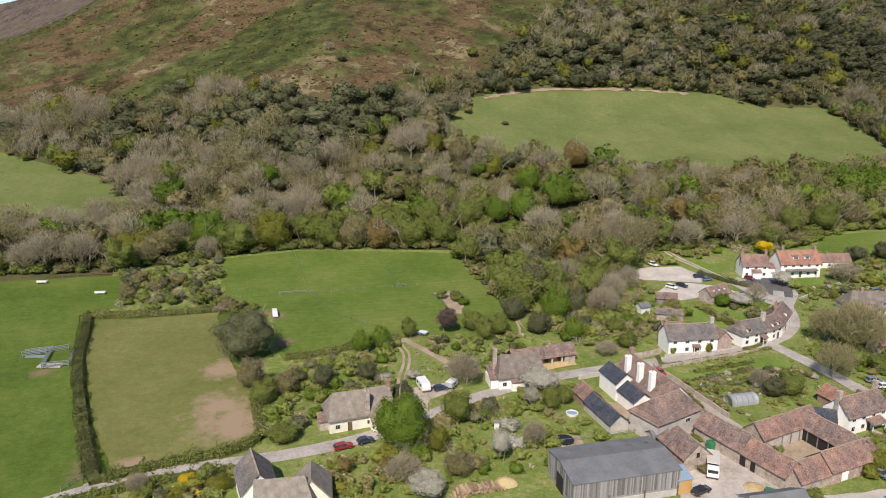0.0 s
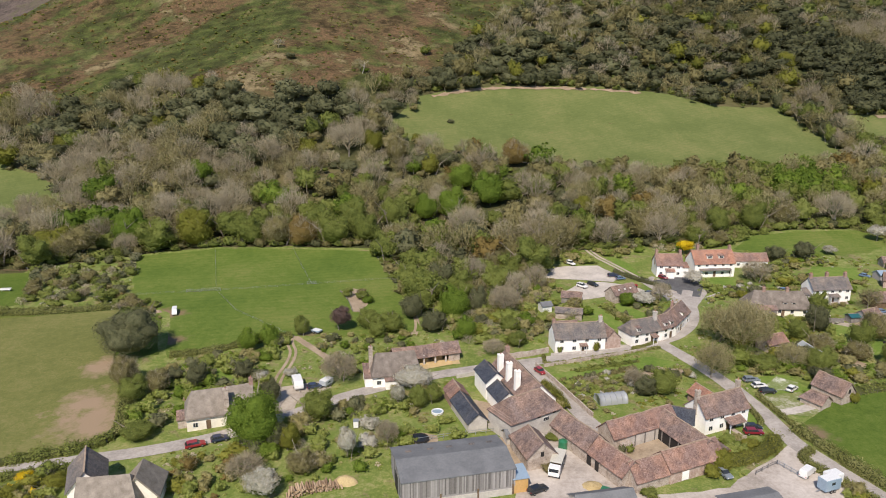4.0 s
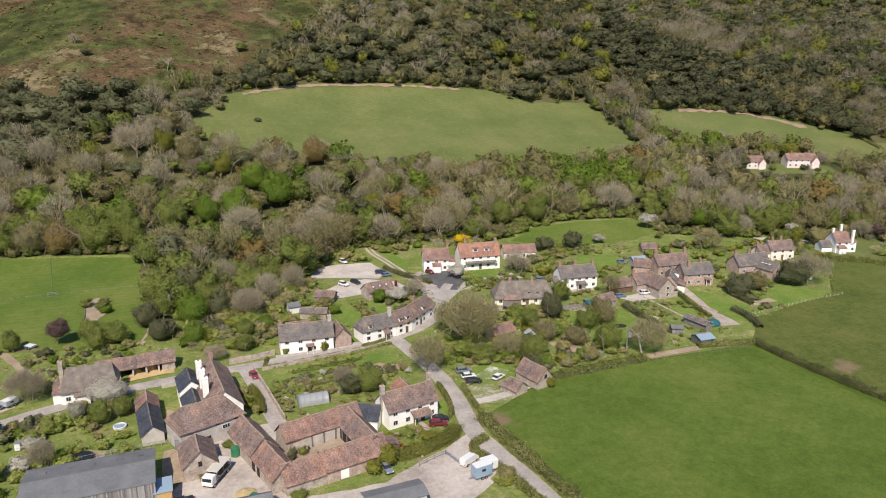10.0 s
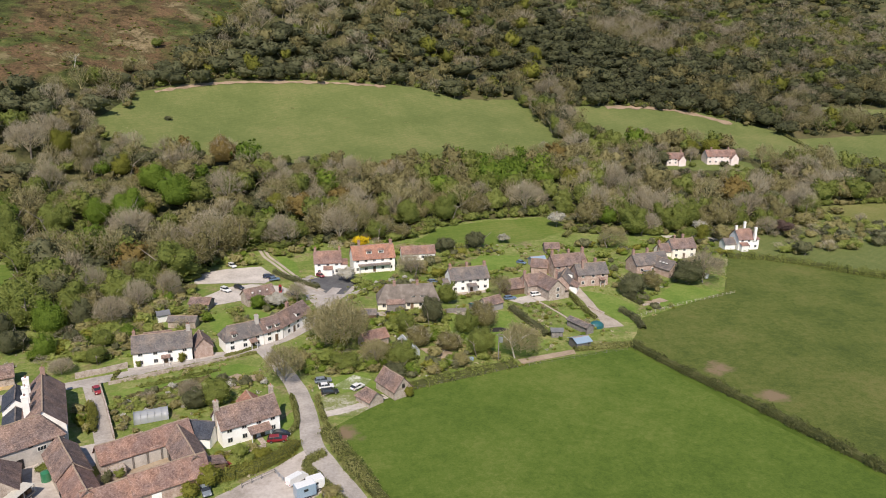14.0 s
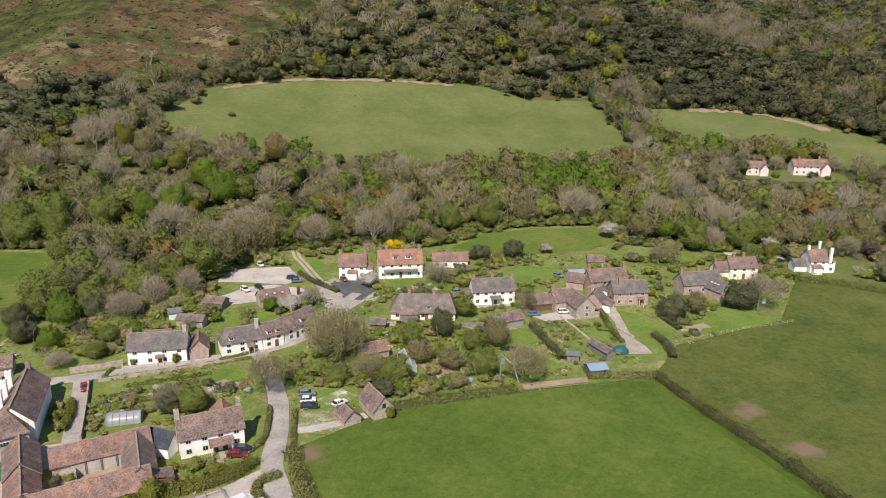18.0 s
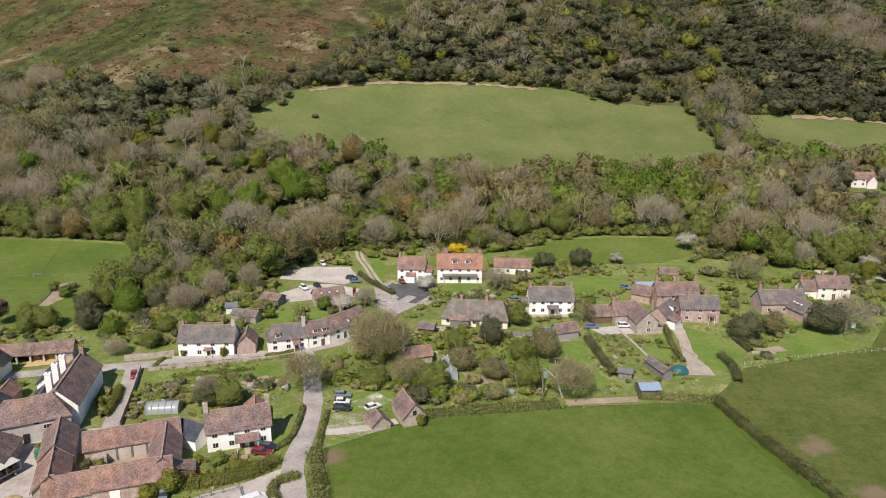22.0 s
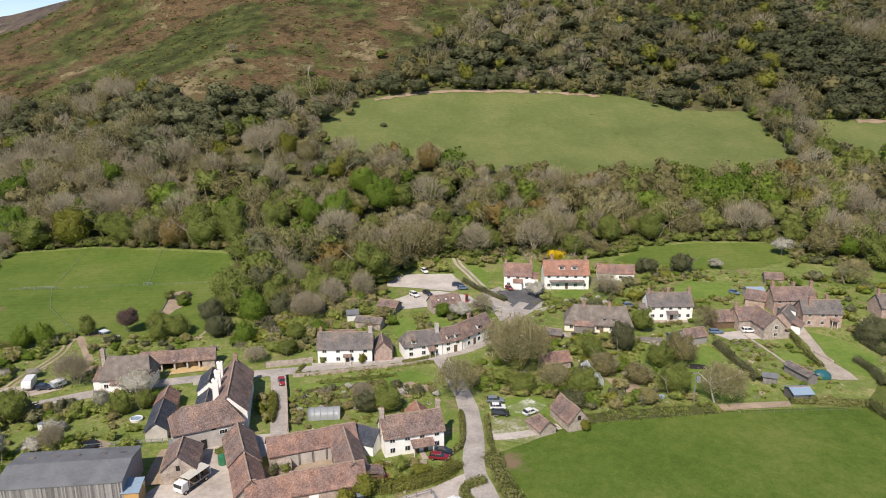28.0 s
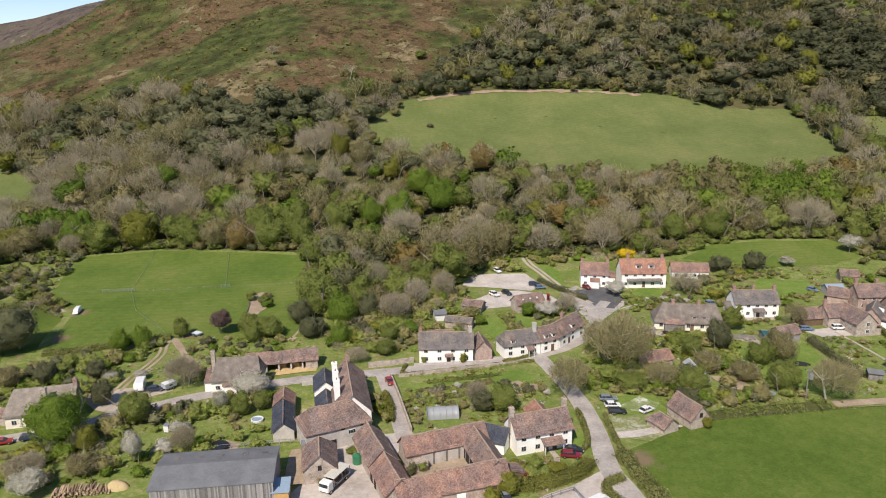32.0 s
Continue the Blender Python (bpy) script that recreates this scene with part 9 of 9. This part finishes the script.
def picnic_table(x, y, angle):
    root = new("picnic_table")
    root.matrix_world = Matrix.Translation((x, y, z_at(x, y) + 0.2)) @ Matrix.Rotation(radians(angle), 4, "Z")
    part("tabletop", one_box(-0.9, 0.9, -0.38, 0.38, 0.7, 0.76), MAT["frame"], root)
    for s in (-1, 1):
        part("bench", one_box(-0.9, 0.9, s * 0.72 - 0.14, s * 0.72 + 0.14, 0.42, 0.47), MAT["frame"], root)
        part("leg", one_box(s * 0.65 - 0.05, s * 0.65 + 0.05, -0.75, 0.75, 0, 0.42), MAT["wood"], root)
        part("brace", one_box(s * 0.65 - 0.04, s * 0.65 + 0.04, -0.3, 0.3, 0.42, 0.7), MAT["wood"], root)
    return tagged(root, "pale timber picnic table on grass", "table", "picnic tables in the pasture")


def feed_trough(x, y, angle):
    root = new("feed_trough")
    root.matrix_world = Matrix.Translation((x, y, z_at(x, y) + 0.2)) @ Matrix.Rotation(radians(angle), 4, "Z")
    bm = prism([(-1.5, 0.5), (1.5, 0.5), (1.7, 1.0), (-1.7, 1.0)], 0.5)
    part("tub", bm, MAT["p_white"], root)
    for u in (-1.2, 1.2):
        for s in (-0.35, 0.35):
            part("leg", one_box(u - 0.05, u + 0.05, s - 0.05, s + 0.05, 0, 0.5), MAT["galv"], root)
    return tagged(root, "white metal feed trough standing in the pasture", "trough", "troughs in the pasture")


feed_trough(-134.9, 224.4, 5)
feed_trough(-110.8, 214.7, 5)


def sheep_pen():
    """Galvanised race with a ramp and a square pen beside the hedge."""
    root = new("sheep_pen")
    x, y = -103, 169
    root.location = (x, y, z_at(x, y) + 0.2)

    def rail_run(a, b, h, k=4):
        d = (Vector(b) - Vector(a))
        m = Matrix.Translation((a[0] - x, a[1] - y, 0)) @ Matrix.Rotation(math.atan2(d.y, d.x), 4, "Z")
        L = d.length
        for i in range(k):
            bm = one_box(0, L, -0.05, 0.05, h * (i + 1) / k - 0.12, h * (i + 1) / k)
            bmesh.ops.transform(bm, matrix=m, verts=bm.verts)
            part("rail", bm, MAT["galv"], root)
        for u in (0, L / 2, L):
            bm = one_box(u - 0.08, u + 0.08, -0.08, 0.08, -0.2, h + 0.1)
            bmesh.ops.transform(bm, matrix=m, verts=bm.verts)
            part("post", bm, MAT["galv"], root)

    rail_run((-109.5, 168.6), (-99.9, 173.4), 1.7)
    rail_run((-109.2, 169.8), (-103.5, 172.4), 1.7)
    rail_run((-103.4, 170.8), (-100.8, 161.9), 1.5)
    rail_run((-100.8, 161.9), (-94.8, 163.6), 1.5)
    rail_run((-94.8, 163.6), (-97.4, 171.6), 1.5)
    part("floor_slab", one_box(-5.9, -0.6, -0.6, 0.8, 0.0, 0.12), MAT["galv"], root)
    part("concrete_floor", one_box(0.5, 6.5, -6.5, -4.2, -0.1, 0.12), MAT["gravel"], root)
    return tagged(root, "galvanised sheep race and pen beside the hedge", "animal pen")


sheep_pen()


def telephone_box(x, y):
    root = new("telephone_box")
    root.location = (x, y, z_at(x, y) + 0.2)
    part("kiosk", one_box(-0.45, 0.45, -0.45, 0.45, 0, 2.3), MAT["p_bright"], root)
    bm = one_box(-0.5, 0.5, -0.5, 0.5, 2.3, 2.5)
    bmesh.ops.bevel(bm, geom=bm.edges[:], offset=0.09, segments=2, affect="EDGES")
    part("cap", bm, MAT["p_bright"], root)
    for s in (-1, 1):
        part("pane", one_box(-0.3, 0.3, s * 0.46 - 0.01, s * 0.46 + 0.01, 0.5, 2.0), MAT["glass"], root)
        part("pane", one_box(s * 0.46 - 0.01, s * 0.46 + 0.01, -0.3, 0.3, 0.5, 2.0), MAT["glass"], root)
    return tagged(root, "red telephone box beside the track", "telephone box")


telephone_box(93.2, 218.6)


def tunnel(x, y, angle, L, w, h, label):
    root = new("polytunnel")
    root.matrix_world = Matrix.Translation((x, y, z_at(x, y) + 0.15)) @ Matrix.Rotation(radians(angle), 4, "Z")
    n = 12
    arc = [(math.cos(math.pi * i / n) * w / 2, max(0.0, math.sin(math.pi * i / n)) ** 0.8 * h) for i in range(n + 1)]
    vs, fs = [], []
    for xx in np.linspace(-L / 2, L / 2, 9):
        vs += [(xx, a, b * (1 + 0.015 * math.sin(xx * 5))) for a, b in arc]
    m = n + 1
    fs = [(j * m + i, j * m + i + 1, (j + 1) * m + i + 1, (j + 1) * m + i) for j in range(8) for i in range(n)]
    fs += [tuple(range(m)), tuple(range(8 * m, 9 * m))[::-1]]
    mesh_object("cover", vs, fs, MAT["polythene"], root, True)
    for xx in np.linspace(-L / 2, L / 2, 6):
        bm = bmesh.new()
        for (a0, b0), (a1, b1) in zip(arc, arc[1:]):
            box_bm(bm, xx - 0.03, xx + 0.03, min(a0, a1), max(a0, a1) + 0.01, min(b0, b1), max(b0, b1) + 0.03)
        part("hoop", bm, MAT["galv"], root)
    return tagged(root, label, "greenhouse")


tunnel(67.9, 145.0, 12, 6.8, 3.6, 2.0, "cloudy polythene tunnel behind the byre")


def greenhouse(x, y, angle, L, w):
    root = new("greenhouse")
    root.matrix_world = Matrix.Translation((x, y, z_at(x, y) + 0.15)) @ Matrix.Rotation(radians(angle), 4, "Z")
    he, hr = 1.7, 2.6
    n = int(L / 0.7)
    for i in range(n):
        x0, x1 = -L / 2 + L * i / n, -L / 2 + L * (i + 1) / n
        for s in (-1, 1):
            ob = mesh_object("pane", [(x0, s * w / 2, 0.2), (x1, s * w / 2, 0.2), (x1, s * w / 2, he), (x0, s * w / 2, he)], [(0, 1, 2, 3)], MAT["clear"], root)
            ob = mesh_object("pane", [(x0, s * w / 2, he), (x1, s * w / 2, he), (x1, 0, hr), (x0, 0, hr)], [(0, 1, 2, 3)], MAT["clear"], root)
    for xx in (-L / 2, L / 2):
        mesh_object("gable_pane", [(xx, -w / 2, 0.2), (xx, w / 2, 0.2), (xx, w / 2, he), (xx, 0, hr), (xx, -w / 2, he)], [(0, 1, 2, 3, 4)], MAT["clear"], root)
    bm = one_box(-L / 2, L / 2, -0.04, 0.04, hr - 0.04, hr + 0.04)
    for s in (-1, 1):
        box_bm(bm, -L / 2, L / 2, s * w / 2 - 0.03, s * w / 2 + 0.03, he - 0.03, he + 0.03)
        box_bm(bm, -L / 2, L / 2, s * w / 2 - 0.03, s * w / 2 + 0.03, -0.2, 0.2)
        for i in range(n + 1):
            xx = -L / 2 + L * i / n
            box_bm(bm, xx - 0.02, xx + 0.02, s * w / 2 - 0.02, s * w / 2 + 0.02, 0, he)
    part("frame", bm, MAT["frame"], root)
    return tagged(root, "small glass greenhouse in a cottage garden", "greenhouse")


greenhouse(126.4, 172.4, 100, 4.2, 2.8)
greenhouse(127.6, 167.0, 100, 3.6, 2.6)


def tent(x, y):
    root = new("garden_dome")
    root.location = (x, y, z_at(x, y) + 0.1)
    bm = bmesh.new()
    bmesh.ops.create_uvsphere(bm, u_segments=14, v_segments=8, radius=1.0)
    bmesh.ops.delete(bm, geom=[v for v in bm.verts if v.co.z < -0.1], context="VERTS")
    bmesh.ops.scale(bm, vec=(2.4, 1.6, 2.0), verts=bm.verts)
    part("cover", bm, MAT["p_teal"], root)
    part("hem", one_box(-2.2, 2.2, -0.05, 0.05, 0, 0.08), MAT["dark"], root)
    return tagged(root, "teal tarpaulin dome beside the drive", "tent")


tent(182.2, 176.4)


def dinghy(x, y, angle):
    """A small open boat: flared hull, gunwale and two thwarts."""
    root = new("dinghy")
    root.matrix_world = Matrix.Translation((x, y, z_at(x, y) + 0.15)) @ Matrix.Rotation(radians(angle), 4, "Z")
    bm = bmesh.new()
    rows = []
    for i in range(9):
        u = i / 8
        half = 0.75 * math.sin(math.pi * (0.18 + 0.82 * (1 - u)) ** 0.9) + (0.02 if i == 8 else 0.0)
        rows.append([bm.verts.new((-1.9 + 3.8 * u, half * k, 0.62 * abs(k) ** 1.6 + 0.18 * u * u)) for k in (-1, -0.7, 0, 0.7, 1)])
    for p, q in zip(rows, rows[1:]):
        for j in range(4):
            bm.faces.new((p[j], p[j + 1], q[j + 1], q[j]))
    bmesh.ops.solidify(bm, geom=bm.faces[:], thickness=0.05)
    part("hull", bm, MAT["p_white"], root)
    for u in (-0.7, 0.5):
        part("thwart", one_box(u - 0.12, u + 0.12, -0.55, 0.55, 0.4, 0.45), MAT["wood"], root)
    return tagged(root, "small white dinghy lying in a cottage garden", "boat")


dinghy(-37, 156.8, -52)


def tank(x, y):
    root = new("water_tank")
    root.location = (x, y, z_at(x, y) + 0.15)
    bm = bmesh.new()
    bmesh.ops.create_cone(bm, cap_ends=True, segments=20, radius1=0.95, radius2=0.9, depth=1.7, matrix=Matrix.Translation((0, 0, 0.85)))
    part("body", bm, MAT["p_green"], root)
    bm = bmesh.new()
    bmesh.ops.create_cone(bm, cap_ends=True, segments=20, radius1=0.9, radius2=0.3, depth=0.3, matrix=Matrix.Translation((0, 0, 1.85)))
    part("lid", bm, MAT["p_green"], root)
    return tagged(root, "green plastic water tank beside the byre", "tank")


tank(53.6, 125.2)


def trampoline(x, y):
    root = new("trampoline")
    root.location = (x, y, z_at(x, y) + 0.15)
    bm = bmesh.new()
    bmesh.ops.create_cone(bm, cap_ends=True, segments=24, radius1=1.6, radius2=1.6, depth=0.05, matrix=Matrix.Translation((0, 0, 0.7)))
    part("mat", bm, MAT["pond"], root)
    bm = bmesh.new()
    for i in range(24):
        a = 2 * math.pi * i / 24
        box_bm(bm, math.cos(a) * 1.7 - 0.22, math.cos(a) * 1.7 + 0.22, math.sin(a) * 1.7 - 0.22, math.sin(a) * 1.7 + 0.22, 0.68, 0.75)
    part("pad", bm, MAT["dark"], root)
    for i in range(6):
        a = math.pi * i / 3
        part("leg", one_box(math.cos(a) * 1.6 - 0.04, math.cos(a) * 1.6 + 0.04, math.sin(a) * 1.6 - 0.04, math.sin(a) * 1.6 + 0.04, 0, 0.7), MAT["galv"], root)
    return tagged(root, "round black trampoline in the orchard", "trampoline")


trampoline(24.8, 127.8)


def log_pile(x, y, angle):
    """A long stack of cut logs, end on."""
    rl = random.Random(8)
    root = new("log_pile")
    root.matrix_world = Matrix.Translation((x, y, z_at(x, y) + 0.1)) @ Matrix.Rotation(radians(angle), 4, "Z")
    for row in range(5):
        for i in range(24 - row * 2):
            r = rl.uniform(0.14, 0.22)
            bm = bmesh.new()
            bmesh.ops.create_cone(bm, cap_ends=True, segments=7, radius1=r, radius2=r * 0.9, depth=rl.uniform(1.2, 2.2), matrix=Matrix.Translation((-5 + i * 0.42 + row * 0.2 + rl.uniform(-0.1, 0.1), rl.uniform(-0.3, 0.3), 0.2 + row * 0.32)) @ Matrix.Rotation(radians(90 + rl.uniform(-14, 14)), 4, "X") @ Matrix.Rotation(rl.uniform(-0.2, 0.2), 4, "Y"))
            part("log", bm, MAT["logs"], root)
    return tagged(root, "long stack of pale cut logs", "log pile")


log_pile(6.5, 110.8, 20)


def garden_table(x, y, col, label):
    root = new("garden_table")
    root.location = (x, y, z_at(x, y) + 0.15)
    bm = bmesh.new()
    bmesh.ops.create_cone(bm, cap_ends=True, segments=14, radius1=0.8, radius2=0.8, depth=0.06, matrix=Matrix.Translation((0, 0, 0.72)))
    part("tabletop", bm, MAT[col], root)
    for i in range(4):
        a = math.pi / 4 + math.pi * i / 2
        part("leg", one_box(math.cos(a) * 0.5 - 0.04, math.cos(a) * 0.5 + 0.04, math.sin(a) * 0.5 - 0.04, math.sin(a) * 0.5 + 0.04, 0, 0.7), MAT["wood"], root)
    return tagged(root, label, "table")


for x, y in ((124.5, 195.5), (127.5, 194.0), (130.5, 195.8), (126.0, 191.4), (132.0, 192.4)):
    garden_table(x, y, "dark", "dark round table in the tea garden")


def paddling_pool(x, y, col, label, r=1.3):
    root = new("paddling_pool")
    root.location = (x, y, z_at(x, y) + 0.15)
    bm = bmesh.new()
    for i in range(20):
        a0, a1 = 2 * math.pi * i / 20, 2 * math.pi * (i + 1) / 20
        vs = [bm.verts.new((math.cos(a) * q, math.sin(a) * q, z)) for a in (a0, a1) for q, z in ((r, 0), (r * 1.05, 0.5), (r * 0.9, 0.55), (r * 0.85, 0.1))]
        for k in range(3):
            bm.faces.new((vs[k], vs[k + 4], vs[k + 5], vs[k + 1]))
    part("rim", bm, MAT[col], root)
    bm = bmesh.new()
    bmesh.ops.create_circle(bm, cap_ends=True, segments=20, radius=r * 0.88, matrix=Matrix.Translation((0, 0, 0.35)))
    part("water", bm, MAT["p_sky"], root)
    return tagged(root, label, "pool")


paddling_pool(28.4, 139.3, "p_white", "blue and white tarpaulin pool in the orchard")
paddling_pool(141.8, 161.4, "p_sky", "small blue tub in a garden", 0.7)


def beehive(x, y, label, col="p_white"):
    root = new("beehive")
    root.location = (x, y, z_at(x, y) + 0.1)
    for i in range(3):
        part("box", one_box(-0.5 - 0.02 * i, 0.5 + 0.02 * i, -0.5, 0.5, 0.25 + 0.5 * i, 0.73 + 0.5 * i), MAT[col], root)
    part("lid", one_box(-0.6, 0.6, -0.6, 0.6, 1.74, 1.84), MAT["galv"], root)
    for s in (-0.4, 0.4):
        part("leg", one_box(s - 0.06, s + 0.06, -0.4, 0.4, 0, 0.25), MAT["wood"], root)
    return tagged(root, label, "beehive")


beehive(11.3, 133.0, "white beehive among orchard grass")
beehive(233.5, 209.0, "white hive box under the hedge tree")
beehive(237.0, 209.6, "white hive box under the hedge tree")


def farm_shed():
    """Grey pitched roof of a shed whose walls stand in the yard's foot."""
    house((52, 103.5), (62, 105.6), 6.0, 2.6, 4.4, "render", "sheet", "grey-roofed farm shed at the yard's foot", name="shed", category="shed", rag=0.03)
    house((78, 104.6), (88, 107.2), 4.4, 2.0, 2.5, "render", "sheet", "low grey sheet roof beside the yard", name="shed", category="shed", rag=0.03)


farm_shed()
heap("sand_mound", 57.0, 112.4, 2.2, 1.8, 0.8, MAT["straw"], "heap of sand in the farmyard", "heap")
heap("rubble_mound", 60.8, 109.6, 1.8, 1.4, 0.6, MAT["gravel"], "heap of pale rubble in the farmyard", "heap")


def skip(x, y, angle, col, label):
    root = new("skip")
    root.matrix_world = Matrix.Translation((x, y, z_at(x, y) + 0.15)) @ Matrix.Rotation(radians(angle), 4, "Z")
    bm = prism([(-1.2, 0.0), (1.2, 0.0), (1.6, 1.1), (-1.6, 1.1)], 0.8)
    part("tub", bm, MAT[col], root)
    part("rim", one_box(-1.65, 1.65, -0.86, 0.86, 1.05, 1.13), MAT[col], root)
    return tagged(root, label, "skip")


skip(58.3, 109.2, 60, "p_green", "green metal trailer tub in the farmyard")
skip(84.6, 123.2, 10, "p_bright", "red plastic crate in the cottage garden")
